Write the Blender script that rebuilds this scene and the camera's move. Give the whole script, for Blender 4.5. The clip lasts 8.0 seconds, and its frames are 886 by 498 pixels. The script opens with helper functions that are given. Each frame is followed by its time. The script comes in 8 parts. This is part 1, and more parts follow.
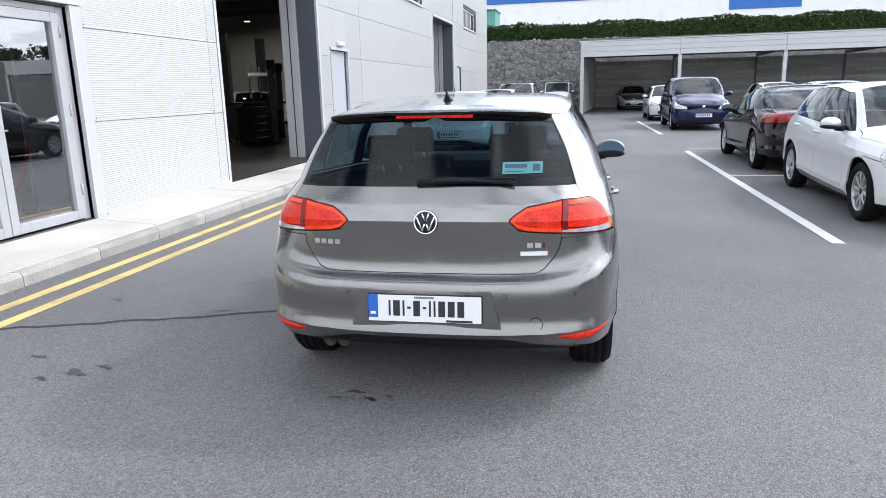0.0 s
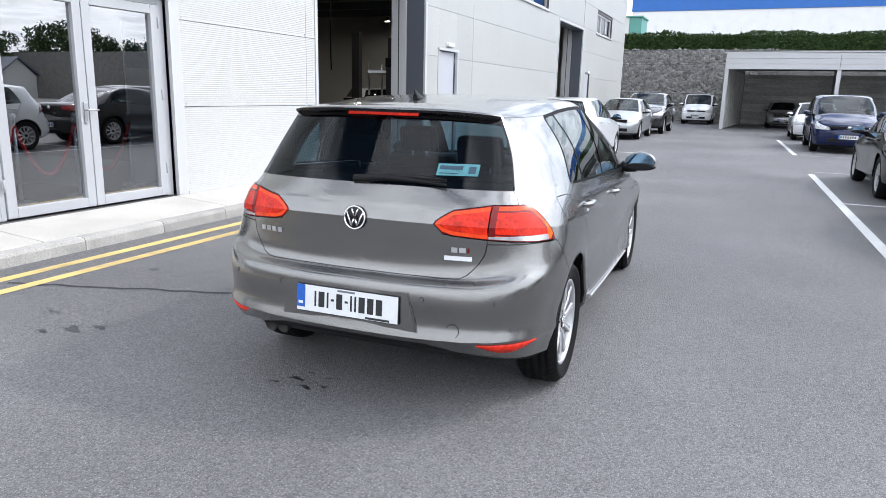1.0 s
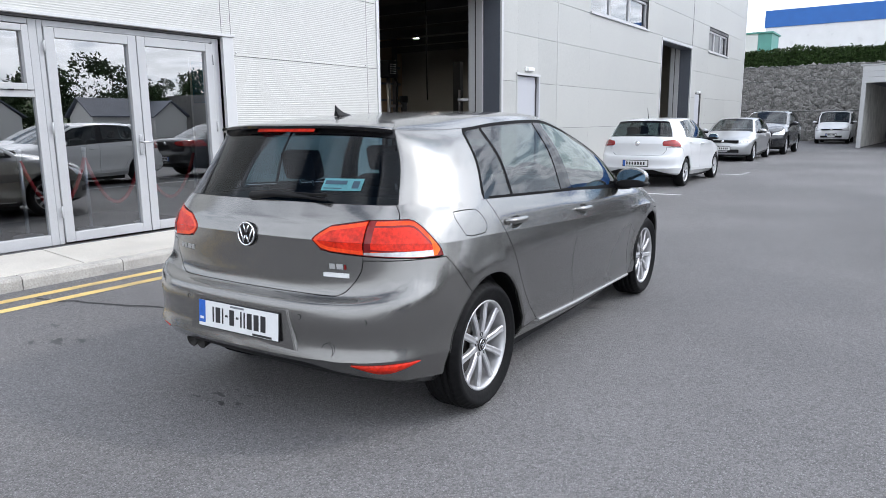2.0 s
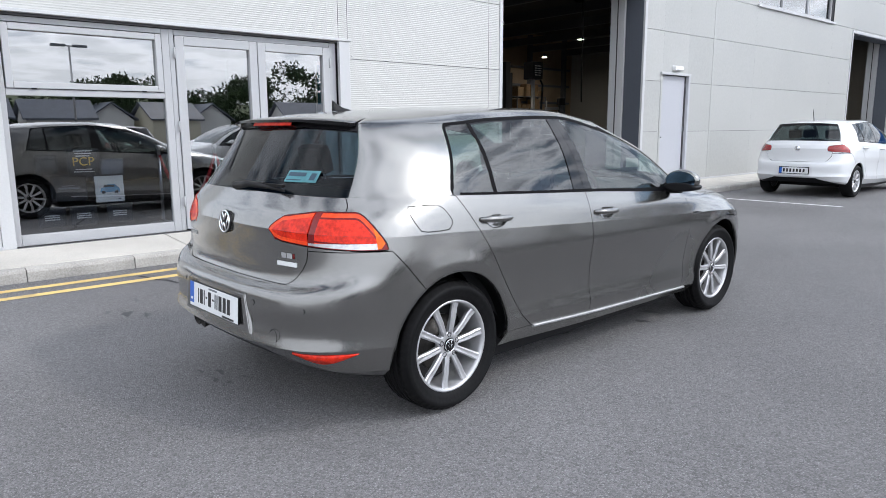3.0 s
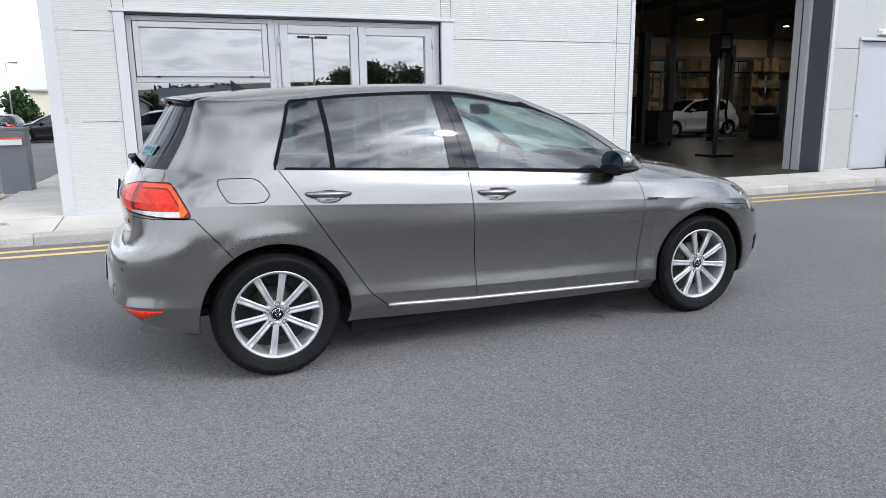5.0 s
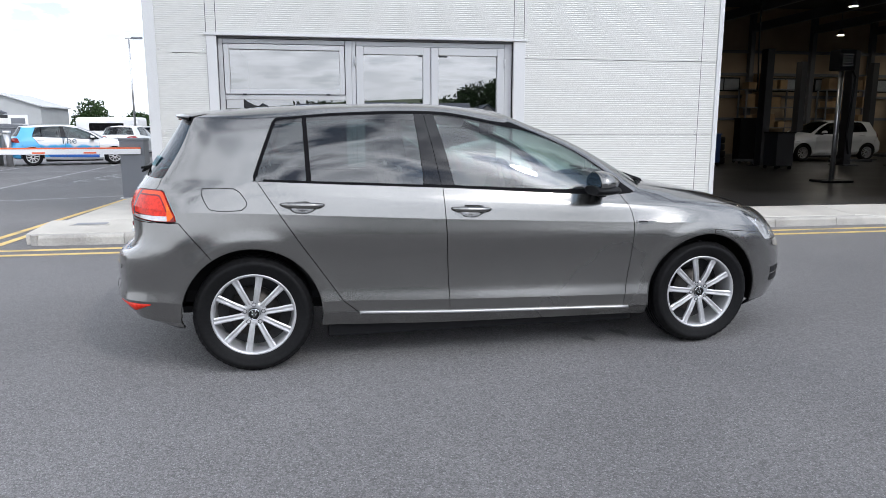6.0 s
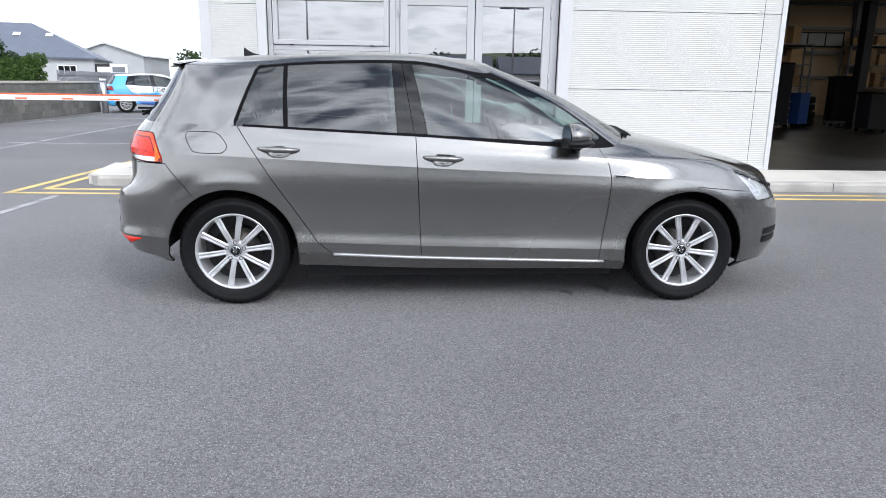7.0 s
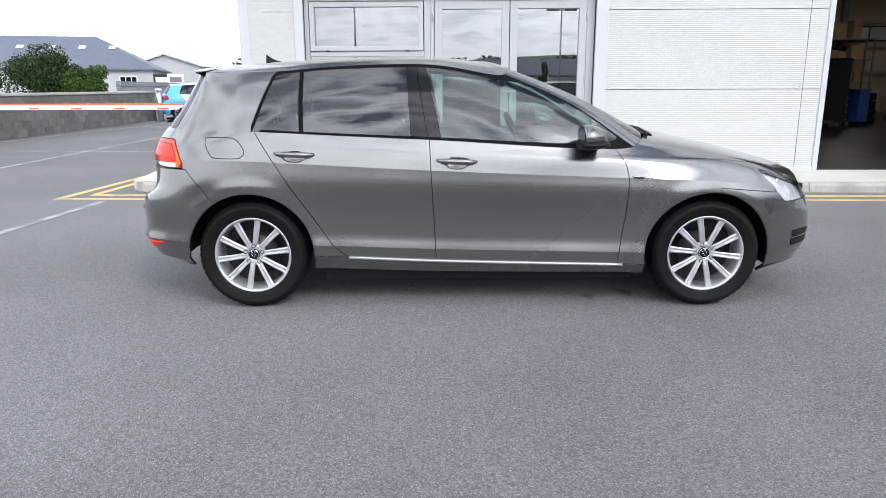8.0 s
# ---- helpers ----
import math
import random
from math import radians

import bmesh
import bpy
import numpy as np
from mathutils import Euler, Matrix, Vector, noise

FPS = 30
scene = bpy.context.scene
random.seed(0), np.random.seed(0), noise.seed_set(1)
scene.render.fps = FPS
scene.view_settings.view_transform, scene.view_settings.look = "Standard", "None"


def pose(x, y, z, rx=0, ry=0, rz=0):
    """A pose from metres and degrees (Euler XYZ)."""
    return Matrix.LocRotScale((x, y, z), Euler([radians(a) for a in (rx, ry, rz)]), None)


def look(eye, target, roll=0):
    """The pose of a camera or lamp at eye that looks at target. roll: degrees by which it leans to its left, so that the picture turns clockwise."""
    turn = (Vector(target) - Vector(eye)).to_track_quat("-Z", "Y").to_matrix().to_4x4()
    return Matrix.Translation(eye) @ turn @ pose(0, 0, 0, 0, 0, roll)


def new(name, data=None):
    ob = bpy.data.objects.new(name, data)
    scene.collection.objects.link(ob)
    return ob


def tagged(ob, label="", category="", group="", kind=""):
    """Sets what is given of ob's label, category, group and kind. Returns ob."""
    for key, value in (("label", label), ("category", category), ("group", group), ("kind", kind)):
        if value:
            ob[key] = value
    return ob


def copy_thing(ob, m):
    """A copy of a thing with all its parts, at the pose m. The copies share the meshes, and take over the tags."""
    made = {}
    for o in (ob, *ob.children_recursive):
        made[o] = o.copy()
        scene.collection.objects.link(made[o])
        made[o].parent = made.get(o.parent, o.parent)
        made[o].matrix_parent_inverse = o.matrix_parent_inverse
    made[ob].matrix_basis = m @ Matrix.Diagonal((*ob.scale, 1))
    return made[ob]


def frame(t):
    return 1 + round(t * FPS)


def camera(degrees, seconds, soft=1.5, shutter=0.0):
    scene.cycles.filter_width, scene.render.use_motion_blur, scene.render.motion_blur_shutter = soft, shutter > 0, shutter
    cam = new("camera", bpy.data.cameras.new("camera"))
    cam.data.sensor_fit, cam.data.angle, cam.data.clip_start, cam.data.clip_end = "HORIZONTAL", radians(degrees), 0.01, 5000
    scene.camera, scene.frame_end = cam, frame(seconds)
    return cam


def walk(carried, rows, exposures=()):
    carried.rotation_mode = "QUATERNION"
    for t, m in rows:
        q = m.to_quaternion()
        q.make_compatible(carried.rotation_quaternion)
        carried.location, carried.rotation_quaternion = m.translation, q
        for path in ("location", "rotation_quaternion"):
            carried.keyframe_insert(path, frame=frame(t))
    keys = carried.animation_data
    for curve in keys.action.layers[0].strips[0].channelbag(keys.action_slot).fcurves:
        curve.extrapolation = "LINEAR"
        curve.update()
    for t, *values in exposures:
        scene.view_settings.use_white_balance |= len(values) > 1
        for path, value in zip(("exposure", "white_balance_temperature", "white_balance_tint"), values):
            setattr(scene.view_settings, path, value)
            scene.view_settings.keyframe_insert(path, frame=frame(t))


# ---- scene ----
cam = camera(65.8, 8.0, soft=0.65)
PATH = [
    (0, (0.045, 0.082, 1.479), (-0.367, 1.986, 1.026), -1.4),
    (0.5, (0.506, 0.185, 1.463), (-0.099, 2.038, 1.014), -0.5),
    (1, (0.914, 0.4, 1.454), (0.135, 2.188, 1.011), 1.4),
    (1.5, (1.356, 0.721, 1.422), (0.465, 2.455, 0.978), -0.6),
    (1.7, (1.548, 0.824, 1.411), (0.543, 2.509, 1.021), -0.4),
    (2.8, (2.34, 1.57, 1.334), (0.993, 3.0, 0.958), -1.5),
    (3, (2.484, 1.695, 1.336), (0.993, 2.981, 0.986), -0.3),
    (3.5, (2.766, 2.063, 1.308), (1.121, 3.147, 0.965), 1.8),
    (4, (3.037, 2.504, 1.297), (1.327, 3.489, 0.97), -1.8),
    (4.5, (3.315, 2.911, 1.307), (1.521, 3.713, 0.936), -2.4),
    (4.7, (3.377, 3.112, 1.29), (1.569, 3.872, 0.9), -0.8),
    (5.8, (3.771, 4.021, 1.29), (1.84, 4.413, 0.947), -2.3),
    (6, (3.818, 4.157, 1.295), (1.876, 4.489, 0.95), -0.0),
    (6.5, (3.921, 4.515, 1.287), (1.966, 4.684, 0.903), -2.1),
    (7, (4.003, 4.78, 1.273), (2.061, 4.866, 0.802), 0.9),
    (7.5, (3.994, 4.933, 1.263), (2.049, 4.947, 0.795), -1.3),
    (8, (3.992, 4.988, 1.268), (2.047, 4.926, 0.807), -0.2),
]
EXPOSURES = [(0.0, 0.32), (0.7, 0.38), (1.6, 0.16), (3.0, 0.05), (4.4, 0.07), (6.2, -0.06), (7.3, 0.29), (8.0, 0.22)]
walk(cam, [(t, look(eye, target, roll)) for t, eye, target, roll in PATH], EXPOSURES)

# ---- world, sun and exposure ----
scene.view_settings.exposure = 0.45
SUN_EL, SUN_AZ = 42.0, 54.0   # degrees above the horizon; degrees from +y towards +x
CLOUD_AT = (2.3, 1.4, 0.0)
SUN_DIR = Vector((math.sin(radians(SUN_AZ)) * math.cos(radians(SUN_EL)), math.cos(radians(SUN_AZ)) * math.cos(radians(SUN_EL)), math.sin(radians(SUN_EL))))
world = bpy.data.worlds.new("cloudy_sky")
scene.world = world
world.use_nodes = True
wn, wl = world.node_tree.nodes, world.node_tree.links
wn.clear()
sky = wn.new("ShaderNodeTexSky")
sky.sky_type, sky.sun_disc = "NISHITA", False
sky.sun_elevation, sky.sun_rotation = radians(SUN_EL), radians(SUN_AZ)
sky.air_density, sky.dust_density = 1.0, 1.5
w_co = wn.new("ShaderNodeTexCoord")
w_sep = wn.new("ShaderNodeSeparateXYZ")
wl.new(w_co.outputs["Generated"], w_sep.inputs[0])
# a flat layer of cloud seen from below: streaks towards the horizon, gaps overhead
w_up = wn.new("ShaderNodeMath")
w_up.operation, w_up.inputs[1].default_value = "MAXIMUM", 0.0
wl.new(w_sep.outputs["Z"], w_up.inputs[0])
w_den = wn.new("ShaderNodeMath")
w_den.operation, w_den.inputs[1].default_value = "ADD", 0.16
wl.new(w_up.outputs[0], w_den.inputs[0])
w_inv = wn.new("ShaderNodeMath")
w_inv.operation, w_inv.inputs[0].default_value = "DIVIDE", 1.0
wl.new(w_den.outputs[0], w_inv.inputs[1])
w_flat = wn.new("ShaderNodeVectorMath")
w_flat.operation = "SCALE"
wl.new(w_co.outputs["Generated"], w_flat.inputs[0])
wl.new(w_inv.outputs[0], w_flat.inputs["Scale"])
w_map = wn.new("ShaderNodeMapping")
w_map.inputs["Scale"].default_value = (1.0, 1.0, 0.0)
w_map.inputs["Location"].default_value = CLOUD_AT
wl.new(w_flat.outputs[0], w_map.inputs["Vector"])
w_noise = wn.new("ShaderNodeTexNoise")
w_noise.inputs["Scale"].default_value, w_noise.inputs["Detail"].default_value = 3.2, 9.0
w_noise.inputs["Roughness"].default_value, w_noise.inputs["Distortion"].default_value = 0.52, 0.06
wl.new(w_map.outputs["Vector"], w_noise.inputs["Vector"])
w_ramp = wn.new("ShaderNodeValToRGB")
w_ramp.color_ramp.elements[0].position, w_ramp.color_ramp.elements[0].color = 0.40, (0, 0, 0, 1)
w_ramp.color_ramp.elements[1].position, w_ramp.color_ramp.elements[1].color = 0.53, (1, 1, 1, 1)
# more cloud towards the sun, clear blue on the other side and overhead
w_side = wn.new("ShaderNodeVectorMath")
w_side.operation = "DOT_PRODUCT"
w_side.inputs[1].default_value = (0.05, -0.06, 0.0)
wl.new(w_co.outputs["Generated"], w_side.inputs[0])
w_cover = wn.new("ShaderNodeMath")
wl.new(w_noise.outputs["Fac"], w_cover.inputs[0])
w_top = wn.new("ShaderNodeMapRange")
w_top.inputs["From Min"].default_value, w_top.inputs["From Max"].default_value = 0.66, 0.95
w_top.inputs["To Min"].default_value, w_top.inputs["To Max"].default_value = 0.02, -0.04
wl.new(w_sep.outputs["Z"], w_top.inputs["Value"])
w_both = wn.new("ShaderNodeMath")
wl.new(w_side.outputs["Value"], w_both.inputs[0])
wl.new(w_top.outputs[0], w_both.inputs[1])
wl.new(w_both.outputs[0], w_cover.inputs[1])
wl.new(w_cover.outputs[0], w_ramp.inputs["Fac"])
w_ramp2 = wn.new("ShaderNodeValToRGB")
w_ramp2.color_ramp.elements[0].position, w_ramp2.color_ramp.elements[0].color = 0.48, (22.0, 23.0, 25.2, 1)
w_ramp2.color_ramp.elements[1].position, w_ramp2.color_ramp.elements[1].color = 0.62, (7.6, 8.4, 9.8, 1)
wl.new(w_noise.outputs["Fac"], w_ramp2.inputs["Fac"])
w_mix = wn.new("ShaderNodeMix")
w_mix.data_type = "RGBA"
wl.new(w_ramp.outputs["Color"], w_mix.inputs["Factor"])
w_cap = wn.new("ShaderNodeVectorMath")
w_cap.operation = "MINIMUM"
w_cap.inputs[1].default_value = (4.6, 6.1, 8.9)
wl.new(sky.outputs["Color"], w_cap.inputs[0])
wl.new(w_cap.outputs[0], w_mix.inputs["A"])
w_lit = wn.new("ShaderNodeVectorMath")
w_lit.operation = "MINIMUM"
w_lit.inputs[1].default_value = (26.0, 25.0, 23.0)
wl.new(sky.outputs["Color"], w_lit.inputs[0])
w_add = wn.new("ShaderNodeVectorMath")
w_add.operation = "MULTIPLY_ADD"
w_add.inputs[1].default_value = (0.2, 0.2, 0.2)
wl.new(w_lit.outputs[0], w_add.inputs[0])
wl.new(w_ramp2.outputs["Color"], w_add.inputs[2])
# thin cloud and haze glow round the sun
w_near = wn.new("ShaderNodeVectorMath")
w_near.operation = "DOT_PRODUCT"
w_near.inputs[1].default_value = SUN_DIR
wl.new(w_co.outputs["Generated"], w_near.inputs[0])
w_pos = wn.new("ShaderNodeMath")
w_pos.operation, w_pos.inputs[1].default_value = "MAXIMUM", 0.0
wl.new(w_near.outputs["Value"], w_pos.inputs[0])
w_glow = None
for power, gain in ((3.0, 0.7), (90.0, 3.2)):
    w_pow = wn.new("ShaderNodeMath")
    w_pow.operation, w_pow.inputs[1].default_value = "POWER", power
    wl.new(w_pos.outputs[0], w_pow.inputs[0])
    w_sum = wn.new("ShaderNodeMath")
    w_sum.operation, w_sum.inputs[1].default_value, w_sum.inputs[2].default_value = "MULTIPLY_ADD", gain, 1.0
    wl.new(w_pow.outputs[0], w_sum.inputs[0])
    if w_glow:
        wl.new(w_glow.outputs[0], w_sum.inputs[2])
    w_glow = w_sum
w_rim = wn.new("ShaderNodeVectorMath")
w_rim.operation = "SCALE"
wl.new(w_glow.outputs[0], w_rim.inputs["Scale"])
wl.new(w_add.outputs[0], w_mix.inputs["B"])
w_bg = wn.new("ShaderNodeBackground")
w_bg.inputs["Strength"].default_value = 0.105
w_haze = wn.new("ShaderNodeMapRange")
w_haze.inputs["From Min"].default_value, w_haze.inputs["From Max"].default_value = 0.03, 0.34
w_haze.inputs["To Min"].default_value, w_haze.inputs["To Max"].default_value = 0.9, 0.0
wl.new(w_sep.outputs["Z"], w_haze.inputs["Value"])
w_far = wn.new("ShaderNodeMix")
w_far.data_type = "RGBA"
w_far.inputs["B"].default_value = (12.8, 13.5, 14.8, 1)
wl.new(w_haze.outputs[0], w_far.inputs["Factor"])
wl.new(w_mix.outputs["Result"], w_far.inputs["A"])
wl.new(w_far.outputs["Result"], w_rim.inputs[0])
wl.new(w_rim.outputs[0], w_bg.inputs["Color"])
w_out = wn.new("ShaderNodeOutputWorld")
wl.new(w_bg.outputs["Background"], w_out.inputs["Surface"])

sun_data = bpy.data.lights.new("sun", "SUN")
sun_data.energy, sun_data.angle, sun_data.color = 1.0, radians(3.0), (1.0, 0.955, 0.90)
sun = new("sun", sun_data)
sun.matrix_world = look((20 * SUN_DIR.x, 20 * SUN_DIR.y, 20 * SUN_DIR.z), (0, 0, 0))

# ---- materials ----
def material(name, colour, rough=0.6, metal=0.0, vary=0.12, large=1.2, fine=60.0, bump=0.08, depth=0.004,
             spec=0.5, coat=0.0, rand=0.0, stain=None, stain_at=(0.55, 0.75), stretch=(1, 1, 1), island=False):
    """A surface with cloudy variation, grain and fine relief at real size; rand varies it from piece to piece."""
    m = bpy.data.materials.new(name)
    m.use_nodes = True
    n, l = m.node_tree.nodes, m.node_tree.links
    bsdf = n["Principled BSDF"]
    bsdf.inputs["Roughness"].default_value, bsdf.inputs["Metallic"].default_value = rough, metal
    bsdf.inputs["Specular IOR Level"].default_value, bsdf.inputs["Coat Weight"].default_value = spec, coat
    bsdf.inputs["Coat Roughness"].default_value = 0.04
    co = n.new("ShaderNodeTexCoord")
    mp = n.new("ShaderNodeMapping")
    mp.inputs["Scale"].default_value = stretch
    l.new(co.outputs["Object"], mp.inputs["Vector"])
    vec = mp.outputs["Vector"]
    if rand:
        info = n.new("ShaderNodeNewGeometry" if island else "ShaderNodeObjectInfo")
        rnd = info.outputs["Random Per Island" if island else "Random"]
        add = n.new("ShaderNodeVectorMath")
        add.operation = "MULTIPLY_ADD"
        comb = n.new("ShaderNodeCombineXYZ")
        for k in "XYZ":
            l.new(rnd, comb.inputs[k])
        add.inputs[1].default_value = (37.0, 19.0, 53.0)
        l.new(comb.outputs[0], add.inputs[0])
        l.new(vec, add.inputs[2])
        vec = add.outputs[0]
    big = n.new("ShaderNodeTexNoise")
    big.inputs["Scale"].default_value, big.inputs["Detail"].default_value = large, 4.0
    l.new(vec, big.inputs["Vector"])
    small = n.new("ShaderNodeTexNoise")
    small.inputs["Scale"].default_value, small.inputs["Detail"].default_value = fine, 3.0
    l.new(vec, small.inputs["Vector"])
    both = n.new("ShaderNodeMath")
    both.operation = "MULTIPLY_ADD"
    both.inputs[1].default_value = 0.5
    l.new(small.outputs["Fac"], both.inputs[0])
    half = n.new("ShaderNodeMath")
    half.operation = "MULTIPLY"
    half.inputs[1].default_value = 0.5
    l.new(big.outputs["Fac"], half.inputs[0])
    l.new(half.outputs[0], both.inputs[2])
    lo = tuple(c * (1 - vary * 2.2) for c in colour)
    hi = tuple(min(1.0, c * (1 + vary * 2.2)) for c in colour)
    ramp = n.new("ShaderNodeValToRGB")
    ramp.color_ramp.elements[0].position, ramp.color_ramp.elements[0].color = 0.3, (*lo, 1)
    ramp.color_ramp.elements[1].position, ramp.color_ramp.elements[1].color = 0.7, (*hi, 1)
    l.new(both.outputs[0], ramp.inputs["Fac"])
    col = ramp.outputs["Color"]
    if rand:
        hsv = n.new("ShaderNodeHueSaturation")
        rng = n.new("ShaderNodeMapRange")
        rng.inputs["To Min"].default_value, rng.inputs["To Max"].default_value = 1 - rand, 1 + rand
        l.new(rnd, rng.inputs["Value"])
        l.new(rng.outputs[0], hsv.inputs["Value"])
        l.new(col, hsv.inputs["Color"])
        col = hsv.outputs["Color"]
    if stain:
        st = n.new("ShaderNodeTexNoise")
        st.inputs["Scale"].default_value, st.inputs["Detail"].default_value = large * 0.55, 8.0
        l.new(vec, st.inputs["Vector"])
        sr = n.new("ShaderNodeMapRange")
        sr.inputs["From Min"].default_value, sr.inputs["From Max"].default_value = stain_at
        l.new(st.outputs["Fac"], sr.inputs["Value"])
        mix = n.new("ShaderNodeMix")
        mix.data_type = "RGBA"
        l.new(sr.outputs[0], mix.inputs["Factor"])
        l.new(col, mix.inputs["A"])
        mix.inputs["B"].default_value = (*stain, 1)
        col = mix.outputs["Result"]
    l.new(col, bsdf.inputs["Base Color"])
    rr = n.new("ShaderNodeMapRange")
    rr.inputs["To Min"].default_value, rr.inputs["To Max"].default_value = max(0.0, rough - 0.12 * min(1, rough * 2)), min(1.0, rough + 0.1 * min(1, rough * 2))
    l.new(big.outputs["Fac"], rr.inputs["Value"])
    l.new(rr.outputs[0], bsdf.inputs["Roughness"])
    if bump:
        bp = n.new("ShaderNodeBump")
        bp.inputs["Strength"].default_value, bp.inputs["Distance"].default_value = min(1.0, bump * 4), depth
        l.new(small.outputs["Fac"], bp.inputs["Height"])
        l.new(bp.outputs["Normal"], bsdf.inputs["Normal"])
    return m


def glass(name, tint, mirror=0.05, rough=0.0):
    """A thin pane: it lets tinted light through and mirrors by its angle."""
    m = bpy.data.materials.new(name)
    m.use_nodes = True
    n, l = m.node_tree.nodes, m.node_tree.links
    n.clear()
    tr = n.new("ShaderNodeBsdfTransparent")
    tr.inputs["Color"].default_value = (*tint, 1)
    gl = n.new("ShaderNodeBsdfGlossy")
    gl.inputs["Roughness"].default_value = rough
    lw = n.new("ShaderNodeLayerWeight")
    lw.inputs["Blend"].default_value = 0.5
    pw = n.new("ShaderNodeMath")
    pw.operation, pw.inputs[1].default_value = "POWER", 5.0
    l.new(lw.outputs["Facing"], pw.inputs[0])
    fr = n.new("ShaderNodeMapRange")
    fr.inputs["To Min"].default_value, fr.inputs["To Max"].default_value = mirror, 1.0
    l.new(pw.outputs[0], fr.inputs["Value"])
    mx = n.new("ShaderNodeMixShader")
    l.new(fr.outputs[0], mx.inputs[0])
    l.new(tr.outputs[0], mx.inputs[1])
    l.new(gl.outputs[0], mx.inputs[2])
    out = n.new("ShaderNodeOutputMaterial")
    l.new(mx.outputs[0], out.inputs["Surface"])
    return m


def glow(name, colour, strength):
    m = bpy.data.materials.new(name)
    m.use_nodes = True
    b = m.node_tree.nodes["Principled BSDF"]
    b.inputs["Base Color"].default_value = (*colour, 1)
    b.inputs["Emission Color"].default_value = (*colour, 1)
    b.inputs["Emission Strength"].default_value = strength
    return m


def asphalt_material():
    """Worn asphalt: pale chips in dark binder, patches, oil marks."""
    m = material("asphalt", (0.170, 0.166, 0.167), 0.60, vary=0.20, large=0.35, fine=240.0, bump=0.2, depth=0.004, spec=0.10,
                 stain=(0.115, 0.115, 0.12), stain_at=(0.52, 0.85))
    n, l = m.node_tree.nodes, m.node_tree.links
    bsdf = n["Principled BSDF"]
    old = bsdf.inputs["Base Color"].links[0].from_socket
    co = n.new("ShaderNodeTexCoord")
    vo = n.new("ShaderNodeTexVoronoi")
    vo.inputs["Scale"].default_value = 128.0
    l.new(co.outputs["Object"], vo.inputs["Vector"])
    sep = n.new("ShaderNodeSeparateColor")
    l.new(vo.outputs["Color"], sep.inputs["Color"])
    pick = n.new("ShaderNodeMapRange")
    pick.inputs["From Min"].default_value, pick.inputs["From Max"].default_value = 0.45, 1.0
    pick.inputs["To Min"].default_value, pick.inputs["To Max"].default_value = 0.0, 0.60
    l.new(sep.outputs["Red"], pick.inputs["Value"])
    core = n.new("ShaderNodeMapRange")
    core.inputs["From Min"].default_value, core.inputs["From Max"].default_value = 0.2, 0.55
    core.inputs["To Min"].default_value, core.inputs["To Max"].default_value = 1.0, 0.0
    l.new(vo.outputs["Distance"], core.inputs["Value"])
    mul = n.new("ShaderNodeMath")
    mul.operation = "MULTIPLY"
    l.new(pick.outputs[0], mul.inputs[0])
    l.new(core.outputs[0], mul.inputs[1])
    mix = n.new("ShaderNodeMix")
    mix.data_type = "RGBA"
    l.new(mul.outputs[0], mix.inputs["Factor"])
    cell = n.new("ShaderNodeMapRange")
    cell.inputs["To Min"].default_value, cell.inputs["To Max"].default_value = 0.70, 1.30
    l.new(sep.outputs["Green"], cell.inputs["Value"])
    vary_ = n.new("ShaderNodeHueSaturation")
    l.new(cell.outputs[0], vary_.inputs["Value"])
    l.new(old, vary_.inputs["Color"])
    l.new(vary_.outputs["Color"], mix.inputs["A"])
    mix.inputs["B"].default_value = (0.46, 0.46, 0.46, 1)
    l.new(mix.outputs["Result"], bsdf.inputs["Base Color"])
    bump = [k for k in n if k.type == "BUMP"][0]
    two = n.new("ShaderNodeBump")
    two.inputs["Strength"].default_value, two.inputs["Distance"].default_value = 0.6, 0.006
    l.new(core.outputs[0], two.inputs["Height"])
    l.new(bump.outputs["Normal"], two.inputs["Normal"])
    l.new(two.outputs["Normal"], bsdf.inputs["Normal"])
    return m


ASPHALT = asphalt_material()
CONCRETE = material("concrete_paving", (0.50, 0.475, 0.43), 0.85, vary=0.10, large=1.4, fine=90, bump=0.12, rand=0.05, stain=(0.36, 0.34, 0.30), stain_at=(0.55, 0.85))
KERB = material("kerb_concrete", (0.38, 0.365, 0.335), 0.88, vary=0.16, large=2.2, fine=70, bump=0.2, rand=0.08, stain=(0.2, 0.19, 0.18), stain_at=(0.55, 0.8))
YELLOW = material("yellow_road_paint", (0.66, 0.47, 0.17), 0.7, vary=0.13, large=3.0, fine=140, bump=0.15, stain=(0.26, 0.22, 0.13), stain_at=(0.56, 0.74))
LINE_WHITE = material("white_road_paint", (0.66, 0.66, 0.65), 0.7, vary=0.10, large=3.0, fine=140, bump=0.15, stain=(0.28, 0.28, 0.28), stain_at=(0.58, 0.8))
LINE_WORN = material("worn_road_paint", (0.34, 0.34, 0.34), 0.75, vary=0.22, large=4.0, fine=110, bump=0.15, stain=(0.15, 0.15, 0.155), stain_at=(0.48, 0.66))
CRACK = material("asphalt_crack", (0.03, 0.03, 0.032), 0.8, vary=0.2, fine=90)
OIL = material("oil_stain", (0.028, 0.028, 0.03), 0.45, vary=0.2, fine=40)
CLAD = material("cladding_silver_white", (0.488, 0.489, 0.470), 0.42, metal=0.0, vary=0.035, large=0.6, fine=25, bump=0.01, rand=0.02, stretch=(1, 0.4, 1))
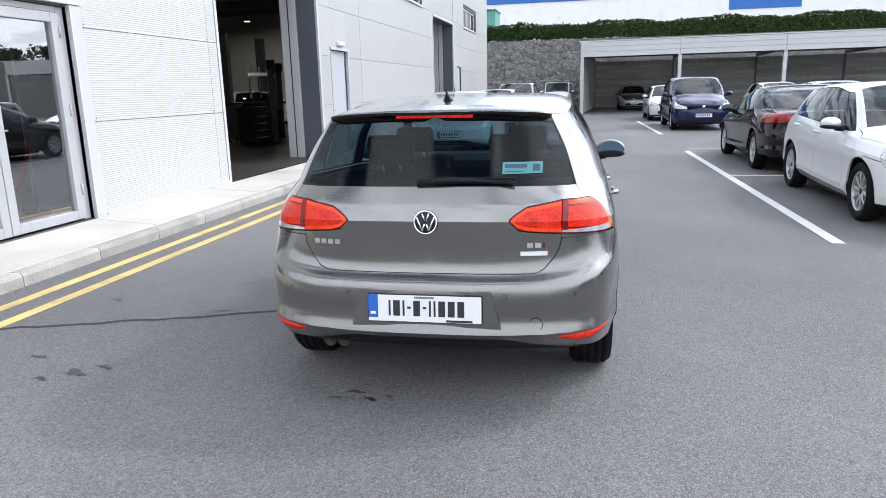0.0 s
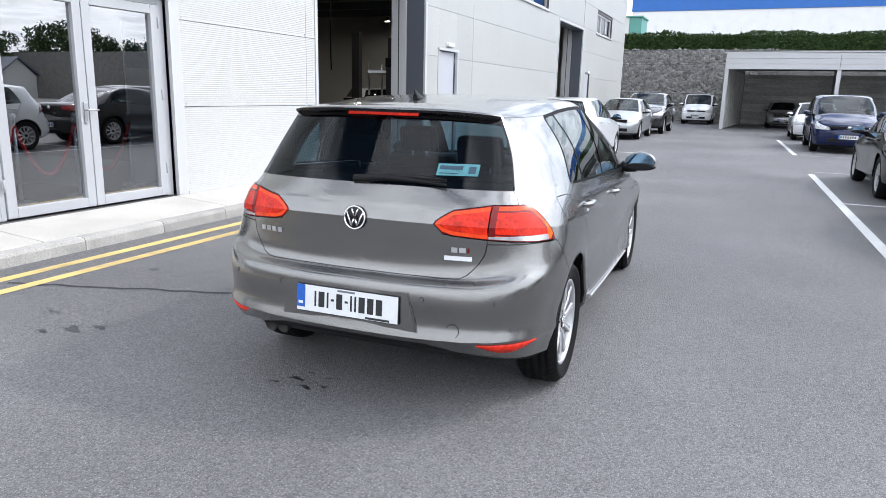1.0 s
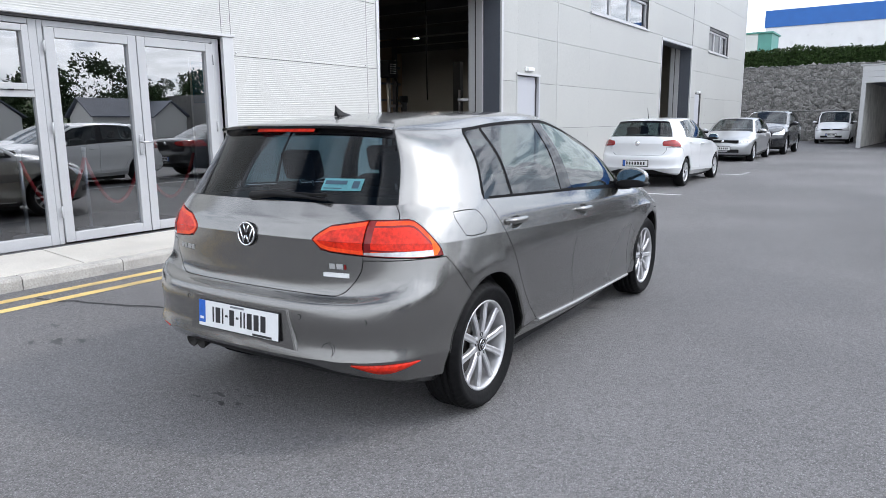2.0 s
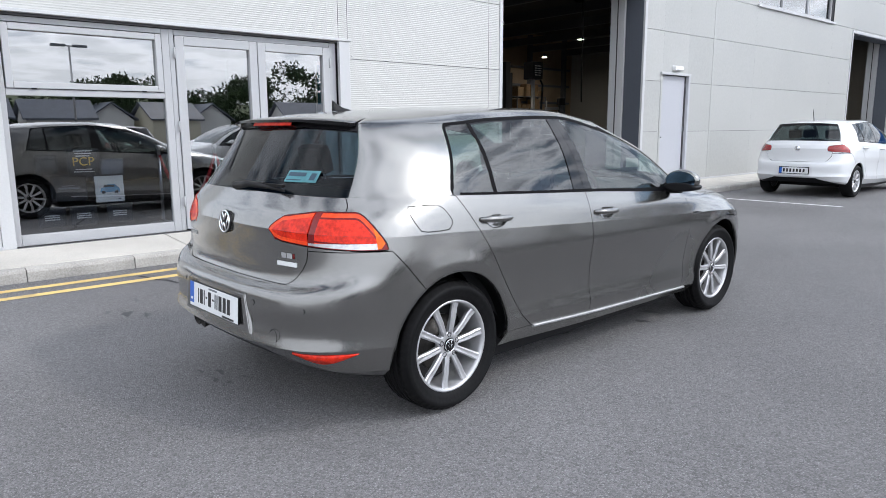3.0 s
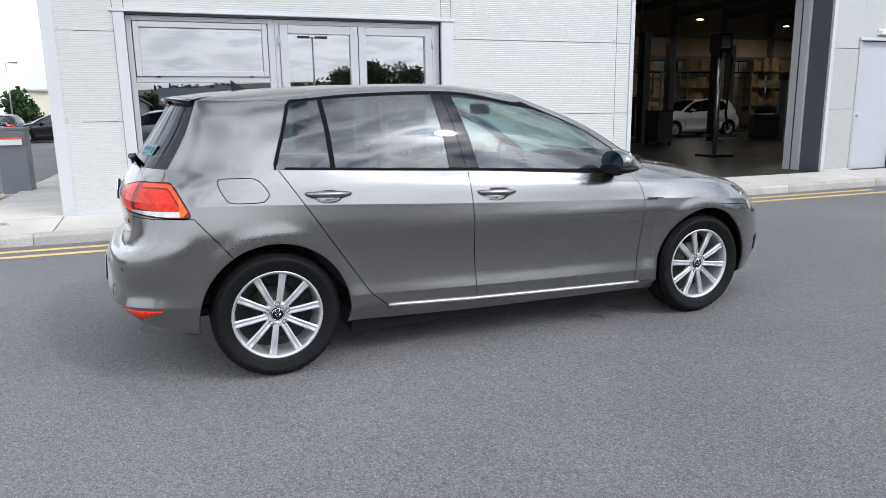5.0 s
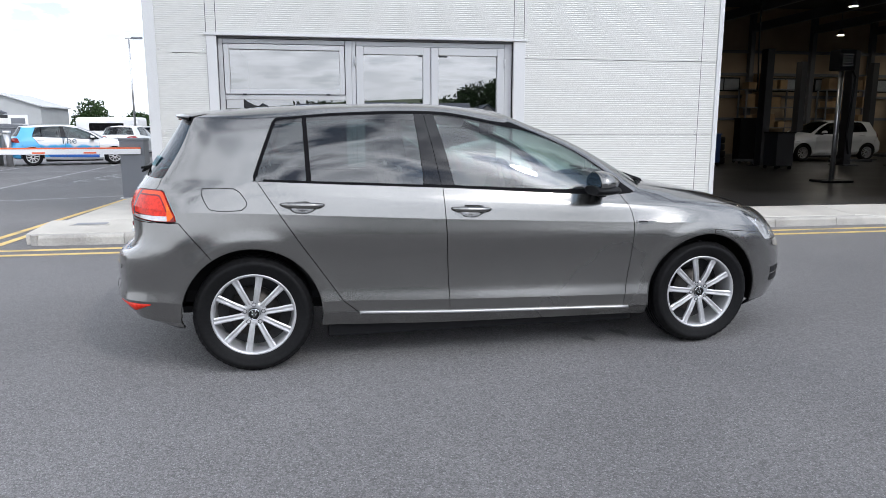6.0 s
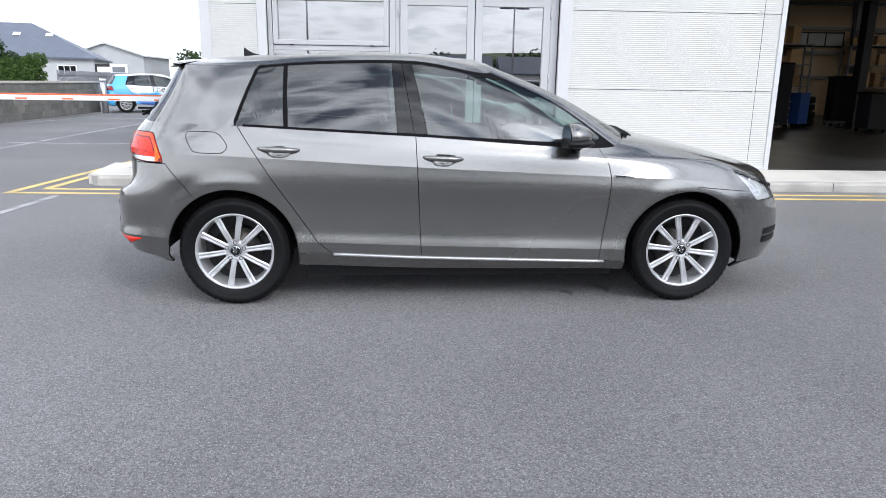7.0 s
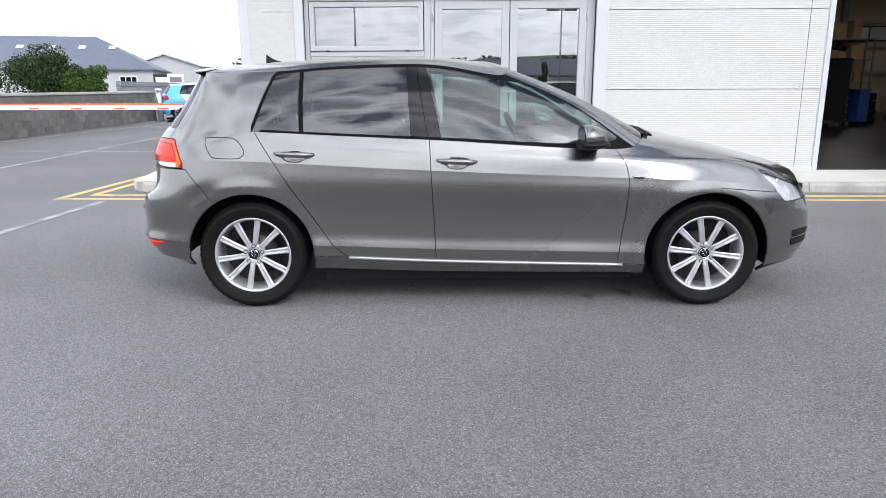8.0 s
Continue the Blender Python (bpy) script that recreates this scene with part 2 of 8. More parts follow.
CLAD_FLAT = material("cladding_flat_grey", (0.405, 0.408, 0.392), 0.45, vary=0.04, large=0.5, fine=25, bump=0.01, rand=0.03)
DOOR_GREY = material("door_grey_paint", (0.44, 0.45, 0.48), 0.45, vary=0.04, large=0.8, bump=0.01)
LIFT_DARK = material("dark_lift_paint", (0.035, 0.036, 0.04), 0.5, vary=0.1)
TRIM = material("trim_white_metal", (0.50, 0.505, 0.51), 0.38, vary=0.03, large=0.8, bump=0.01)
FRAME = material("window_frame_grey_white", (0.41, 0.415, 0.425), 0.35, vary=0.03, bump=0.01)
PILLAR = material("pillar_dark_grey", (0.085, 0.095, 0.115), 0.5, vary=0.08, large=1.0, bump=0.02)
GUTTER = material("joint_dark", (0.05, 0.05, 0.052), 0.8)
STEEL = material("steel_bare", (0.55, 0.55, 0.56), 0.32, metal=0.9, vary=0.08)
WALL_IN = material("inner_wall_cream", (0.42, 0.33, 0.23), 0.85, vary=0.10, large=0.8)
# wall grey halved, so part of the indoor shade sits in the colour
WALL_DARK = material("inner_wall_dimmed", (0.11, 0.11, 0.115), 0.85, vary=0.10, large=0.8)
# nearly black base: the dimness indoors is put into the floor colour
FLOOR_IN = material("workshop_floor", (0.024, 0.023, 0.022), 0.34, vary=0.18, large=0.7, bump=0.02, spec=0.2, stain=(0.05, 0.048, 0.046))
CEIL_IN = material("inner_ceiling_dark", (0.10, 0.10, 0.105), 0.8)
RUBBER = material("black_rubber", (0.0075, 0.0075, 0.008), 0.6, vary=0.2, fine=50, bump=0.06, spec=0.12)
BLACK = material("black_plastic", (0.008, 0.008, 0.009), 0.5, vary=0.12, fine=120, bump=0.06, spec=0.2)
SHED_GREY = material("shed_grey_render", (0.40, 0.41, 0.41), 0.8, vary=0.06, large=0.5)
GABION = material("gabion_stone", (0.20, 0.195, 0.185), 0.9, vary=0.25, large=3.0, fine=18, bump=0.25, depth=0.03, rand=0.25, island=True)
BLOCK = material("concrete_block", (0.17, 0.165, 0.15), 0.92, vary=0.16, large=3.0, fine=70, bump=0.2, rand=0.22, stain=(0.15, 0.14, 0.12), stain_at=(0.55, 0.8))
MORTAR = material("mortar", (0.22, 0.215, 0.20), 0.95, vary=0.12, fine=60)
LEAF = material("leaf_green", (0.052, 0.095, 0.022), 0.6, vary=0.25, large=1.2, fine=9, bump=0.0, rand=0.45, island=True, spec=0.15)
LEAF_DARK = material("leaf_dark_green", (0.030, 0.055, 0.018), 0.6, vary=0.25, large=1.2, fine=9, bump=0.0, rand=0.45, island=True, spec=0.15)
LEAF_BUSH = material("leaf_mid_green", (0.034, 0.060, 0.018), 0.6, vary=0.25, large=1.2, fine=9, bump=0.0, rand=0.4, island=True, spec=0.15)
BARK = material("bark", (0.10, 0.075, 0.05), 0.9, vary=0.2, fine=30, bump=0.3)
SHOP_GLASS = glass("shop_glass", (0.46, 0.52, 0.60), 0.42)
WHITE_PAINT = material("white_render", (0.70, 0.70, 0.68), 0.8, vary=0.05, large=0.5)
CREAM = material("cream_render", (0.62, 0.58, 0.46), 0.8, vary=0.05, large=0.5)
BLUE_CLAD = material("blue_cladding", (0.015, 0.13, 0.45), 0.4, vary=0.05)
SLATE = material("slate_roof", (0.10, 0.115, 0.15), 0.5, vary=0.15, large=1.5, fine=12, bump=0.05)
GREEN_CLAD = material("green_cladding", (0.10, 0.30, 0.26), 0.5, vary=0.08)
GRASS = material("rough_grass", (0.075, 0.10, 0.035), 0.9, vary=0.3, large=0.3, fine=12, bump=0.2, depth=0.05)
RED = material("red_rope", (0.5, 0.02, 0.025), 0.7, vary=0.1)
ORANGE = material("orange_red_marking", (0.75, 0.14, 0.05), 0.5, vary=0.08)
WHITE_GLOSS = material("white_gloss", (0.78, 0.78, 0.78), 0.3, vary=0.03, bump=0.0)
GREY_METAL = material("grey_painted_metal", (0.16, 0.17, 0.19), 0.45, vary=0.08, bump=0.02)
PAPER = material("paper_white", (0.75, 0.74, 0.70), 0.6, vary=0.03, bump=0.0)
POSTER_BLACK = material("poster_black", (0.02, 0.02, 0.022), 0.5, bump=0.0)
PCP_YELLOW = material("poster_yellow", (0.85, 0.52, 0.06), 0.5, bump=0.0)
POSTER_BLUE = material("poster_blue", (0.05, 0.25, 0.42), 0.5, bump=0.0)
BLUE_BIN = material("blue_plastic", (0.02, 0.07, 0.25), 0.5)
LAMP_GLOW = glow("lamp_glow", (1.0, 0.93, 0.82), 150.0)


# ---- mesh helpers ----
def box(bm, x0, x1, y0, y1, z0, z1, bevel=0.0, m=None):
    """A box, its edges rounded off where bevel is given."""
    vs = [bm.verts.new(((x0, x1)[i & 1], (y0, y1)[i >> 1 & 1], (z0, z1)[i >> 2 & 1])) for i in range(8)]
    fs = [bm.faces.new([vs[k] for k in q]) for q in ((0, 2, 3, 1), (4, 5, 7, 6), (0, 1, 5, 4), (2, 6, 7, 3), (0, 4, 6, 2), (1, 3, 7, 5))]
    if m is not None:
        for v in vs:
            v.co = m @ v.co
    if bevel:
        es = {e for f in fs for e in f.edges}
        bmesh.ops.bevel(bm, geom=list(es), offset=bevel, segments=2, profile=0.6, affect="EDGES")
    return bm


def tube(bm, points, radius, sides=10, closed=False, caps=True):
    """A round bar along points; radius is one number or one per point."""
    pts = [Vector(p) for p in points]
    rings, n = [], len(pts)
    last = None
    for i, p in enumerate(pts):
        a = pts[(i - 1) % n] if closed or i else p
        b = pts[(i + 1) % n] if closed or i < n - 1 else p
        d = (b - a).normalized()
        side = last - d * last.dot(d) if last is not None else d.orthogonal()
        side.normalize()
        last = side
        up = d.cross(side)
        r = radius[i] if isinstance(radius, (list, tuple)) else radius
        rings.append([bm.verts.new(p + r * (math.cos(2 * math.pi * k / sides) * side + math.sin(2 * math.pi * k / sides) * up)) for k in range(sides)])
    for i in range(n if closed else n - 1):
        a, b = rings[i], rings[(i + 1) % n]
        for k in range(sides):
            f = bm.faces.new((a[k], a[(k + 1) % sides], b[(k + 1) % sides], b[k]))
            f.smooth = True
    if caps and not closed:
        bm.faces.new(rings[0][::-1])
        bm.faces.new(rings[-1])
    return bm


def turned(bm, profile, sides=32, axis="Z", m=None):
    """A body of revolution from (radius, height) pairs."""
    rings = []
    for r, h in profile:
        ring = []
        for k in range(sides):
            a = 2 * math.pi * k / sides
            c, s = r * math.cos(a), r * math.sin(a)
            co = Vector((c, s, h)) if axis == "Z" else Vector((c, h, s)) if axis == "Y" else Vector((h, c, s))
            ring.append(bm.verts.new(m @ co if m is not None else co))
        rings.append(ring)
    for a, b in zip(rings, rings[1:]):
        for k in range(sides):
            f = bm.faces.new((a[k], a[(k + 1) % sides], b[(k + 1) % sides], b[k]))
            f.smooth = True
    return bm


def part(name, bm, mat, parent=None, label="", smooth=None, shadow=True):
    """Links a bmesh as one mesh object, under its thing where parent is given."""
    bmesh.ops.recalc_face_normals(bm, faces=bm.faces)
    me = bpy.data.meshes.new(name)
    bm.to_mesh(me)
    bm.free()
    for mm in mat if isinstance(mat, (list, tuple)) else [mat]:
        me.materials.append(mm)
    if smooth is not None:
        me.polygons.foreach_set("use_smooth", [smooth] * len(me.polygons))
    ob = new(name, me)
    ob.parent = parent
    ob.visible_shadow = shadow
    return tagged(ob, label)


def piece(name, me, parent, loc, rot=0.0, mat=None):
    """One more object on the mesh me."""
    ob = new(name, me)
    ob.parent = parent
    ob.location = loc
    ob.rotation_euler = (0, 0, rot)
    return ob


def mesh_of(bm, name, mat):
    bmesh.ops.recalc_face_normals(bm, faces=bm.faces)
    me = bpy.data.meshes.new(name)
    bm.to_mesh(me)
    bm.free()
    me.materials.append(mat)
    return me


def thing(name, label, category, m=None, group="", kind=""):
    ob = new(name)
    ob.empty_display_size = 0.1
    if m is not None:
        ob.matrix_basis = m
    return tagged(ob, label, category, group, kind)


def boxed(name, dims, mat, parent=None, bevel=0.0, label="", m=None):
    return part(name, box(bmesh.new(), *dims, bevel, m), mat, parent, label)

# ---- the ground, footpath and markings ----
W = -5.345                      # face of the facade
KX = -4.42                      # kerb line
bm = bmesh.new()
for x0, x1, y0, y1 in ((-400, 400, -400, 400),):
    vs = [bm.verts.new(c) for c in ((x0, y0, 0), (x1, y0, 0), (x1, y1, 0), (x0, y1, 0))]
    bm.faces.new(vs)
ground = tagged(part("ground", bm, ASPHALT), "worn grey asphalt yard with pale stone chips", "ground", kind="structure")


def strip(name, pts, width, mat, z=0.003, label="", category="road marking"):
    """A painted line along pts, flat on the ground."""
    bm = bmesh.new()
    P = [Vector((*p, z)) for p in pts]
    prev = None
    for i, p in enumerate(P):
        d = (P[min(i + 1, len(P) - 1)] - P[max(i - 1, 0)]).normalized()
        s = Vector((-d.y, d.x, 0)) * width / 2
        pair = (bm.verts.new(p + s), bm.verts.new(p - s))
        if prev:
            bm.faces.new((prev[0], prev[1], pair[1], pair[0]))
        prev = pair
    return tagged(part(name, bm, mat), label, category, kind="structure")


def wobbly(a, b, n, amp, seed):
    r = random.Random(seed)
    return [(a[0] + (b[0] - a[0]) * i / n + r.uniform(-amp, amp), a[1] + (b[1] - a[1]) * i / n + r.uniform(-amp, amp)) for i in range(n + 1)]


for off, y0 in ((-4.12, 0.46), (-3.82, 0.18)):
    strip("yellow_line", [(off, y0), (off, 5.0), (off, 9.5), (off, 13.3)], 0.105, YELLOW, label="faded yellow no-parking line beside the kerb")
for dy, x0 in ((0.0, -3.87), (0.26, -4.17)):
    strip("yellow_line", [(x0, 0.23 + dy), (-9.6, 0.46 + 0.8 * dy), (-16.3, 0.82), (-24, 1.2)][:2 if dy else 4], 0.10, YELLOW, 0.004, label="faded yellow line round the footpath corner")
strip("bay_line", [(2.33, 6.9), (2.19, 16.45)], 0.12, LINE_WHITE, label="white painted edge of the parking bays")
strip("bay_line", [(2.17, 22.0), (1.97, 30.2)], 0.12, LINE_WHITE, label="white painted edge of the parking bays")
for y in (12.0, 17.0, 22.0):
    strip("bay_line", [(2.3, y), (5.0, y - 0.1)], 0.1, LINE_WHITE if y < 15 else LINE_WORN, label="white line between two parking bays")
for y in (14.0, 19.6, 25.0, 30.2, 35.5):
    strip("bay_line", [(-4.25, y), (-1.75, y + 0.1)], 0.1, LINE_WHITE if y < 20 else LINE_WORN, label="white line between two kerbside bays")
strip("bay_line", [(-1.8, 19.3), (-1.8, 20.6)], 0.1, LINE_WORN, label="worn white bay corner mark")
strip("bay_line", [(-3.64, 0.84), (0.3, 0.78)], 0.09, LINE_WORN, label="worn white line on the asphalt")
strip("bay_line", [(-10.04, -5.2), (-9.9, -1.4), (-10.5, 0.25)], 0.10, LINE_WORN, label="worn white line across the entrance")
strip("bay_line", [(-5.5, -2.5), (-13.0, -2.95), (-26.0, -3.5)], 0.11, LINE_WORN, 0.004, label="worn white line along the entrance road")
strip("bay_line", [(-19.1, -5.9), (-18.8, -2.2)], 0.10, LINE_WORN, label="worn white line across the entrance")
strip("bay_line", [(-12.4, -6.25), (-20.0, -6.0), (-24.0, -5.9)], 0.09, LINE_WORN, label="worn line before the boundary wall")
for k in range(6):
    strip("road_letter_bar", [(-14.4 - 0.62 * k, -1.98 + 0.05 * k), (-14.9 - 0.62 * k, -1.35 + 0.05 * k)], 0.13, LINE_WORN, label="worn white road lettering bar")
    strip("road_letter_bar", [(-14.6 - 0.62 * k, -2.02 + 0.05 * k), (-15.05 - 0.62 * k, -2.0 + 0.05 * k)], 0.10, LINE_WORN, label="worn white road lettering bar")
strip("asphalt_crack", wobbly((-4.0, 3.6), (-0.9, 4.7), 26, 0.02, 3), 0.035, CRACK, 0.0025, "dark sealed crack across the asphalt", "crack")


def blot(name, x, y, r, mat, label, seed, n=22, z=0.0022):
    rr = random.Random(seed)
    bm = bmesh.new()
    ph = [rr.uniform(0, 6.28) for _ in range(4)]
    vs = []
    for k in range(n):
        a = 2 * math.pi * k / n
        q = r * (1 + 0.35 * math.sin(2 * a + ph[0]) + 0.25 * math.sin(3 * a + ph[1]) + 0.2 * math.sin(5 * a + ph[2]) + rr.uniform(-0.1, 0.1))
        vs.append(bm.verts.new((x + q * math.cos(a) * 1.3, y + q * math.sin(a) * 0.7, z)))
    bm.faces.new(vs)
    return tagged(part(name, bm, mat), label, "stain", kind="structure")


for i, (x, y, r) in enumerate(((-2.72, 3.12, 0.05), (-2.60, 3.22, 0.035), (-2.85, 3.02, 0.03), (-3.1, 3.3, 0.03), (-2.45, 4.25, 0.03), (-2.95, 4.55, 0.02),
                               (-1.08, 3.13, 0.026), (-0.98, 3.06, 0.022), (-1.16, 3.05, 0.018), (-0.90, 3.10, 0.016), (-0.93, 3.2, 0.013), (-1.05, 3.22, 0.012),
                               (-0.2, 6.0, 0.05), (-0.1, 5.75, 0.04), (-3.4, 4.4, 0.04))):
    blot("oil_stain", x, y, r, OIL, "small dark oil stain on the asphalt", 10 + i)

# footpath: kerb stones and concrete slabs, rising to the wall
pavement = tagged(new("pavement"), "pale concrete footpath along the facade", "pavement", kind="structure")
PZ0, PZ1 = 0.115, 0.175


def slab(x0, x1, y0, y1):
    bm = bmesh.new()
    g = 0.006
    z = lambda x: PZ0 + (PZ1 - PZ0) * min(1, max(0, (x - KX) / (W - KX)))
    top = [bm.verts.new((x, y, z(x))) for x, y in ((x0 + g, y0 + g), (x1 - g, y0 + g), (x1 - g, y1 - g), (x0 + g, y1 - g))]
    low = [bm.verts.new((v.co.x, v.co.y, -0.02)) for v in top]
    bm.faces.new(top)
    for k in range(4):
        bm.faces.new((top[k], low[k], low[(k + 1) % 4], top[(k + 1) % 4]))
    bmesh.ops.bevel(bm, geom=[e for e in bm.edges if e.verts[0] in top and e.verts[1] in top], offset=0.006, segments=1, affect="EDGES")
    return part("paving_slab", bm, CONCRETE, pavement)


ys = [0.78, 2.03, 4.3, 6.6, 9.0, 11.4, 13.8, 16.4, 19.0, 21.6, 24.2, 27.8, 31.0, 34.0, 37.4]
for a, b in zip(ys, ys[1:]):
    slab(W + (0.02 if a > 2 else 0), KX - 0.125, a, b)
xs = [W, -7.0, -9.2, -11.5, -14.0, -17.0, -20.5, -24.0]
for a, b in zip(xs, xs[1:]):
    slab(b, a, 0.95, 2.03)
boxed("path_base", (-24.0, KX - 0.14, 0.95, 2.05, -0.05, PZ0 - 0.02), MORTAR, pavement)
boxed("path_base", (W - 0.3, KX - 0.14, 2.05, 37.4, -0.05, PZ0 - 0.02), MORTAR, pavement)


def kerb_mesh(length):
    bm = bmesh.new()
    prof = ((0, -0.05), (0, 0.085), (-0.012, 0.108), (-0.035, 0.117), (-0.125, 0.117), (-0.125, -0.05))
    rows = [[bm.verts.new((x, y, z)) for x, z in prof] for y in (0.004, length - 0.004)]
    for k in range(len(prof) - 1):
        bm.faces.new((rows[0][k], rows[1][k], rows[1][k + 1], rows[0][k + 1]))
    bm.faces.new(rows[0][::-1])
    bm.faces.new(rows[1])
    return mesh_of(bm, "kerb_stone", KERB)


kerb_me = kerb_mesh(0.915)
y = 0.95
while y < 37.0:
    piece("kerb_stone", kerb_me, pavement, (KX, y, 0))
    y += 0.915
x = KX - 0.2 - 0.915
for k in range(21):
    piece("kerb_stone", kerb_me, pavement, (x - 0.915 * k, 0.83, 0), -math.pi / 2 + math.pi).rotation_euler = (0, 0, math.pi / 2 + math.pi)
bm = bmesh.new()
c = [bm.verts.new((KX - 0.2 + 0.2 * math.cos(a), 0.95 + -0.125 * math.sin(a), z)) for z in (-0.05, 0.117) for a in [k * math.pi / 12 for k in range(7)]]
o = [bm.verts.new((KX - 0.2, 0.95, z)) for z in (-0.05, 0.117)]
for k in range(6):
    bm.faces.new((c[k], c[k + 1], c[k + 8], c[k + 7]))
    bm.faces.new((o[1], c[k + 7], c[k + 8]))
part("kerb_corner", bm, KERB, pavement)
cover = tagged(new("manhole_cover"), "grey steel inspection cover set in the footpath", "manhole cover")
cover.matrix_basis = pose(-5.25, 1.33, PZ0 + 0.03)
boxed("cover_frame", (-0.3, 0.3, -0.22, 0.22, -0.02, 0.012), KERB, cover, 0.004)
boxed("cover_plate", (-0.26, 0.26, -0.18, 0.18, 0.012, 0.017), GREY_METAL, cover, 0.003)

# ---- the showroom and workshop building ----
TOP, NORTH, SOUTH, WEST = 7.2, 37.0, 2.03, -26.0
OPEN = [(2.87, 6.68, 0.17, 2.42), (9.69, 13.6, 0.10, 3.95), (14.3, 15.26, 0.17, 2.36), (18.2, 22.7, 4.12, 4.92), (24.2, 27.8, 0.1, 3.95), (28.55, 29.4, 0.17, 2.36), (30.2, 33.5, 4.05, 4.88)]
wall_front = tagged(new("wall_front"), "light grey ribbed metal cladding facade of the showroom and workshop", "wall", kind="structure")


def clear_of(y0, y1, z0, z1):
    return not any(y0 < b - 1e-4 and y1 > a + 1e-4 and z0 < d - 1e-4 and z1 > c + 1e-4 for a, b, c, d in OPEN)


ycut = sorted({SOUTH, NORTH, *(v for o in OPEN for v in o[:2])})
zcut = sorted({0.0, TOP, *(v for o in OPEN for v in o[2:])})
bm = bmesh.new()
for a, b in zip(ycut, ycut[1:]):
    for c, d in zip(zcut, zcut[1:]):
        if clear_of(a, b, c, d):
            box(bm, W - 0.30, W - 0.035, a, b, c, d)
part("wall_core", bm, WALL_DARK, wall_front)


RIB = 0.0016


def cladding(y0, y1, z0, z1):
    """One sheet of cladding with lipped edges: ribbed beside the showroom, smooth past the workshop door."""
    bm = bmesh.new()
    g, pitch = 0.004, 0.0250
    gy = g if y1 < 13.62 else 0.0008
    y0, y1, z0, z1 = y0 + gy, y1 - gy, z0 + g, z1 - g
    n = max(1, round((z1 - z0 - 0.03) / pitch)) if y1 < 13.62 else 0
    p = (z1 - z0 - 0.03) / max(1, n)
    prof = [(W - 0.03, z0), (W, z0), (W, z0 + 0.015)]
    for k in range(n):
        z = z0 + 0.015 + k * p
        prof += [(W, z + 0.3 * p), (W - RIB, z + 0.45 * p), (W - RIB, z + 0.85 * p), (W, z + p)]
    prof += [(W, z1), (W - 0.03, z1)]
    a = [bm.verts.new((x, y0, z)) for x, z in prof]
    b = [bm.verts.new((x, y1, z)) for x, z in prof]
    for k in range(len(prof) - 1):
        bm.faces.new((a[k], b[k], b[k + 1], a[k + 1]))
    return part("cladding_panel", bm, CLAD if n else CLAD_FLAT, wall_front)


zb = [0.20, 1.225, 2.225, 3.2, 4.08, 5.0, 6.0, TOP]
cols = [(2.14, 2.75), (2.75, 2.87), (2.87, 6.68), (6.82, 9.40), (9.40, 9.64), (13.66, 14.3), (15.26, 16.28), (16.28, 18.2), (18.2, 22.7), (22.7, 24.2), (27.86, 28.55), (29.4, 30.2), (30.2, 33.5), (33.5, 36.9), (9.69, 13.6), (24.2, 27.8), (14.3, 15.26), (28.55, 29.4), (6.68, 6.82)]
for a, b in cols:
    for c, d in zip(zb, zb[1:]):
        for o in OPEN:
            if a >= o[0] - 0.07 and b <= o[1] + 0.15 and a < o[1] and b > o[0] and c < o[3] - 0.005 and d > o[2]:
                if c < o[2] - 0.05:
                    cladding(a, b, c, o[2] - 0.06)
                c = max(c, o[3] + 0.05)
        if (a, b) in ((2.75, 2.87), (6.68, 6.82)) and c < 2.3:
            c = max(c, 2.47)
        if d - c > 0.08:
            cladding(a, b, c, d)


def flashing(y0, y1, z0, z1, out=0.012, name="flashing", mat=TRIM):
    return boxed(name, (W - 0.03, W + out, y0, y1, z0, z1), mat, wall_front, 0.004)


flashing(2.02, 2.15, 0.15, TOP, 0.010)
flashing(2.75, 2.868, 0.16, 2.44, 0.014)
flashing(6.682, 6.84, 0.16, 2.44, 0.014)
flashing(2.72, 6.86, 2.442, 2.475, 0.03)
flashing(9.632, 9.70, 0.16, 3.96, 0.016)
flashing(13.59, 13.665, 0.16, 3.96, 0.016)
flashing(9.63, 13.665, 3.962, 4.04, 0.018)
flashing(24.14, 24.21, 0.16, 3.96, 0.016)
flashing(27.79, 27.865, 0.16, 3.96, 0.016)
flashing(24.14, 27.865, 3.962, 4.04, 0.018)
flashing(16.25, 16.31, 0.2, TOP, 0.006, mat=CLAD_FLAT)
flashing(36.88, 37.01, 0.15, TOP, 0.012)
for a, b in ((2.15, 2.75), (6.84, 9.63), (13.67, 14.25), (15.32, 24.14), (29.4, 36.88)):
    flashing(a, b, 0.16, 0.205, 0.022, "base_trim")
flashing(14.22, 15.34, 2.362, 2.41, 0.04, "door_hood")
flashing(14.24, 14.298, 0.17, 2.36, 0.012, mat=CLAD_FLAT)
flashing(15.262, 15.33, 0.17, 2.36, 0.03, mat=DOOR_GREY)
bm = bmesh.new()
for yb in (2.19, 2.71, 6.88, 9.36, 9.66, 13.63, 14.2):
    for zz in (0.3, 1.225, 1.26, 2.26, 3.24):
        turned(bm, [(0.0001, 0.012), (0.007, 0.012), (0.009, 0.002)], 8, "X", Matrix.Translation((W + 0.004, yb, zz)))
tagged(part("cladding_screw", bm, STEEL, wall_front, "rows of small steel screw heads"), kind="stuff")

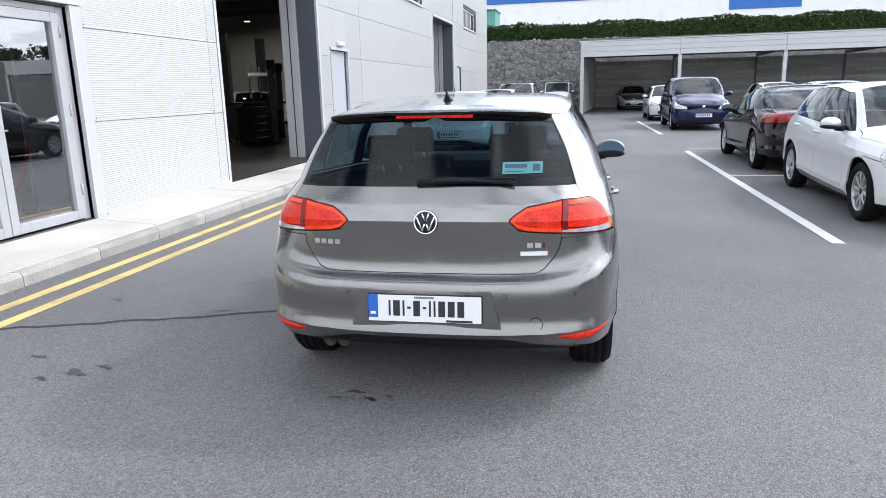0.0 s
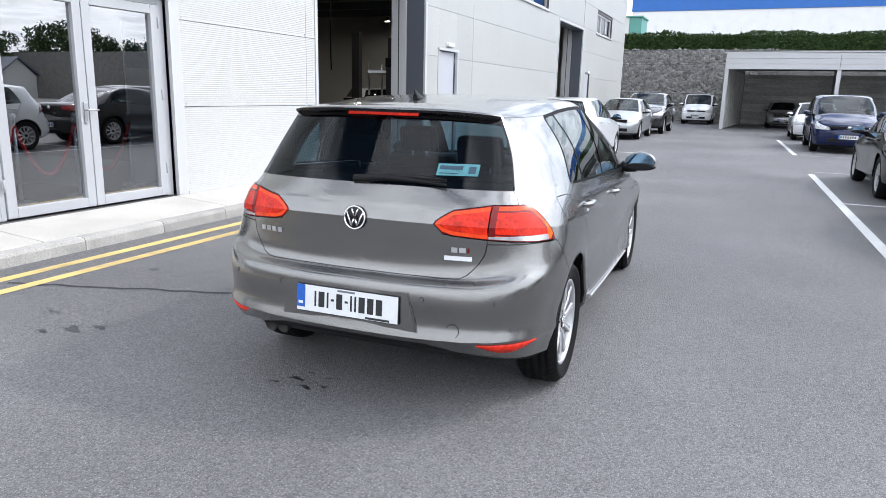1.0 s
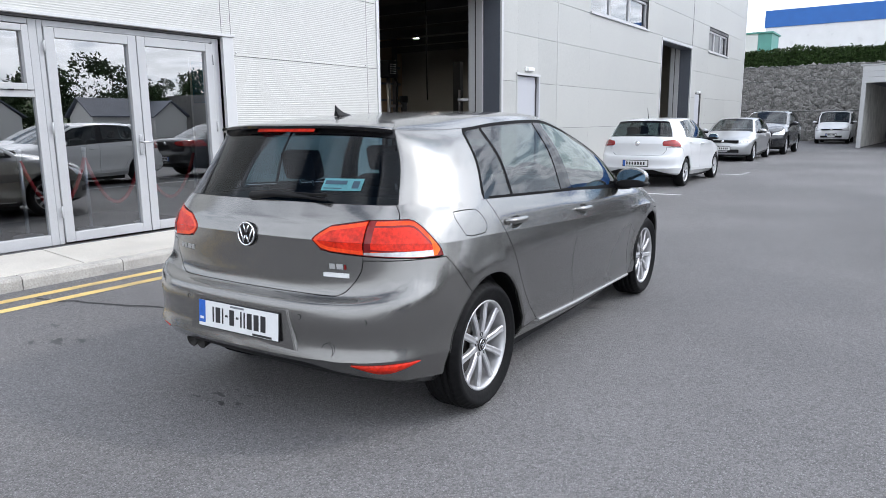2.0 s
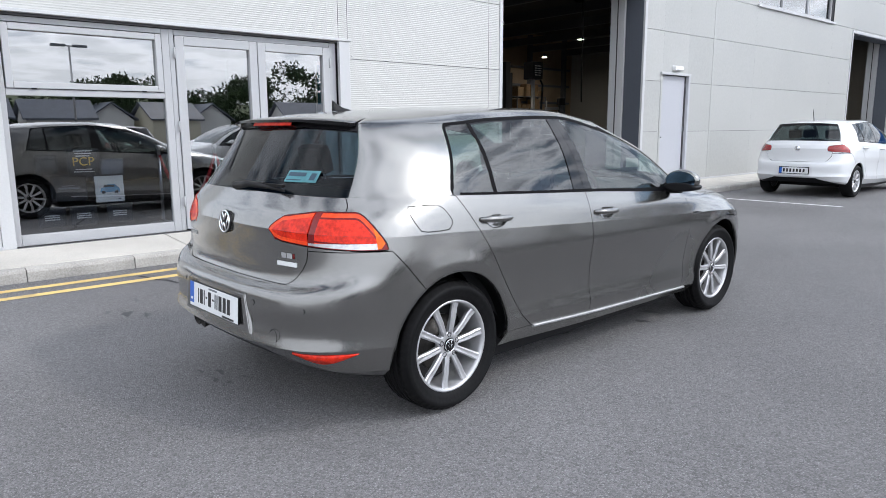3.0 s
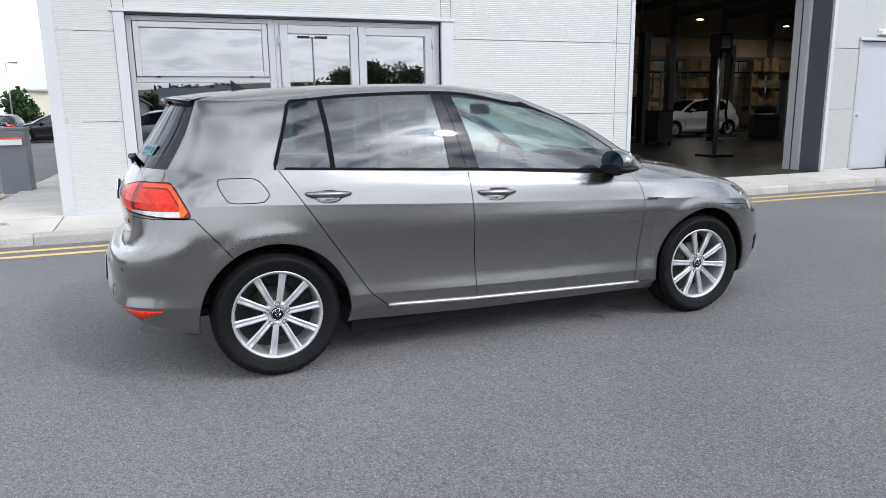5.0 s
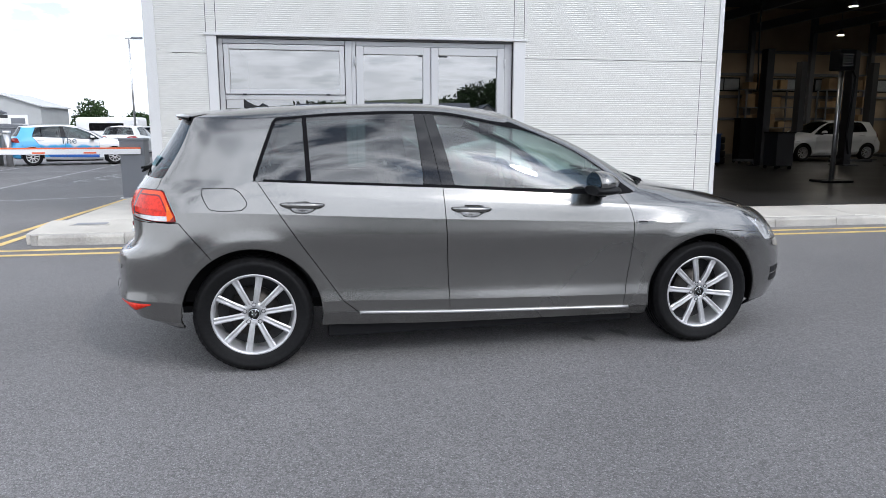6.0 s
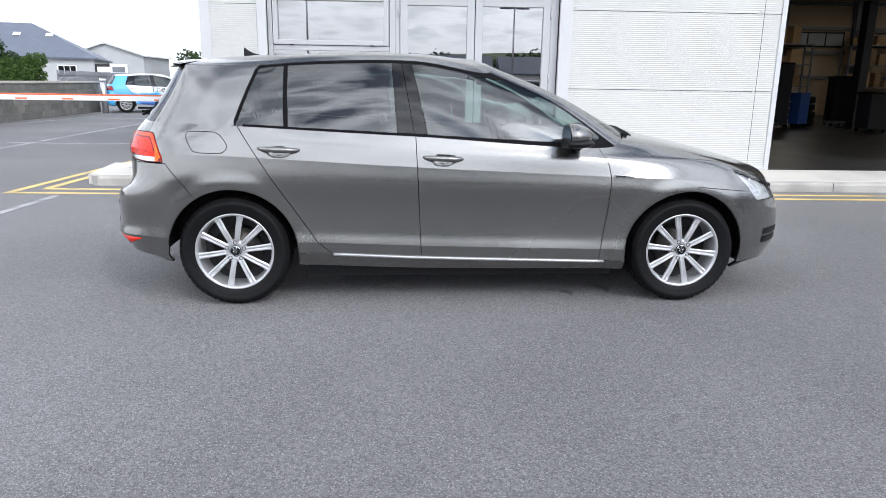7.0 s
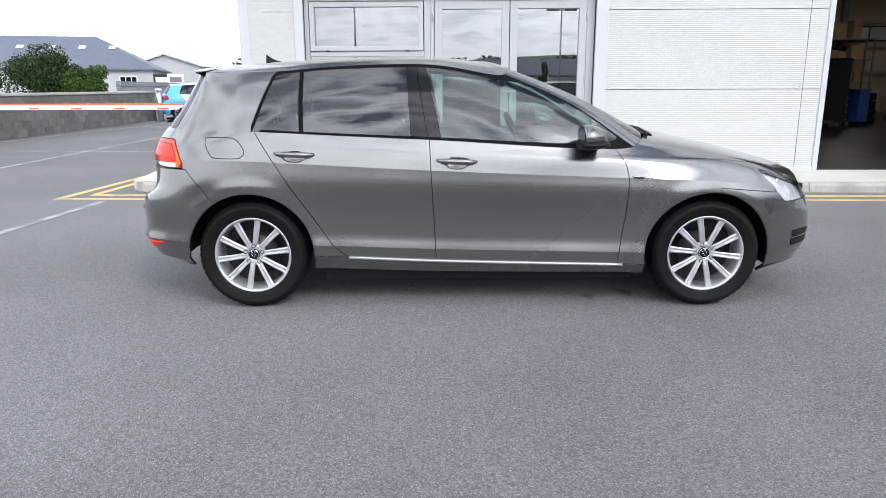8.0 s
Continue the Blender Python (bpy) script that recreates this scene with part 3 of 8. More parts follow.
for name, dims, label in (("wall_south", (WEST, W - 0.005, SOUTH, SOUTH + 0.3, 0, TOP), "blank light grey cladding end wall"),
                          ("wall_north", (WEST, W - 0.005, NORTH - 0.3, NORTH - 0.002, 0, TOP), "blank light grey cladding end wall"),
                          ("wall_west", (WEST, WEST + 0.3, SOUTH + 0.3, NORTH - 0.3, 0, TOP), "workshop back wall")):
    tagged(boxed(name, dims, CLAD if name != "wall_west" else WALL_IN), label, "wall", kind="structure")
tagged(boxed("roof", (WEST - 0.1, W + 0.1, SOUTH - 0.1, NORTH + 0.1, TOP + 0.005, TOP + 0.3), TRIM, bevel=0.02), "flat metal roof edge of the workshop", "roof", kind="structure")
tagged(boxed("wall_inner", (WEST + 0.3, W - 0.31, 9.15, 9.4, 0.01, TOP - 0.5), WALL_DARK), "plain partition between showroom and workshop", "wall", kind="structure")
# both floors carry the indoor dimness in their colour
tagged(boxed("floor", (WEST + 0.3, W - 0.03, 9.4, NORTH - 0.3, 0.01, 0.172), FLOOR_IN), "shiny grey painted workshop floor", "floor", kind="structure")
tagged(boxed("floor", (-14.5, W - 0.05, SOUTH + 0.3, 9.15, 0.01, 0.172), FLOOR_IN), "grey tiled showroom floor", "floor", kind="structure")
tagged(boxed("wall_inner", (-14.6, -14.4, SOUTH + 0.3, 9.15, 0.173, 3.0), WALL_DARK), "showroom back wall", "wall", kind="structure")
tagged(boxed("ceiling", (-14.6, W - 0.31, SOUTH + 0.3, 9.15, 3.0, 3.1), CEIL_IN), "dark showroom ceiling", "ceiling", kind="structure")
tagged(boxed("ceiling", (WEST + 0.3, W - 0.31, 9.4, NORTH - 0.3, TOP - 0.5, TOP - 0.4), CEIL_IN), "dark steel deck ceiling of the workshop", "ceiling", kind="structure")
# reveals and door tracks of the two workshop bays
for a, b in ((9.69, 13.6), (24.2, 27.8)):
    for side, yy in ((1, b), (-1, a)):
        y0, y1 = (yy - 0.012, yy + 0.2) if side > 0 else (yy - 0.2, yy + 0.012)
        tagged(boxed("door_reveal", (W - 0.42, W - 0.031, y0, y1 - 0.001, 0.12, 3.95), PILLAR), "dark grey metal lining of the workshop doorway", "door frame", kind="structure")
        y0, y1 = (yy - 0.05, yy + 0.1) if side > 0 else (yy - 0.1, yy + 0.05)
        tr = tagged(boxed("door_track", (W - 0.76, W - 0.43, y0, y1, 0.172, 4.4), TRIM, bevel=0.008), "white vertical guide rail of the sectional door", "door track", kind="structure")
        boxed("track_seal", (W - 0.60, W - 0.575, y0 - 0.004, y1 + 0.004, 0.172, 4.3), GUTTER, tr)
    tagged(boxed("door_header", (W - 0.42, W - 0.031, a, b, 3.938, 4.1), PILLAR), "dark grey lintel of the workshop doorway", "door frame", kind="structure")

# ---- showroom window and double door ----
FX0, FX1 = W - 0.14, W - 0.07


def frame_bar(y0, y1, z0, z1, parent, name="window_frame", x0=FX0, x1=FX1, bevel=0.006):
    return boxed(name, (x0, x1, y0, y1, z0, z1), FRAME, parent, bevel)


def pane(y0, y1, z0, z1, parent, mat=SHOP_GLASS, x=W - 0.105):
    bm = bmesh.new()
    vs = [bm.verts.new((x, yy, zz)) for yy, zz in ((y0, z0), (y1, z0), (y1, z1), (y0, z1))]
    bm.faces.new(vs)
    return part("pane", bm, mat, parent, "", shadow=False)


def ring_frame(y0, y1, z0, z1, w, parent, name, x0, x1):
    frame_bar(y0, y0 + w, z0, z1, parent, name, x0, x1)
    frame_bar(y1 - w, y1, z0, z1, parent, name, x0, x1)
    frame_bar(y0 + w + 0.001, y1 - w - 0.001, z0, z0 + w, parent, name, x0, x1)
    frame_bar(y0 + w + 0.001, y1 - w - 0.001, z1 - w, z1, parent, name, x0, x1)


window_1 = tagged(new("window_1"), "large showroom window with a top-hung light in a pale grey frame", "window", kind="structure")
frame_bar(2.872, 2.93, 0.175, 2.415, window_1)
frame_bar(4.45, 4.53, 0.175, 2.415, window_1)
frame_bar(2.932, 4.448, 2.36, 2.415, window_1)
frame_bar(2.932, 4.448, 1.665, 1.73, window_1)
frame_bar(2.932, 4.448, 0.175, 0.285, window_1, "window_sill")
ring_frame(2.94, 4.44, 1.735, 2.35, 0.062, window_1, "vent_frame", FX0 + 0.02, FX1 + 0.02)
pane(3.0, 4.38, 1.79, 2.29, window_1)
pane(2.93, 4.45, 0.285, 1.665, window_1)
for yy in (3.15, 4.2):
    boxed("vent_catch", (FX1, FX1 + 0.028, yy, yy + 0.05, 1.727, 1.739), BLACK, window_1)
door_1 = tagged(new("door_1"), "closed glazed double door in a pale grey frame", "door", kind="structure")
frame_bar(4.532, 4.585, 0.175, 2.415, door_1, "door_frame")
frame_bar(6.575, 6.675, 0.175, 2.415, door_1, "door_frame")
frame_bar(4.587, 6.573, 2.355, 2.415, door_1, "door_frame")
for y0, y1 in ((4.59, 5.565), (5.575, 6.57)):
    ring_frame(y0, y1, 0.19, 2.35, 0.098, door_1, "door_leaf", FX0 + 0.012, FX1 + 0.018)
    pane(y0 + 0.095, y1 - 0.095, 0.285, 2.255, door_1, x=W - 0.095)
hx = FX1 + 0.02
dh = boxed("door_handle", (hx, hx + 0.014, 5.50, 5.535, 1.06, 1.28), STEEL, door_1, 0.005)
part("lever", tube(bmesh.new(), [(hx + 0.01, 5.517, 1.2), (hx + 0.055, 5.517, 1.2), (hx + 0.06, 5.53, 1.2), (hx + 0.06, 5.64, 1.2)], 0.010), STEEL, dh)
for yy in (4.575, 6.57):
    for zz in (0.45, 1.3, 2.1):
        part("hinge", tube(bmesh.new(), [(hx + 0.005, yy, zz), (hx + 0.005, yy, zz + 0.12)], 0.011), FRAME, door_1)
tagged(boxed("window_reveal", (W - 0.30, W - 0.032, 6.68, 6.70, 0.17, 2.43), TRIM), "pale metal lining of the window opening", "trim", kind="structure")

# staff doors and upper windows
for nm, y0, y1 in (("door_2", 14.3, 15.26), ("door_3", 28.55, 29.4)):
    d = tagged(new(nm), "closed pale grey steel staff door", "door", kind="structure")
    boxed("door_leaf", (W - 0.10, W - 0.05, y0 + 0.01, y1 - 0.03, 0.18, 2.35), DOOR_GREY, d, 0.004)
    boxed("lock_plate", (W - 0.05, W - 0.04, y0 + 0.05, y0 + 0.09, 1.0, 1.16), STEEL, d, 0.003)
    part("knob", tube(bmesh.new(), [(W - 0.045, y0 + 0.07, 1.11), (W + 0.01, y0 + 0.07, 1.11)], [0.012, 0.022]), STEEL, d)
    for zz in (0.35, 1.22, 2.1):
        part("hinge", tube(bmesh.new(), [(W - 0.04, y1 - 0.03, zz), (W - 0.04, y1 - 0.03, zz + 0.11)], 0.013), GREY_METAL, d)
for nm, y0, y1, z0, z1 in (("window_2", 18.2, 22.7, 4.12, 4.92), ("window_3", 30.2, 33.5, 4.05, 4.88)):
    w_ = tagged(new(nm), "high strip window in a pale grey frame", "window", kind="structure")
    n = 3
    for k in range(n):
        a, b = y0 + (y1 - y0) * k / n, y0 + (y1 - y0) * (k + 1) / n
        ring_frame(a + 0.004, b - 0.004, z0 + 0.01, z1 - 0.01, 0.07, w_, "window_frame", FX0, FX1)
        pane(a + 0.07, b - 0.07, z0 + 0.07, z1 - 0.07, w_)
    flashing(y0 - 0.05, y1 + 0.05, z0 - 0.05, z0 + 0.005, 0.05, "window_sill")

# ---- cars: lofted bodies, cut into panels ----
def paint(name, colour, metal=0.75, rough=0.36, coat=1.0, spec=0.5):
    m = material(name, colour, rough, metal=metal, vary=0.012, large=0.7, fine=900, bump=0.0, coat=coat, spec=spec)
    m.node_tree.nodes["Principled BSDF"].inputs["Coat Roughness"].default_value = 0.10
    return m


PAINT_GREY = paint("metallic_grey_paint", (0.205, 0.201, 0.193), 0.92, 0.26)
PAINT_WHITE = paint("white_paint", (0.72, 0.73, 0.74), 0.0, 0.3)
PAINT_BLACK = paint("black_paint", (0.006, 0.006, 0.007), 0.0, 0.06, 0.0, 0.5)
PAINT_BLUE = paint("dark_blue_paint", (0.006, 0.012, 0.055), 0.0, 0.08, 0.0, 0.5)
PAINT_SILVER = paint("silver_paint", (0.45, 0.46, 0.47), 0.8, 0.34)
PAINT_DARK = paint("dark_grey_paint", (0.022, 0.023, 0.026), 0.4, 0.25)
WINDOW_RUBBER = material("window_rubber", (0.005, 0.005, 0.006), 0.6, vary=0.1, fine=90, bump=0.02, spec=0.06)
GLOSS_BLACK = material("gloss_black_trim", (0.008, 0.008, 0.009), 0.05, vary=0.05, bump=0.0, spec=0.3)
CAR_GLASS = glass("front_car_glass", (0.54, 0.66, 0.62), 0.09)
CAR_GLASS_DARK = glass("tinted_car_glass", (0.26, 0.33, 0.32), 0.10)
CAR_GLASS_REAR = glass("dark_rear_glass", (0.18, 0.26, 0.34), 0.028)
CAR_GLASS_FAR = glass("plain_car_glass", (0.30, 0.36, 0.36), 0.06)
MIRROR_BLUE = material("blue_mirror_glass", (0.16, 0.26, 0.36), 0.05, metal=1.0, vary=0.01, bump=0.0)
CHROME = material("chrome", (0.80, 0.80, 0.81), 0.12, metal=1.0, vary=0.02, bump=0.0)
ALLOY = material("alloy_silver", (0.52, 0.52, 0.53), 0.38, metal=0.6, vary=0.04, bump=0.01)
ALLOY_DARK = material("wheel_barrel_dark", (0.03, 0.03, 0.032), 0.5, metal=0.4, vary=0.2, large=14)
DISC = material("brake_disc", (0.045, 0.042, 0.04), 0.45, metal=0.8, vary=0.2, large=10)
LAMP_RED = material("red_lamp_lens", (0.62, 0.022, 0.008), 0.2, vary=0.2, large=18, fine=70, bump=0.05, coat=0.12, spec=0.22)
LAMP_FAR = material("plain_red_lamp_lens", (0.27, 0.010, 0.010), 0.15, vary=0.25, large=9, bump=0.0, coat=0.5)
LAMP_AMBER = material("amber_red_lamp_lens", (0.88, 0.13, 0.012), 0.2, vary=0.15, large=14, fine=60, bump=0.04, coat=0.12, spec=0.22)
LAMP_RED_BRIGHT = material("bright_red_lamp_lens", (0.85, 0.062, 0.014), 0.16, vary=0.14, large=16, bump=0.0, coat=0.12, spec=0.22)
LAMP_DARK = material("dark_red_lens", (0.16, 0.006, 0.006), 0.16, vary=0.1, large=14, bump=0.0, coat=0.25, spec=0.3)
LAMP_CLEAR = material("clear_lamp_lens", (0.55, 0.55, 0.56), 0.10, metal=0.4, vary=0.15, large=20, bump=0.0, coat=1.0)
HEAD_GLASS = glass("headlamp_cover", (0.92, 0.93, 0.94), 0.07)
HEAD_LENS = material("headlamp_lens", (0.66, 0.67, 0.69), 0.2, metal=0.35, vary=0.3, large=16, fine=30, bump=0.03, depth=0.01, coat=0.6)
TRIM_IN = material("dark_cabin_trim", (0.02, 0.02, 0.022), 0.8, vary=0.1, fine=160)
HEADLINER = material("pale_headliner", (0.42, 0.41, 0.39), 0.9)
SEAT = material("dark_seat_cloth", (0.018, 0.018, 0.020), 0.95, vary=0.15, fine=200)
PLATE_WHITE = material("plate_white", (0.74, 0.75, 0.75), 0.35, vary=0.02, bump=0.0)
PLATE_BLUE = material("plate_blue", (0.02, 0.12, 0.5), 0.35, bump=0.0)
STICKER = material("turquoise_sticker", (0.06, 0.22, 0.25), 0.5, bump=0.0)
STICKER_DARK = material("dark_print", (0.02, 0.05, 0.08), 0.5, bump=0.0)


def catmull(P, t, closed=False):
    """A curve through the rows of P (n x 3) at t in station units, with chord-weighted tangents."""
    n = len(P)
    i = min(int(t), n - 2)
    f = t - i
    a, b = P[i], P[i + 1]
    pre = P[i - 1] if i > 0 else None
    post = P[i + 2] if i + 2 < n else None
    d1 = np.linalg.norm(b - a) ** 0.5 + 1e-9
    if pre is None:
        pre = a + (a - b) * 1.0
        if abs(a[1]) < 1e-9:
            pre = b * np.array([1, -1, 1])
    if post is None:
        post = b + (b - a) * 1.0
        if abs(b[1]) < 1e-9:
            post = a * np.array([1, -1, 1])
    d0 = np.linalg.norm(a - pre) ** 0.5 + 1e-9
    d2 = np.linalg.norm(post - b) ** 0.5 + 1e-9
    m1 = ((a - pre) / d0 - (b - pre) / (d0 + d1) + (b - a) / d1) * d1
    m2 = ((b - a) / d1 - (post - a) / (d1 + d2) + (post - b) / d2) * d1
    f2, f3 = f * f, f * f * f
    return (2 * f3 - 3 * f2 + 1) * a + (f3 - 2 * f2 + f) * m1 + (-2 * f3 + 3 * f2) * b + (f3 - f2) * m2


# Level lines of the hatchback's left half, from the middle of the tail round to the middle of the nose:
# x ahead of the rear axle, half width y, height z.
STATIONS = 14


def level(xs, ys, zs):
    return np.array(list(zip(xs, ys, zs)), float)


def hatch_levels():
    L = {}
    side_x = (-0.36, 0.0, 0.45, 1.05, 2.12, 2.637)
    L["foot"] = level((-0.60, -0.59, -0.55, -0.48, *side_x, 2.98, 3.16, 3.24, 3.26), (0, 0.33, 0.58, 0.70, 0.78, 0.80, 0.80, 0.80, 0.80, 0.80, 0.75, 0.57, 0.32, 0),
                      (0.275, 0.272, 0.265, 0.255, 0.245, 0.24, 0.225, 0.205, 0.195, 0.19, 0.19, 0.19, 0.19, 0.19))
    L["sill"] = level((-0.715, -0.705, -0.655, -0.57, *side_x, 3.04, 3.28, 3.39, 3.42), (0, 0.33, 0.60, 0.75, 0.835, 0.86, 0.869, 0.872, 0.869, 0.866, 0.80, 0.60, 0.33, 0),
                      (0.340, 0.338, 0.325, 0.305, 0.29, 0.30, 0.312, 0.29, 0.262, 0.25, 0.24, 0.235, 0.235, 0.235))
    L["kick"] = level((-0.783, -0.771, -0.719, -0.606, *side_x, 3.07, 3.32, 3.44, 3.47), (0, 0.33, 0.615, 0.782, 0.868, 0.879, 0.880, 0.881, 0.877, 0.873, 0.81, 0.62, 0.33, 0),
                      (0.398, 0.398, 0.402, 0.410, 0.402, 0.385, 0.378, 0.358, 0.334, 0.325, 0.33, 0.33, 0.33, 0.33))
    L["low"] = level((-0.768, -0.756, -0.703, -0.592, *side_x, 3.07, 3.325, 3.445, 3.475), (0, 0.33, 0.615, 0.778, 0.864, 0.874, 0.871, 0.869, 0.866, 0.868, 0.818, 0.63, 0.33, 0),
                     (0.465, 0.465, 0.466, 0.470, 0.470, 0.462, 0.455, 0.440, 0.418, 0.412, 0.44, 0.44, 0.44, 0.44))
    L["wide"] = level((-0.772, -0.760, -0.705, -0.588, *side_x, 3.07, 3.315, 3.44, 3.47), (0, 0.33, 0.618, 0.786, 0.870, 0.879, 0.877, 0.877, 0.876, 0.880, 0.818, 0.63, 0.33, 0),
                      (0.575, 0.575, 0.580, 0.592, 0.60, 0.60, 0.60, 0.585, 0.565, 0.56, 0.55, 0.545, 0.545, 0.545))
    L["shelf"] = level((-0.756, -0.744, -0.688, -0.574, *side_x, 3.065, 3.30, 3.425, 3.458), (0, 0.33, 0.614, 0.785, 0.869, 0.885, 0.888, 0.890, 0.889, 0.887, 0.817, 0.63, 0.33, 0),
                       (0.632, 0.632, 0.640, 0.662, 0.675, 0.675, 0.67, 0.655, 0.635, 0.622, 0.595, 0.585, 0.583, 0.583))
    L["ledge"] = level((-0.692, -0.680, -0.632, -0.536, *side_x, 3.06, 3.285, 3.41, 3.445), (0, 0.33, 0.602, 0.773, 0.864, 0.888, 0.895, 0.899, 0.898, 0.892, 0.815, 0.63, 0.33, 0),
                       (0.663, 0.663, 0.678, 0.715, 0.735, 0.735, 0.725, 0.71, 0.69, 0.675, 0.635, 0.618, 0.612, 0.612))
    L["crease"] = level((-0.69, -0.675, -0.615, -0.50, -0.34, 0.0, 0.45, 1.05, 2.12, 2.637, 3.05, 3.255, 3.385, 3.42), (0, 0.33, 0.60, 0.755, 0.844, 0.876, 0.888, 0.893, 0.892, 0.886, 0.80, 0.62, 0.33, 0),
                        (0.90, 0.898, 0.892, 0.885, 0.875, 0.864, 0.842, 0.811, 0.766, 0.745, 0.705, 0.675, 0.66, 0.66))
    L["shoulder"] = level((-0.665, -0.65, -0.585, -0.47, -0.30, 0.02, 0.45, 1.05, 2.15, 2.66, 2.98, 3.20, 3.34, 3.38), (0, 0.33, 0.60, 0.738, 0.822, 0.856, 0.867, 0.873, 0.867, 0.805, 0.735, 0.565, 0.33, 0),
                          (0.965, 0.963, 0.958, 0.952, 0.948, 0.945, 0.928, 0.898, 0.858, 0.84, 0.80, 0.757, 0.742, 0.738))
    L["bonnet"] = level((-0.637, -0.62, -0.548, -0.43, -0.25, 0.03, 0.45, 1.05, 2.16, 2.52, 2.72, 2.86, 2.94, 2.96), (0, 0.33, 0.60, 0.715, 0.803, 0.840, 0.851, 0.855, 0.832, 0.735, 0.645, 0.48, 0.28, 0),
                        (1.01, 1.008, 1.003, 1.0, 0.997, 0.992, 0.974, 0.944, 0.895, 0.903, 0.895, 0.885, 0.878, 0.876))
    L["belt"] = level((-0.61, -0.592, -0.512, -0.425, -0.20, 0.035, 0.45, 1.05, 2.17, 2.25, 2.30, 2.33, 2.35, 2.355), (0, 0.33, 0.59, 0.684, 0.782, 0.826, 0.838, 0.843, 0.798, 0.72, 0.61, 0.45, 0.26, 0),
                      (1.05, 1.048, 1.042, 1.038, 1.033, 1.027, 1.007, 0.979, 0.927, 0.960, 0.982, 0.996, 1.003, 1.005))
    L["glass"] = level((-0.495, -0.477, -0.405, -0.335, -0.135, 0.09, 0.46, 1.05, 1.83, 1.89, 1.905, 1.912, 1.915, 1.915), (0, 0.31, 0.545, 0.630, 0.715, 0.752, 0.766, 0.77, 0.705, 0.64, 0.545, 0.40, 0.22, 0),
                       (1.215, 1.213, 1.205, 1.20, 1.197, 1.20, 1.205, 1.195, 1.165, 1.192, 1.207, 1.218, 1.225, 1.227))
    L["rail"] = level((-0.385, -0.37, -0.325, -0.277, -0.09, 0.16, 0.48, 1.05, 1.46, 1.485, 1.47, 1.445, 1.425, 1.415), (0, 0.29, 0.495, 0.550, 0.607, 0.632, 0.645, 0.645, 0.605, 0.545, 0.455, 0.33, 0.18, 0),
                      (1.382, 1.379, 1.366, 1.356, 1.352, 1.358, 1.384, 1.392, 1.335, 1.366, 1.388, 1.405, 1.414, 1.416))
    L["eave"] = level((-0.32, -0.30, -0.255, -0.185, -0.05, 0.18, 0.48, 1.05, 1.40, 1.40, 1.385, 1.37, 1.355, 1.35), (0, 0.26, 0.44, 0.50, 0.53, 0.555, 0.575, 0.575, 0.545, 0.49, 0.40, 0.28, 0.15, 0),
                      (1.394, 1.391, 1.383, 1.38, 1.386, 1.400, 1.419, 1.424, 1.380, 1.394, 1.408, 1.422, 1.428, 1.43))
    L["crown"] = level((-0.26, -0.22, -0.17, -0.11, 0.02, 0.22, 0.49, 1.05, 1.30, 1.31, 1.31, 1.31, 1.30, 1.30), (0, 0.16, 0.24, 0.27, 0.285, 0.29, 0.295, 0.295, 0.28, 0.24, 0.2, 0.14, 0.07, 0),
                       (1.405, 1.406, 1.407, 1.410, 1.418, 1.429, 1.441, 1.446, 1.424, 1.424, 1.426, 1.431, 1.434, 1.434))
    L["spine"] = level((-0.26, -0.20, -0.14, -0.08, 0.04, 0.23, 0.50, 1.05, 1.26, 1.27, 1.28, 1.29, 1.295, 1.30), (0,) * 14,
                       (1.405, 1.409, 1.414, 1.419, 1.428, 1.439, 1.450, 1.452, 1.439, 1.438, 1.437, 1.436, 1.435, 1.434))
    return L



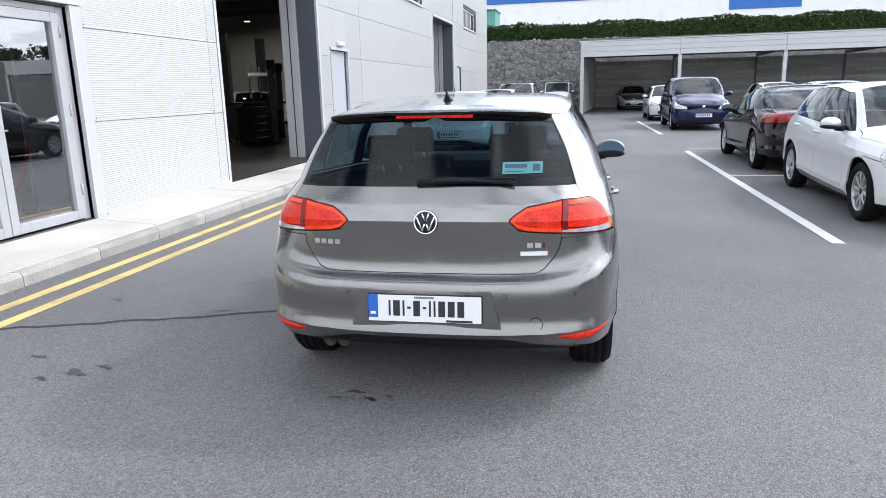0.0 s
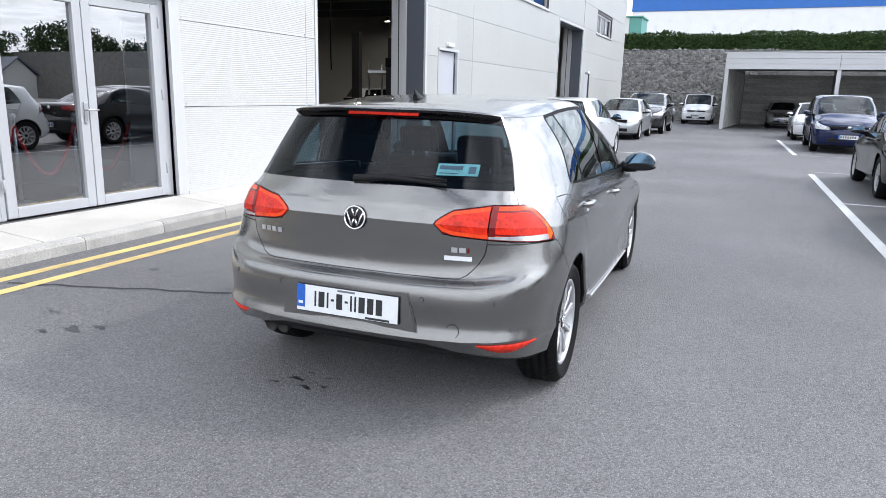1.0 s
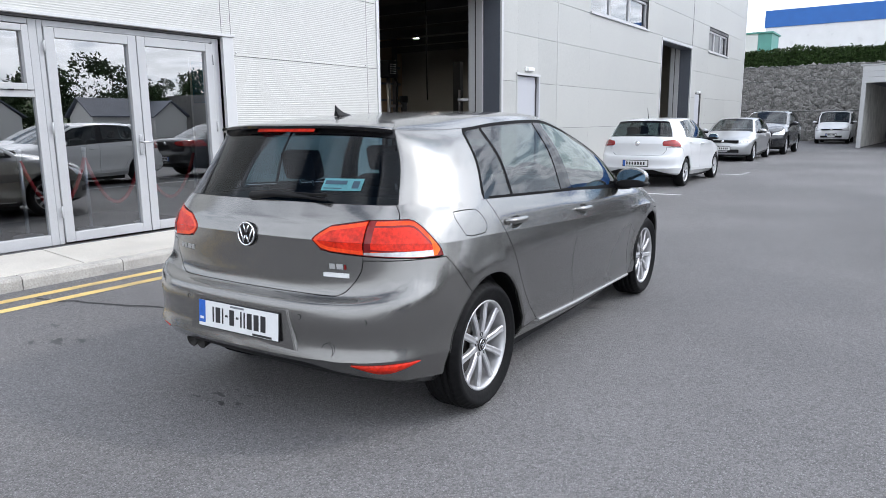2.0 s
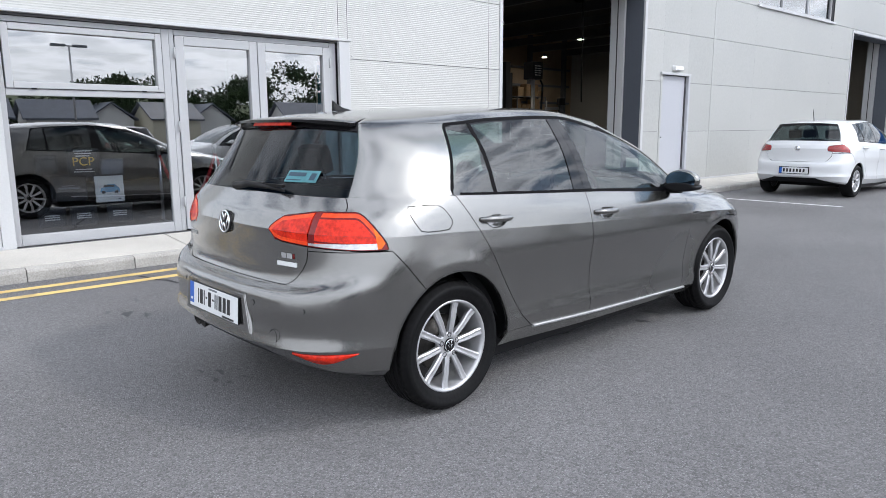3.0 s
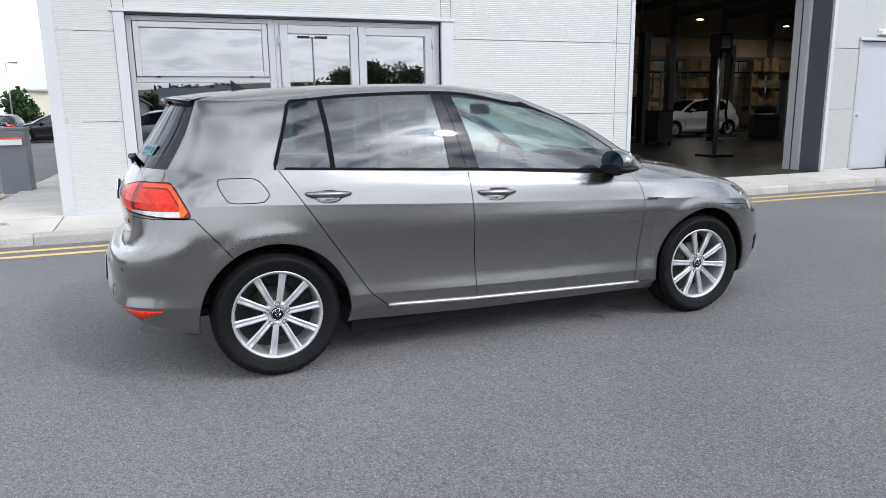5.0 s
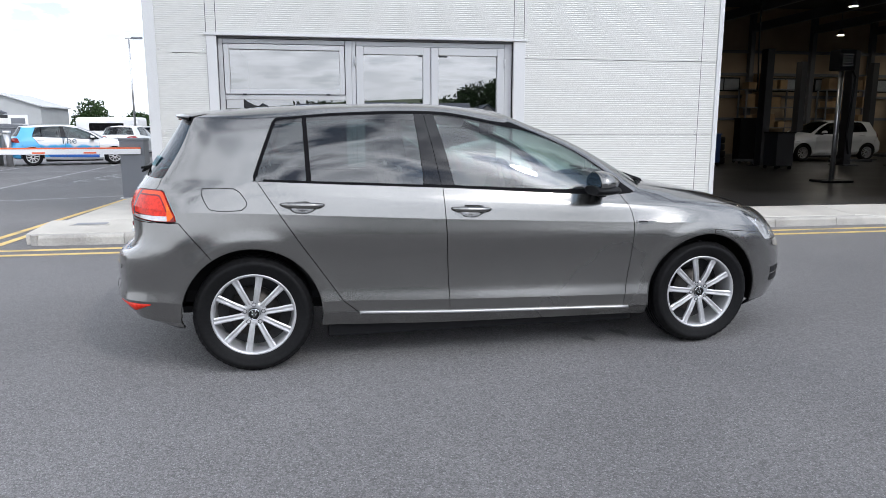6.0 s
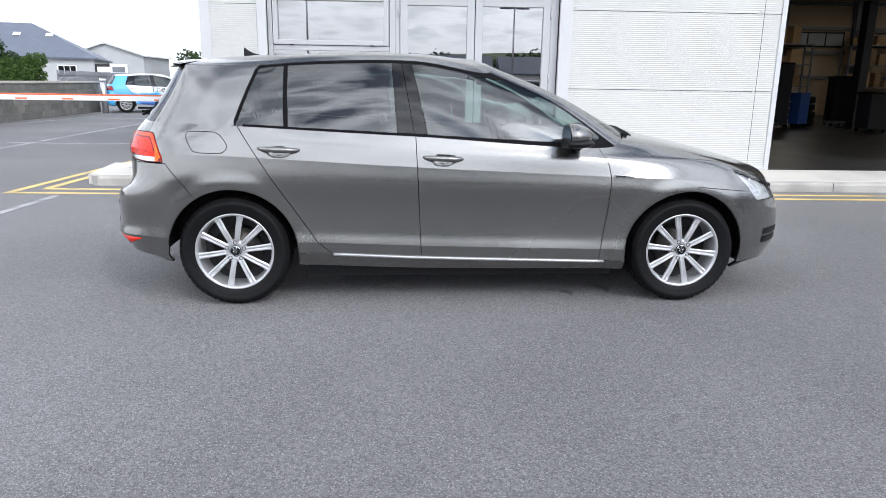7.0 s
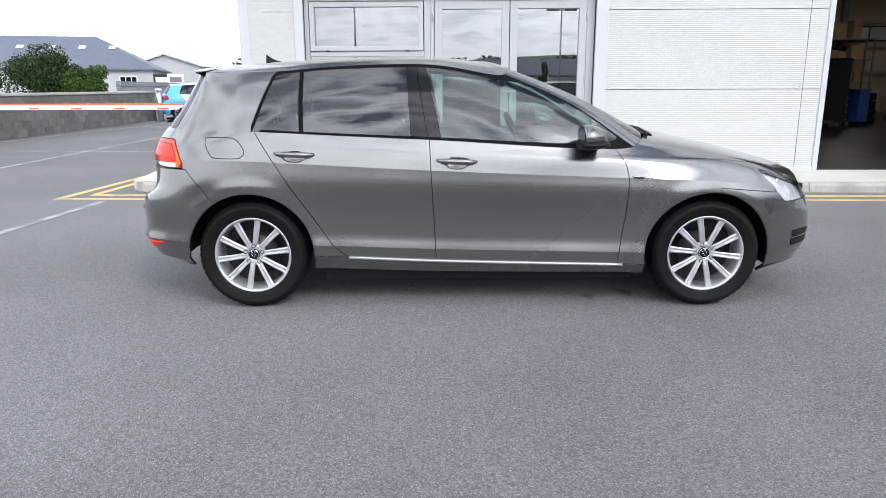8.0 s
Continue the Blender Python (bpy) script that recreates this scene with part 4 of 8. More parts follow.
def sedan_levels():
    """The same car with a boot: the rear screen ends on a deck."""
    L = hatch_levels()
    for k in ("foot", "sill", "kick", "low", "wide", "shelf", "ledge", "crease"):
        L[k][:4, 0] -= np.array([0.30, 0.30, 0.28, 0.24])
        L[k][4, 0] -= 0.06
    L["shoulder"][:5] = [(-0.99, 0, 0.955), (-0.97, 0.33, 0.953), (-0.88, 0.60, 0.948), (-0.72, 0.745, 0.942), (-0.38, 0.83, 0.935)]
    L["bonnet"][:5] = [(-0.93, 0, 1.0), (-0.91, 0.31, 0.998), (-0.82, 0.56, 0.992), (-0.62, 0.70, 0.985), (-0.30, 0.80, 0.975)]
    L["belt"][:5] = [(-0.42, 0, 1.05), (-0.41, 0.30, 1.048), (-0.37, 0.54, 1.042), (-0.27, 0.655, 1.035), (-0.12, 0.775, 1.025)]
    L["glass"][:5] = [(-0.12, 0, 1.215), (-0.11, 0.28, 1.213), (-0.08, 0.50, 1.208), (-0.03, 0.60, 1.20), (0.05, 0.70, 1.19)]
    L["rail"][:5] = [(0.20, 0, 1.355), (0.20, 0.25, 1.353), (0.21, 0.42, 1.346), (0.22, 0.52, 1.336), (0.24, 0.59, 1.325)]
    L["rail"][5] = (0.32, 0.625, 1.345)
    L["eave"][:6] = [(0.27, 0, 1.378), (0.27, 0.22, 1.376), (0.28, 0.38, 1.37), (0.30, 0.46, 1.362), (0.32, 0.51, 1.362), (0.40, 0.55, 1.386)]
    L["crown"][:6] = [(0.33, 0, 1.392), (0.33, 0.13, 1.392), (0.34, 0.21, 1.392), (0.36, 0.26, 1.393), (0.40, 0.28, 1.398), (0.46, 0.29, 1.416)]
    L["spine"][:6] = [(0.33, 0, 1.392), (0.335, 0, 1.393), (0.35, 0, 1.396), (0.37, 0, 1.40), (0.42, 0, 1.408), (0.47, 0, 1.424)]
    for k in ("glass", "rail", "eave", "crown", "spine", "belt"):
        L[k][:, 2] = 1.0 + (L[k][:, 2] - 1.0) * 0.92
    return L


SHEETS = (("foot", "sill"), ("sill", "kick"), ("kick", "low", "wide", "shelf", "ledge", "crease"), ("crease", "shoulder", "bonnet", "belt"), ("belt", "glass", "rail"), ("rail", "eave", "crown", "spine"))


def loft(levels, dense=1.0, warp=None, flare=()):
    """Sheets of points and normals between the level lines. Each vertex keeps its station s and sheet height v."""
    steps = [6, 7, 8, 8, 9, 9, 12, 20, 14, 10, 8, 7, 6]
    ss = []
    for i, k in enumerate(steps):
        k = max(2, round(k * dense))
        ss += [i + j / k for j in range(k)]
    ss.append(float(STATIONS - 1))
    curves = {k: np.array([catmull(P, s) for s in ss]) for k, P in levels.items()}
    if warp:
        curves = {k: warp(c) for k, c in curves.items()}
    out = []
    for names, nv in zip(SHEETS, (2, 4, 30, 14, 14, 12)):
        nv = max(2, round(nv * dense))
        C = [curves[k] for k in names]
        m = len(C)
        G = np.zeros((len(ss), nv + 1, 3))
        for i in range(len(ss)):
            col = np.array([c[i] for c in C])
            for j in range(nv + 1):
                G[i, j] = catmull(col, (m - 1) * j / nv) if m > 2 else col[0] + (col[1] - col[0]) * j / nv
        for c, zc, rad in flare:
            d = np.hypot(G[:, :, 0] - c, G[:, :, 2] - zc) - rad
            f = np.clip((0.13 - d) / 0.085, 0, 1)
            G[:, :, 1] += np.where(G[:, :, 1] > 0.5, 0.0075 * f * f * (3 - 2 * f), 0)
        ds = np.gradient(G, axis=0)
        ds[0, :, 0] *= 0.0
        ds[-1, :, 0] *= 0.0
        ds[0, :, 2] *= 0.0
        ds[-1, :, 2] *= 0.0
        ds[0, :, 1], ds[-1, :, 1] = 1.0, -1.0
        dv = np.gradient(G, axis=1)
        N = np.cross(dv, ds)
        ln = np.linalg.norm(N, axis=2, keepdims=True)
        N = np.where(ln > 1e-9, N / np.maximum(ln, 1e-9), np.array([0, 0, 1.0]))
        mid = N[len(ss) // 2, nv // 2]
        if 2 * mid[1] + mid[2] < 0:
            N = -N
        out.append((G, N, ss))
    # evenly curved panes
    for lo, hi in ((0.0, 2.85), (4.4, 9.1), (9.1, 13.0)):
        a, b = [i for i, s in enumerate(ss) if lo <= s <= hi][0], [i for i, s in enumerate(ss) if lo <= s <= hi][-1] + 1
        M = out[4][1][a:b].copy()
        for _ in range(40):
            Q = np.pad(M, ((1, 1), (1, 1), (0, 0)), mode="edge")
            Q = Q[1:-1, 1:-1] * 2 + Q[:-2, 1:-1] + Q[2:, 1:-1] + Q[1:-1, :-2] + Q[1:-1, 2:]
            M = Q / np.maximum(np.linalg.norm(Q, axis=2, keepdims=True), 1e-9)
        out[4][1][a:b] = M
    # one flowing surface over the rear pillar and the roof edge
    pick = [i for i, s in enumerate(ss) if 2.8 <= s <= 5.4]
    a, b = pick[0], pick[-1] + 1
    M = np.concatenate([out[k][1][a:b] for k in (3, 4, 5)], axis=1)
    for _ in range(14):
        Q = M.copy()
        Q[1:-1, 1:-1] = (M[1:-1, 1:-1] * 2 + M[:-2, 1:-1] + M[2:, 1:-1] + M[1:-1, :-2] * 2 + M[1:-1, 2:] * 2) / 8
        M = Q / np.maximum(np.linalg.norm(Q, axis=2, keepdims=True), 1e-9)
    at = 0
    for k in (3, 4, 5):
        w = out[k][1].shape[1]
        out[k][1][a:b] = M[:, at:at + w]
        at += w
    return out


class Shell:
    """The half body as a mesh that can be cut along any curve and sorted into panels."""

    def __init__(self, sheets):
        bm = self.bm = bmesh.new()
        self.n = bm.verts.layers.float_vector.new("n")
        self.s = bm.verts.layers.float.new("s")
        self.v = bm.verts.layers.float.new("v")
        self.sheet = bm.faces.layers.int.new("sheet")
        for k, (G, N, ss) in enumerate(sheets):
            ni, nj = G.shape[:2]
            vs = []
            for i in range(ni):
                row = []
                for j in range(nj):
                    v = bm.verts.new(G[i, j])
                    v[self.n], v[self.s], v[self.v] = Vector(N[i, j]), ss[i], j / (nj - 1)
                    row.append(v)
                vs.append(row)
            for i in range(ni - 1):
                for j in range(nj - 1):
                    q = (vs[i][j], vs[i][j + 1], vs[i + 1][j + 1], vs[i + 1][j])
                    f = bm.faces.new(q)
                    f[self.sheet] = k
                    f.smooth = True
                    f.normal_update()
                    if f.normal.dot(q[0][self.n]) < 0:
                        f.normal_flip()

    def cut(self, f, sheets=(0, 1, 2, 3, 4, 5), near=None):
        """Cuts the faces of those sheets where f(vertex) changes sign."""
        bm = self.bm
        faces = [q for q in bm.faces if q[self.sheet] in sheets]
        val = {}
        for q in faces:
            for v in q.verts:
                if v not in val:
                    d = f(v)
                    val[v] = d if abs(d) > 1e-5 else 1e-5
        edges = {e for q in faces for e in q.edges if val[e.verts[0]] * val[e.verts[1]] < 0}
        fresh = set()
        for e in edges:
            a, b = e.verts
            fac = val[a] / (val[a] - val[b])
            fac = min(0.97, max(0.03, fac))
            _, w = bmesh.utils.edge_split(e, a, fac)
            fresh.add(w)
        todo = {q for w in fresh for q in w.link_faces if q[self.sheet] in sheets}
        for q in todo:
            mine = [w for w in q.verts if w in fresh]
            if len(mine) == 2:
                try:
                    bmesh.utils.face_split(q, mine[0], mine[1])
                except ValueError:
                    pass

    def panels(self, sort):
        """{panel: faces}, by sort(face centre, s, v, sheet)."""
        out = {}
        for q in self.bm.faces:
            c = q.calc_center_median()
            k = len(q.verts)
            key = sort(c, sum(v[self.s] for v in q.verts) / k, sum(v[self.v] for v in q.verts) / k, q[self.sheet])
            if key:
                out.setdefault(key, []).append(q)
        return out


def panel_mesh(shell, faces, name, mats, mirror, both, gap=0.002, flange=0.014, mat_of=None, shift=0.0):
    """Panel mesh with a narrow shut gap and a turned-in flange round its edge. mirror: the right-hand copy; both: the two halves in one."""
    key = lambda v: (round(v.co.x, 4), round(v.co.y, 4), round(v.co.z, 4))
    count = {}
    for q in faces:
        vs = q.verts
        for a, b in zip(vs, list(vs[1:]) + [vs[0]]):
            ka, kb = key(a), key(b)
            count[(min(ka, kb), max(ka, kb))] = count.get((min(ka, kb), max(ka, kb)), 0) + 1
    rim, inward = set(), {}
    for q in faces:
        vs = list(q.verts)
        c = q.calc_center_median()
        for a, b in zip(vs, vs[1:] + vs[:1]):
            ka, kb = key(a), key(b)
            if count[(min(ka, kb), max(ka, kb))] == 1 and not (abs(a.co.y) < 1e-5 and abs(b.co.y) < 1e-5) and ka != kb:
                rim.add((a, b))
                d = (b.co - a.co).normalized()
                w = c - a.co
                w = (w - d * w.dot(d))
                if w.length > 1e-7:
                    w.normalize()
                    for k in (ka, kb):
                        inward[k] = inward.get(k, Vector()) + w
    verts, index, polys, slots = [], {}, [], []

    def put(v, deep=0.0, tag=0):
        """The shared vertex at a shell vertex, and the normal of this corner."""
        p = v.co.copy()
        w = inward.get(key(v))
        if w is not None and w.length > 1e-6:
            w = w.normalized()
            if abs(v.co.y) < 1e-5:
                w.y = 0
            p = p + w * gap
        n = v[shell.n].normalized() if v[shell.n].length > 1e-6 else Vector((0, 0, 1))
        p = p + n * (shift - deep)
        if deep or tag:
            n = -(w if w is not None else n)
        return p, n

    def vertex(p):
        k = (round(p.x, 4), round(p.y, 4) + 0.0, round(p.z, 4))
        if k not in index:
            index[k] = len(verts)
            verts.append(p)
        return index[k]

    def add(corners, slot):
        ring = []
        for p, n in corners:
            k = vertex(p)
            if k not in [q[0] for q in ring]:
                ring.append((k, n))
        if len(ring) > 2:
            polys.append(ring)
            slots.append(slot)

    flip = lambda c: [(Vector((p.x, -p.y, p.z)), Vector((n.x, -n.y, n.z))) for p, n in c[::-1]]
    for q in faces:
        c, slot = [put(v) for v in q.verts], mat_of(q) if mat_of else 0
        if not mirror:
            add(c, slot)
        if mirror or both:
            add(flip(c), slot)
    if flange:
        for a, b in rim:
            c = [put(b, 0.0, 1), put(a, 0.0, 1), put(a, flange, 1), put(b, flange, 1)]
            if not mirror:
                add(c, 0)
            if mirror or both:
                add(flip(c), 0)
    me = bpy.data.meshes.new(name)
    me.from_pydata(verts, [], [[k for k, _ in r] for r in polys])
    for m in mats:
        me.materials.append(m)
    me.polygons.foreach_set("use_smooth", [True] * len(polys))
    me.polygons.foreach_set("material_index", slots)
    me.normals_split_custom_set([tuple(n.normalized()) if n.length > 1e-6 else (0, 0, 1) for r in polys for _, n in r])
    me.update()
    return me


def line_f(a, b):
    """Signed distance in the side view from the line a-b (positive to its left)."""
    d = Vector((b[0] - a[0], b[1] - a[1])).normalized()
    return lambda v: d.x * (v.co.z - a[1]) - d.y * (v.co.x - a[0])


def path_x(pts):
    """x - x(z) for an edge that runs from top to bottom through (x, z) pairs."""
    zs, xs = [p[1] for p in pts][::-1], [p[0] for p in pts][::-1]
    return lambda v: v.co.x - float(np.interp(v.co.z, zs, xs))


def wheel_parts(thing_, x, y, side, hub_r=0.2155, tyre_r=0.316, width=0.205, spokes=10, turn=0.0, dense=True, alloy=ALLOY):
    """A wheel under its car: tyre, alloy rim with spokes, bolts, cap and brake disc. side: +1 left, -1 right."""
    w = new("wheel")
    w.parent = thing_
    w.matrix_basis = pose(x, y, tyre_r) @ (Matrix.Identity(4) if side > 0 else pose(0, 0, 0, 0, 0, 180)) @ pose(0, 0, 0, 0, turn, 0)
    h = width / 2
    R, r = tyre_r, hub_r
    n = 150 if dense else 48
    prof = [(r - 0.012, -h + 0.03), (r, -h + 0.012), (r + 0.03, -h), (r + (R - r) * 0.6, -h - 0.004), (R - 0.018, -h + 0.010), (R - 0.006, -h + 0.022)]
    if dense:
        for g in (-0.058, -0.02, 0.02, 0.058):
            prof += [(R - 0.001, g - 0.0061), (R - 0.0085, g - 0.005), (R - 0.0085, g + 0.005), (R - 0.001, g + 0.0061)]
    else:
        prof += [(R, 0)]
    k0 = len(prof)
    prof += [(R - 0.006, h - 0.022), (R - 0.018, h - 0.010), (r + (R - r) * 0.72, h + 0.0), (r + (R - r) * 0.66, h + 0.0035), (r + (R - r) * 0.5, h + 0.004), (r + (R - r) * 0.44, h + 0.001), (r + 0.022, h - 0.002), (r + 0.004, h - 0.010), (r - 0.012, h - 0.02)]
    bm = turned(bmesh.new(), prof, n, "Y")
    bm.verts.ensure_lookup_table()
    if dense:
        for j in (4, 5, k0, k0 + 1):
            for k in range(n):
                if k % 3 == 0:
                    v = bm.verts[j * n + k]
                    q = Vector((v.co.x, 0, v.co.z)).normalized()
                    v.co -= q * 0.005
        for j in range(6, k0):
            for k in range(n):
                if (k + j * 2) % 5 == 0:
                    v = bm.verts[j * n + k]
                    v.co -= Vector((v.co.x, 0, v.co.z)).normalized() * 0.003
    tyre = part("tyre", bm, RUBBER, w, smooth=True)
    face = h - 0.022
    bm = turned(bmesh.new(), [(r - 0.006, face - 0.006), (r - 0.001, face + 0.006), (r - 0.008, face + 0.010), (r - 0.016, face + 0.004), (r - 0.022, face - 0.012), (r - 0.030, face - 0.10), (r - 0.02, -h + 0.02)], 72 if dense else 32, "Y")
    rim = part("rim", bm, alloy, w, smooth=True)
    hub = face - 0.012
    for k in range(spokes):
        bm = bmesh.new()
        a = 2 * math.pi * k / spokes + 0.08
        m = pose(0, 0, 0, 0, math.degrees(a), 0)
        sec = []
        for q, hw, d, t in ((0.030, 0.0130, hub - 0.006, 0.03), (0.07, 0.0152, hub + 0.003, 0.028), (0.13, 0.0165, hub + 0.009, 0.024), (0.18, 0.0178, hub + 0.008, 0.022), (r - 0.010, 0.0205, face + 0.002, 0.016)):
            sec.append([bm.verts.new(m @ Vector(c)) for c in ((q, d - t, -hw * 0.8), (q, d - 0.005, -hw), (q, d, -hw * 0.62), (q, d - 0.0025, 0), (q, d, hw * 0.62), (q, d - 0.005, hw), (q, d - t, hw * 0.8))])
        for p, q in zip(sec, sec[1:]):
            for j in range(6):
                bm.faces.new((p[j], p[j + 1], q[j + 1], q[j]))
        bm.faces.new(sec[0])
        bm.faces.new(sec[-1][::-1])
        part("spoke", bm, alloy, w)
    bm = turned(bmesh.new(), [(0.066, hub - 0.03), (0.066, hub - 0.008), (0.060, hub - 0.003), (0.036, hub + 0.001), (0.034, hub - 0.004), (0.0, hub - 0.004)], 40, "Y")
    part("hub", bm, alloy, w, smooth=True)
    cap = part("cap", turned(bmesh.new(), [(0.033, hub - 0.004), (0.033, hub + 0.004), (0.0305, hub + 0.006), (0.0, hub + 0.007)], 32, "Y"), GLOSS_BLACK, w, "black centre cap with silver ring", smooth=True)
    if dense:
        part("cap_ring", tube(bmesh.new(), [(0.029 * math.cos(q), hub + 0.006, 0.029 * math.sin(q)) for q in [k * math.pi / 16 for k in range(32)]], 0.0022, 6, True), CHROME, cap)
        bm = bmesh.new()
        for sx in (-1, 1):
            for z0 in (0.004, -0.014):
                tube(bm, [(sx * 0.002, hub + 0.0075, z0), (sx * 0.012, hub + 0.0075, z0 + 0.019)], 0.0018, 6)
        part("cap_mark", bm, CHROME, cap)
        for k in range(5):
            a = 2 * math.pi * (k + 0.25) / 5 + 0.08
            part("bolt", turned(bmesh.new(), [(0.0125, hub - 0.012), (0.0125, hub + 0.0005), (0.0095, hub + 0.001), (0.008, hub - 0.006), (0.0, hub - 0.006)], 12, "Y", Matrix.Translation((0.051 * math.cos(a), 0, 0.051 * math.sin(a)))), ALLOY_DARK, w, smooth=True)
    part("brake_disc", turned(bmesh.new(), [(0.0, hub - 0.05), (0.085, hub - 0.05), (0.088, hub - 0.062), (0.138, hub - 0.062), (0.138, hub - 0.084), (0.0, hub - 0.084)], 40, "Y"), DISC, w, smooth=True)
    part("wheel_back", turned(bmesh.new(), [(0.0, -h + 0.035), (r - 0.012, -h + 0.035)], 32, "Y"), ALLOY_DARK, w)
    return w


def smooth_max(k, *d):
    m = max(d)
    return m + k * math.log(sum(math.exp((q - m) / k) for q in d))


def build_car(label, at, mat, levels=None, warp=None, dense=1.0, wheels=(0.0, 2.637), wheel_r=0.316, track=0.762, hero=False, alloy=ALLOY,
              glass_mats=None, category="car", group="", name="hatchback_car", lamp_in=0.362):
    """A car: lofted half body, cut into bumper, tailgate, wings, doors, bonnet, roof, panes and lamps."""
    car = thing(name, label, category, at, group)
    Wp = warp or (lambda c: c)
    pt = lambda x, y, z: Vector(Wp(np.array([[x, y, z]], float))[0])
    rs = wheel_r / 0.316
    ra = 0.368 * rs
    sh = Shell(loft(levels or hatch_levels(), dense, warp, [(c, wheel_r, ra - 0.03) for c in wheels] if hero else ()))
    px = lambda x: pt(x, 0, 0.6).x
    pz = lambda z: pt(1.0, 0, z).z
    arch = [lambda v, c=c: (math.hypot(v.co.x - c, v.co.z - wheel_r) - ra) if v.co.y > 0.4 else 1.0 for c in wheels]
    for f in arch:
        sh.cut(f, (0, 1, 2, 3))
    wp = lambda pts: [(pt(x, 0.8, z).x, pt(x, 0.8, z).z) for x, z in pts]
    rear_edge = path_x(wp([(0.03, 1.06), (0.046, 1.025), (0.263, 0.692), (0.474, 0.379), (0.553, 0.312), (0.60, 0.2)]))
    mid_edge = path_x(wp([(1.03, 1.2), (1.032, 0.98), (1.067, 0.31), (1.07, 0.2)]))
    front_edge = path_x(wp([(2.075, 1.0), (2.084, 0.933), (2.14, 0.835), (2.156, 0.765), (2.153, 0.554), (2.128, 0.355), (2.11, 0.2)]))
    for f in (rear_edge, mid_edge, front_edge):
        sh.cut(f, (1, 2, 3))
    # lamps at the tail
    o = pt(-0.659, lamp_in, 0.899)
    zt, zl = pz(0.984), pz(0.822)
    gate_y = pt(-0.6, 0.606, 0.9).y
    a1 = pt(-0.43, 0.8, 0.975)
    a2 = pt(-0.352, 0.83, 0.818)
    outer = line_f((a2.x, a2.z), (a1.x, a1.z))

    def tail(v):
        if v.co.x > px(0.2):
            return 1.0
        y = v.co.y
        d = y - o.y
        top = min(o.z + (0.72 if lamp_in < 0.4 else 3.0) * d, o.z + 0.047 + 0.155 * d, zt - 0.02 * max(0.0, y - 0.6))
        low = max(o.z - (0.75 if lamp_in < 0.4 else 3.0) * d, o.z - 0.042 - 0.08 * d, zl)
        return smooth_max(0.005, v.co.z - top, low - v.co.z, -outer(v), (o.y + 0.008) - y)

    sh.cut(tail, (2, 3))
    sh.cut(lambda v: v.co.y - gate_y if v.co.x < px(-0.3) else 1.0, (2, 3))
    z_gate = pz(0.66)
    cy, cz = gate_y - 0.09, z_gate + 0.12

    def gate(v):
        if v.co.x > px(-0.3):
            return 1.0
        y, z = v.co.y, v.co.z
        return smooth_max(0.012, z_gate - z, y - gate_y + 0.0, (y - cy) * 0.75 - (z - cz) * 0.62 - 0.075)

    sh.cut(gate, (2,))
    b1, b2 = pt(-0.352, 0.83, 0.82), pt(-0.22, 0.87, 0.66)
    bump_line = line_f((b1.x, b1.z), (b2.x, b2.z))
    sh.cut(lambda v: bump_line(v) if v.co.x < px(0.1) and v.co.z < b1.z + 0.03 else -1.0, (1, 2))
    sh.cut(lambda v: (v.co.z - pz(0.818)) if v.co.x < px(-0.25) and v.co.y > gate_y - 0.01 else 1.0, (2,))
    # bonnet edge, front bumper and headlamps
    hood_y = lambda v: v[sh.s] - 8.55 if v.co.x > px(1.9) else -1.0
    sh.cut(lambda v: v[sh.v] - 0.42 if v[sh.s] > 8.2 else -1.0, (3,))
    sh.cut(hood_y, (3,))
    h1, h2 = pt(2.955, 0.76, 0.765), pt(3.10, 0.76, 0.608)
    head_line = line_f((h1.x, h1.z), (h2.x, h2.z))
    hz0, hz1 = pz(0.612), pz(0.795)

    def head(v):
        if v.co.x < px(2.7):
            return 1.0
        return smooth_max(0.006, -head_line(v), hz0 - v.co.z, v.co.z - hz1 + 0.32 * (v.co.x - h1.x), 0.46 - v.co.y)

    sh.cut(head, (2, 3))
    n1, n2 = pt(2.85, 0.85, 0.69), pt(3.10, 0.78, 0.665)
    nose = line_f((n1.x, n1.z), (n2.x, n2.z))
    sh.cut(lambda v: nose(v) if v.co.x > px(2.7) and v.co.z < pz(0.74) else 1.0, (2,))
    # side windows
    e1, e2 = pt(0.020, 0.83, 1.02), pt(0.138, 0.63, 1.35)
    dlo_back = line_f((e1.x, e1.z), (e2.x, e2.z))      # positive behind the edge
    on_side = lambda v: 3.0 < v[sh.s] < 8.5

    def dlo(v, inset=0.0):
        if v[sh.s] < 3.2 or v[sh.s] > 8.6:
            return 1.0
        # the panes run out into a point along the front pillar
        height = 0.36 - 0.29 * min(1.0, max(0.0, (v[sh.s] - 7.0) / 1.15)) if hero else 0.36
        return smooth_max(0.007, dlo_back(v) + inset * 0.6, (v[sh.v] - 1.0) * height + inset * 0.75, -v[sh.v] * height + inset * 0.55, (v[sh.s] - 8.2) * 0.5 + inset * 0.9) - 0.004

    rubber = 0.027 if hero else 0.015
    sh.cut(lambda v: dlo(v, 0.0), (4,))
    sh.cut(lambda v: dlo(v, rubber), (4,))
    # sloping pillar edges between the panes
    bars = [path_x(wp(q)) for q in (((0.285, 1.39), (0.300, 0.98)), ((0.308, 1.39), (0.326, 0.98)), ((0.895, 1.42), (0.930, 0.96)), ((1.005, 1.42), (1.108, 0.96)), ((0.948, 1.42), (1.030, 0.96)))]
    for f in bars:
        sh.cut(lambda v, f=f: f(v) if on_side(v) else 1.0, (4,))
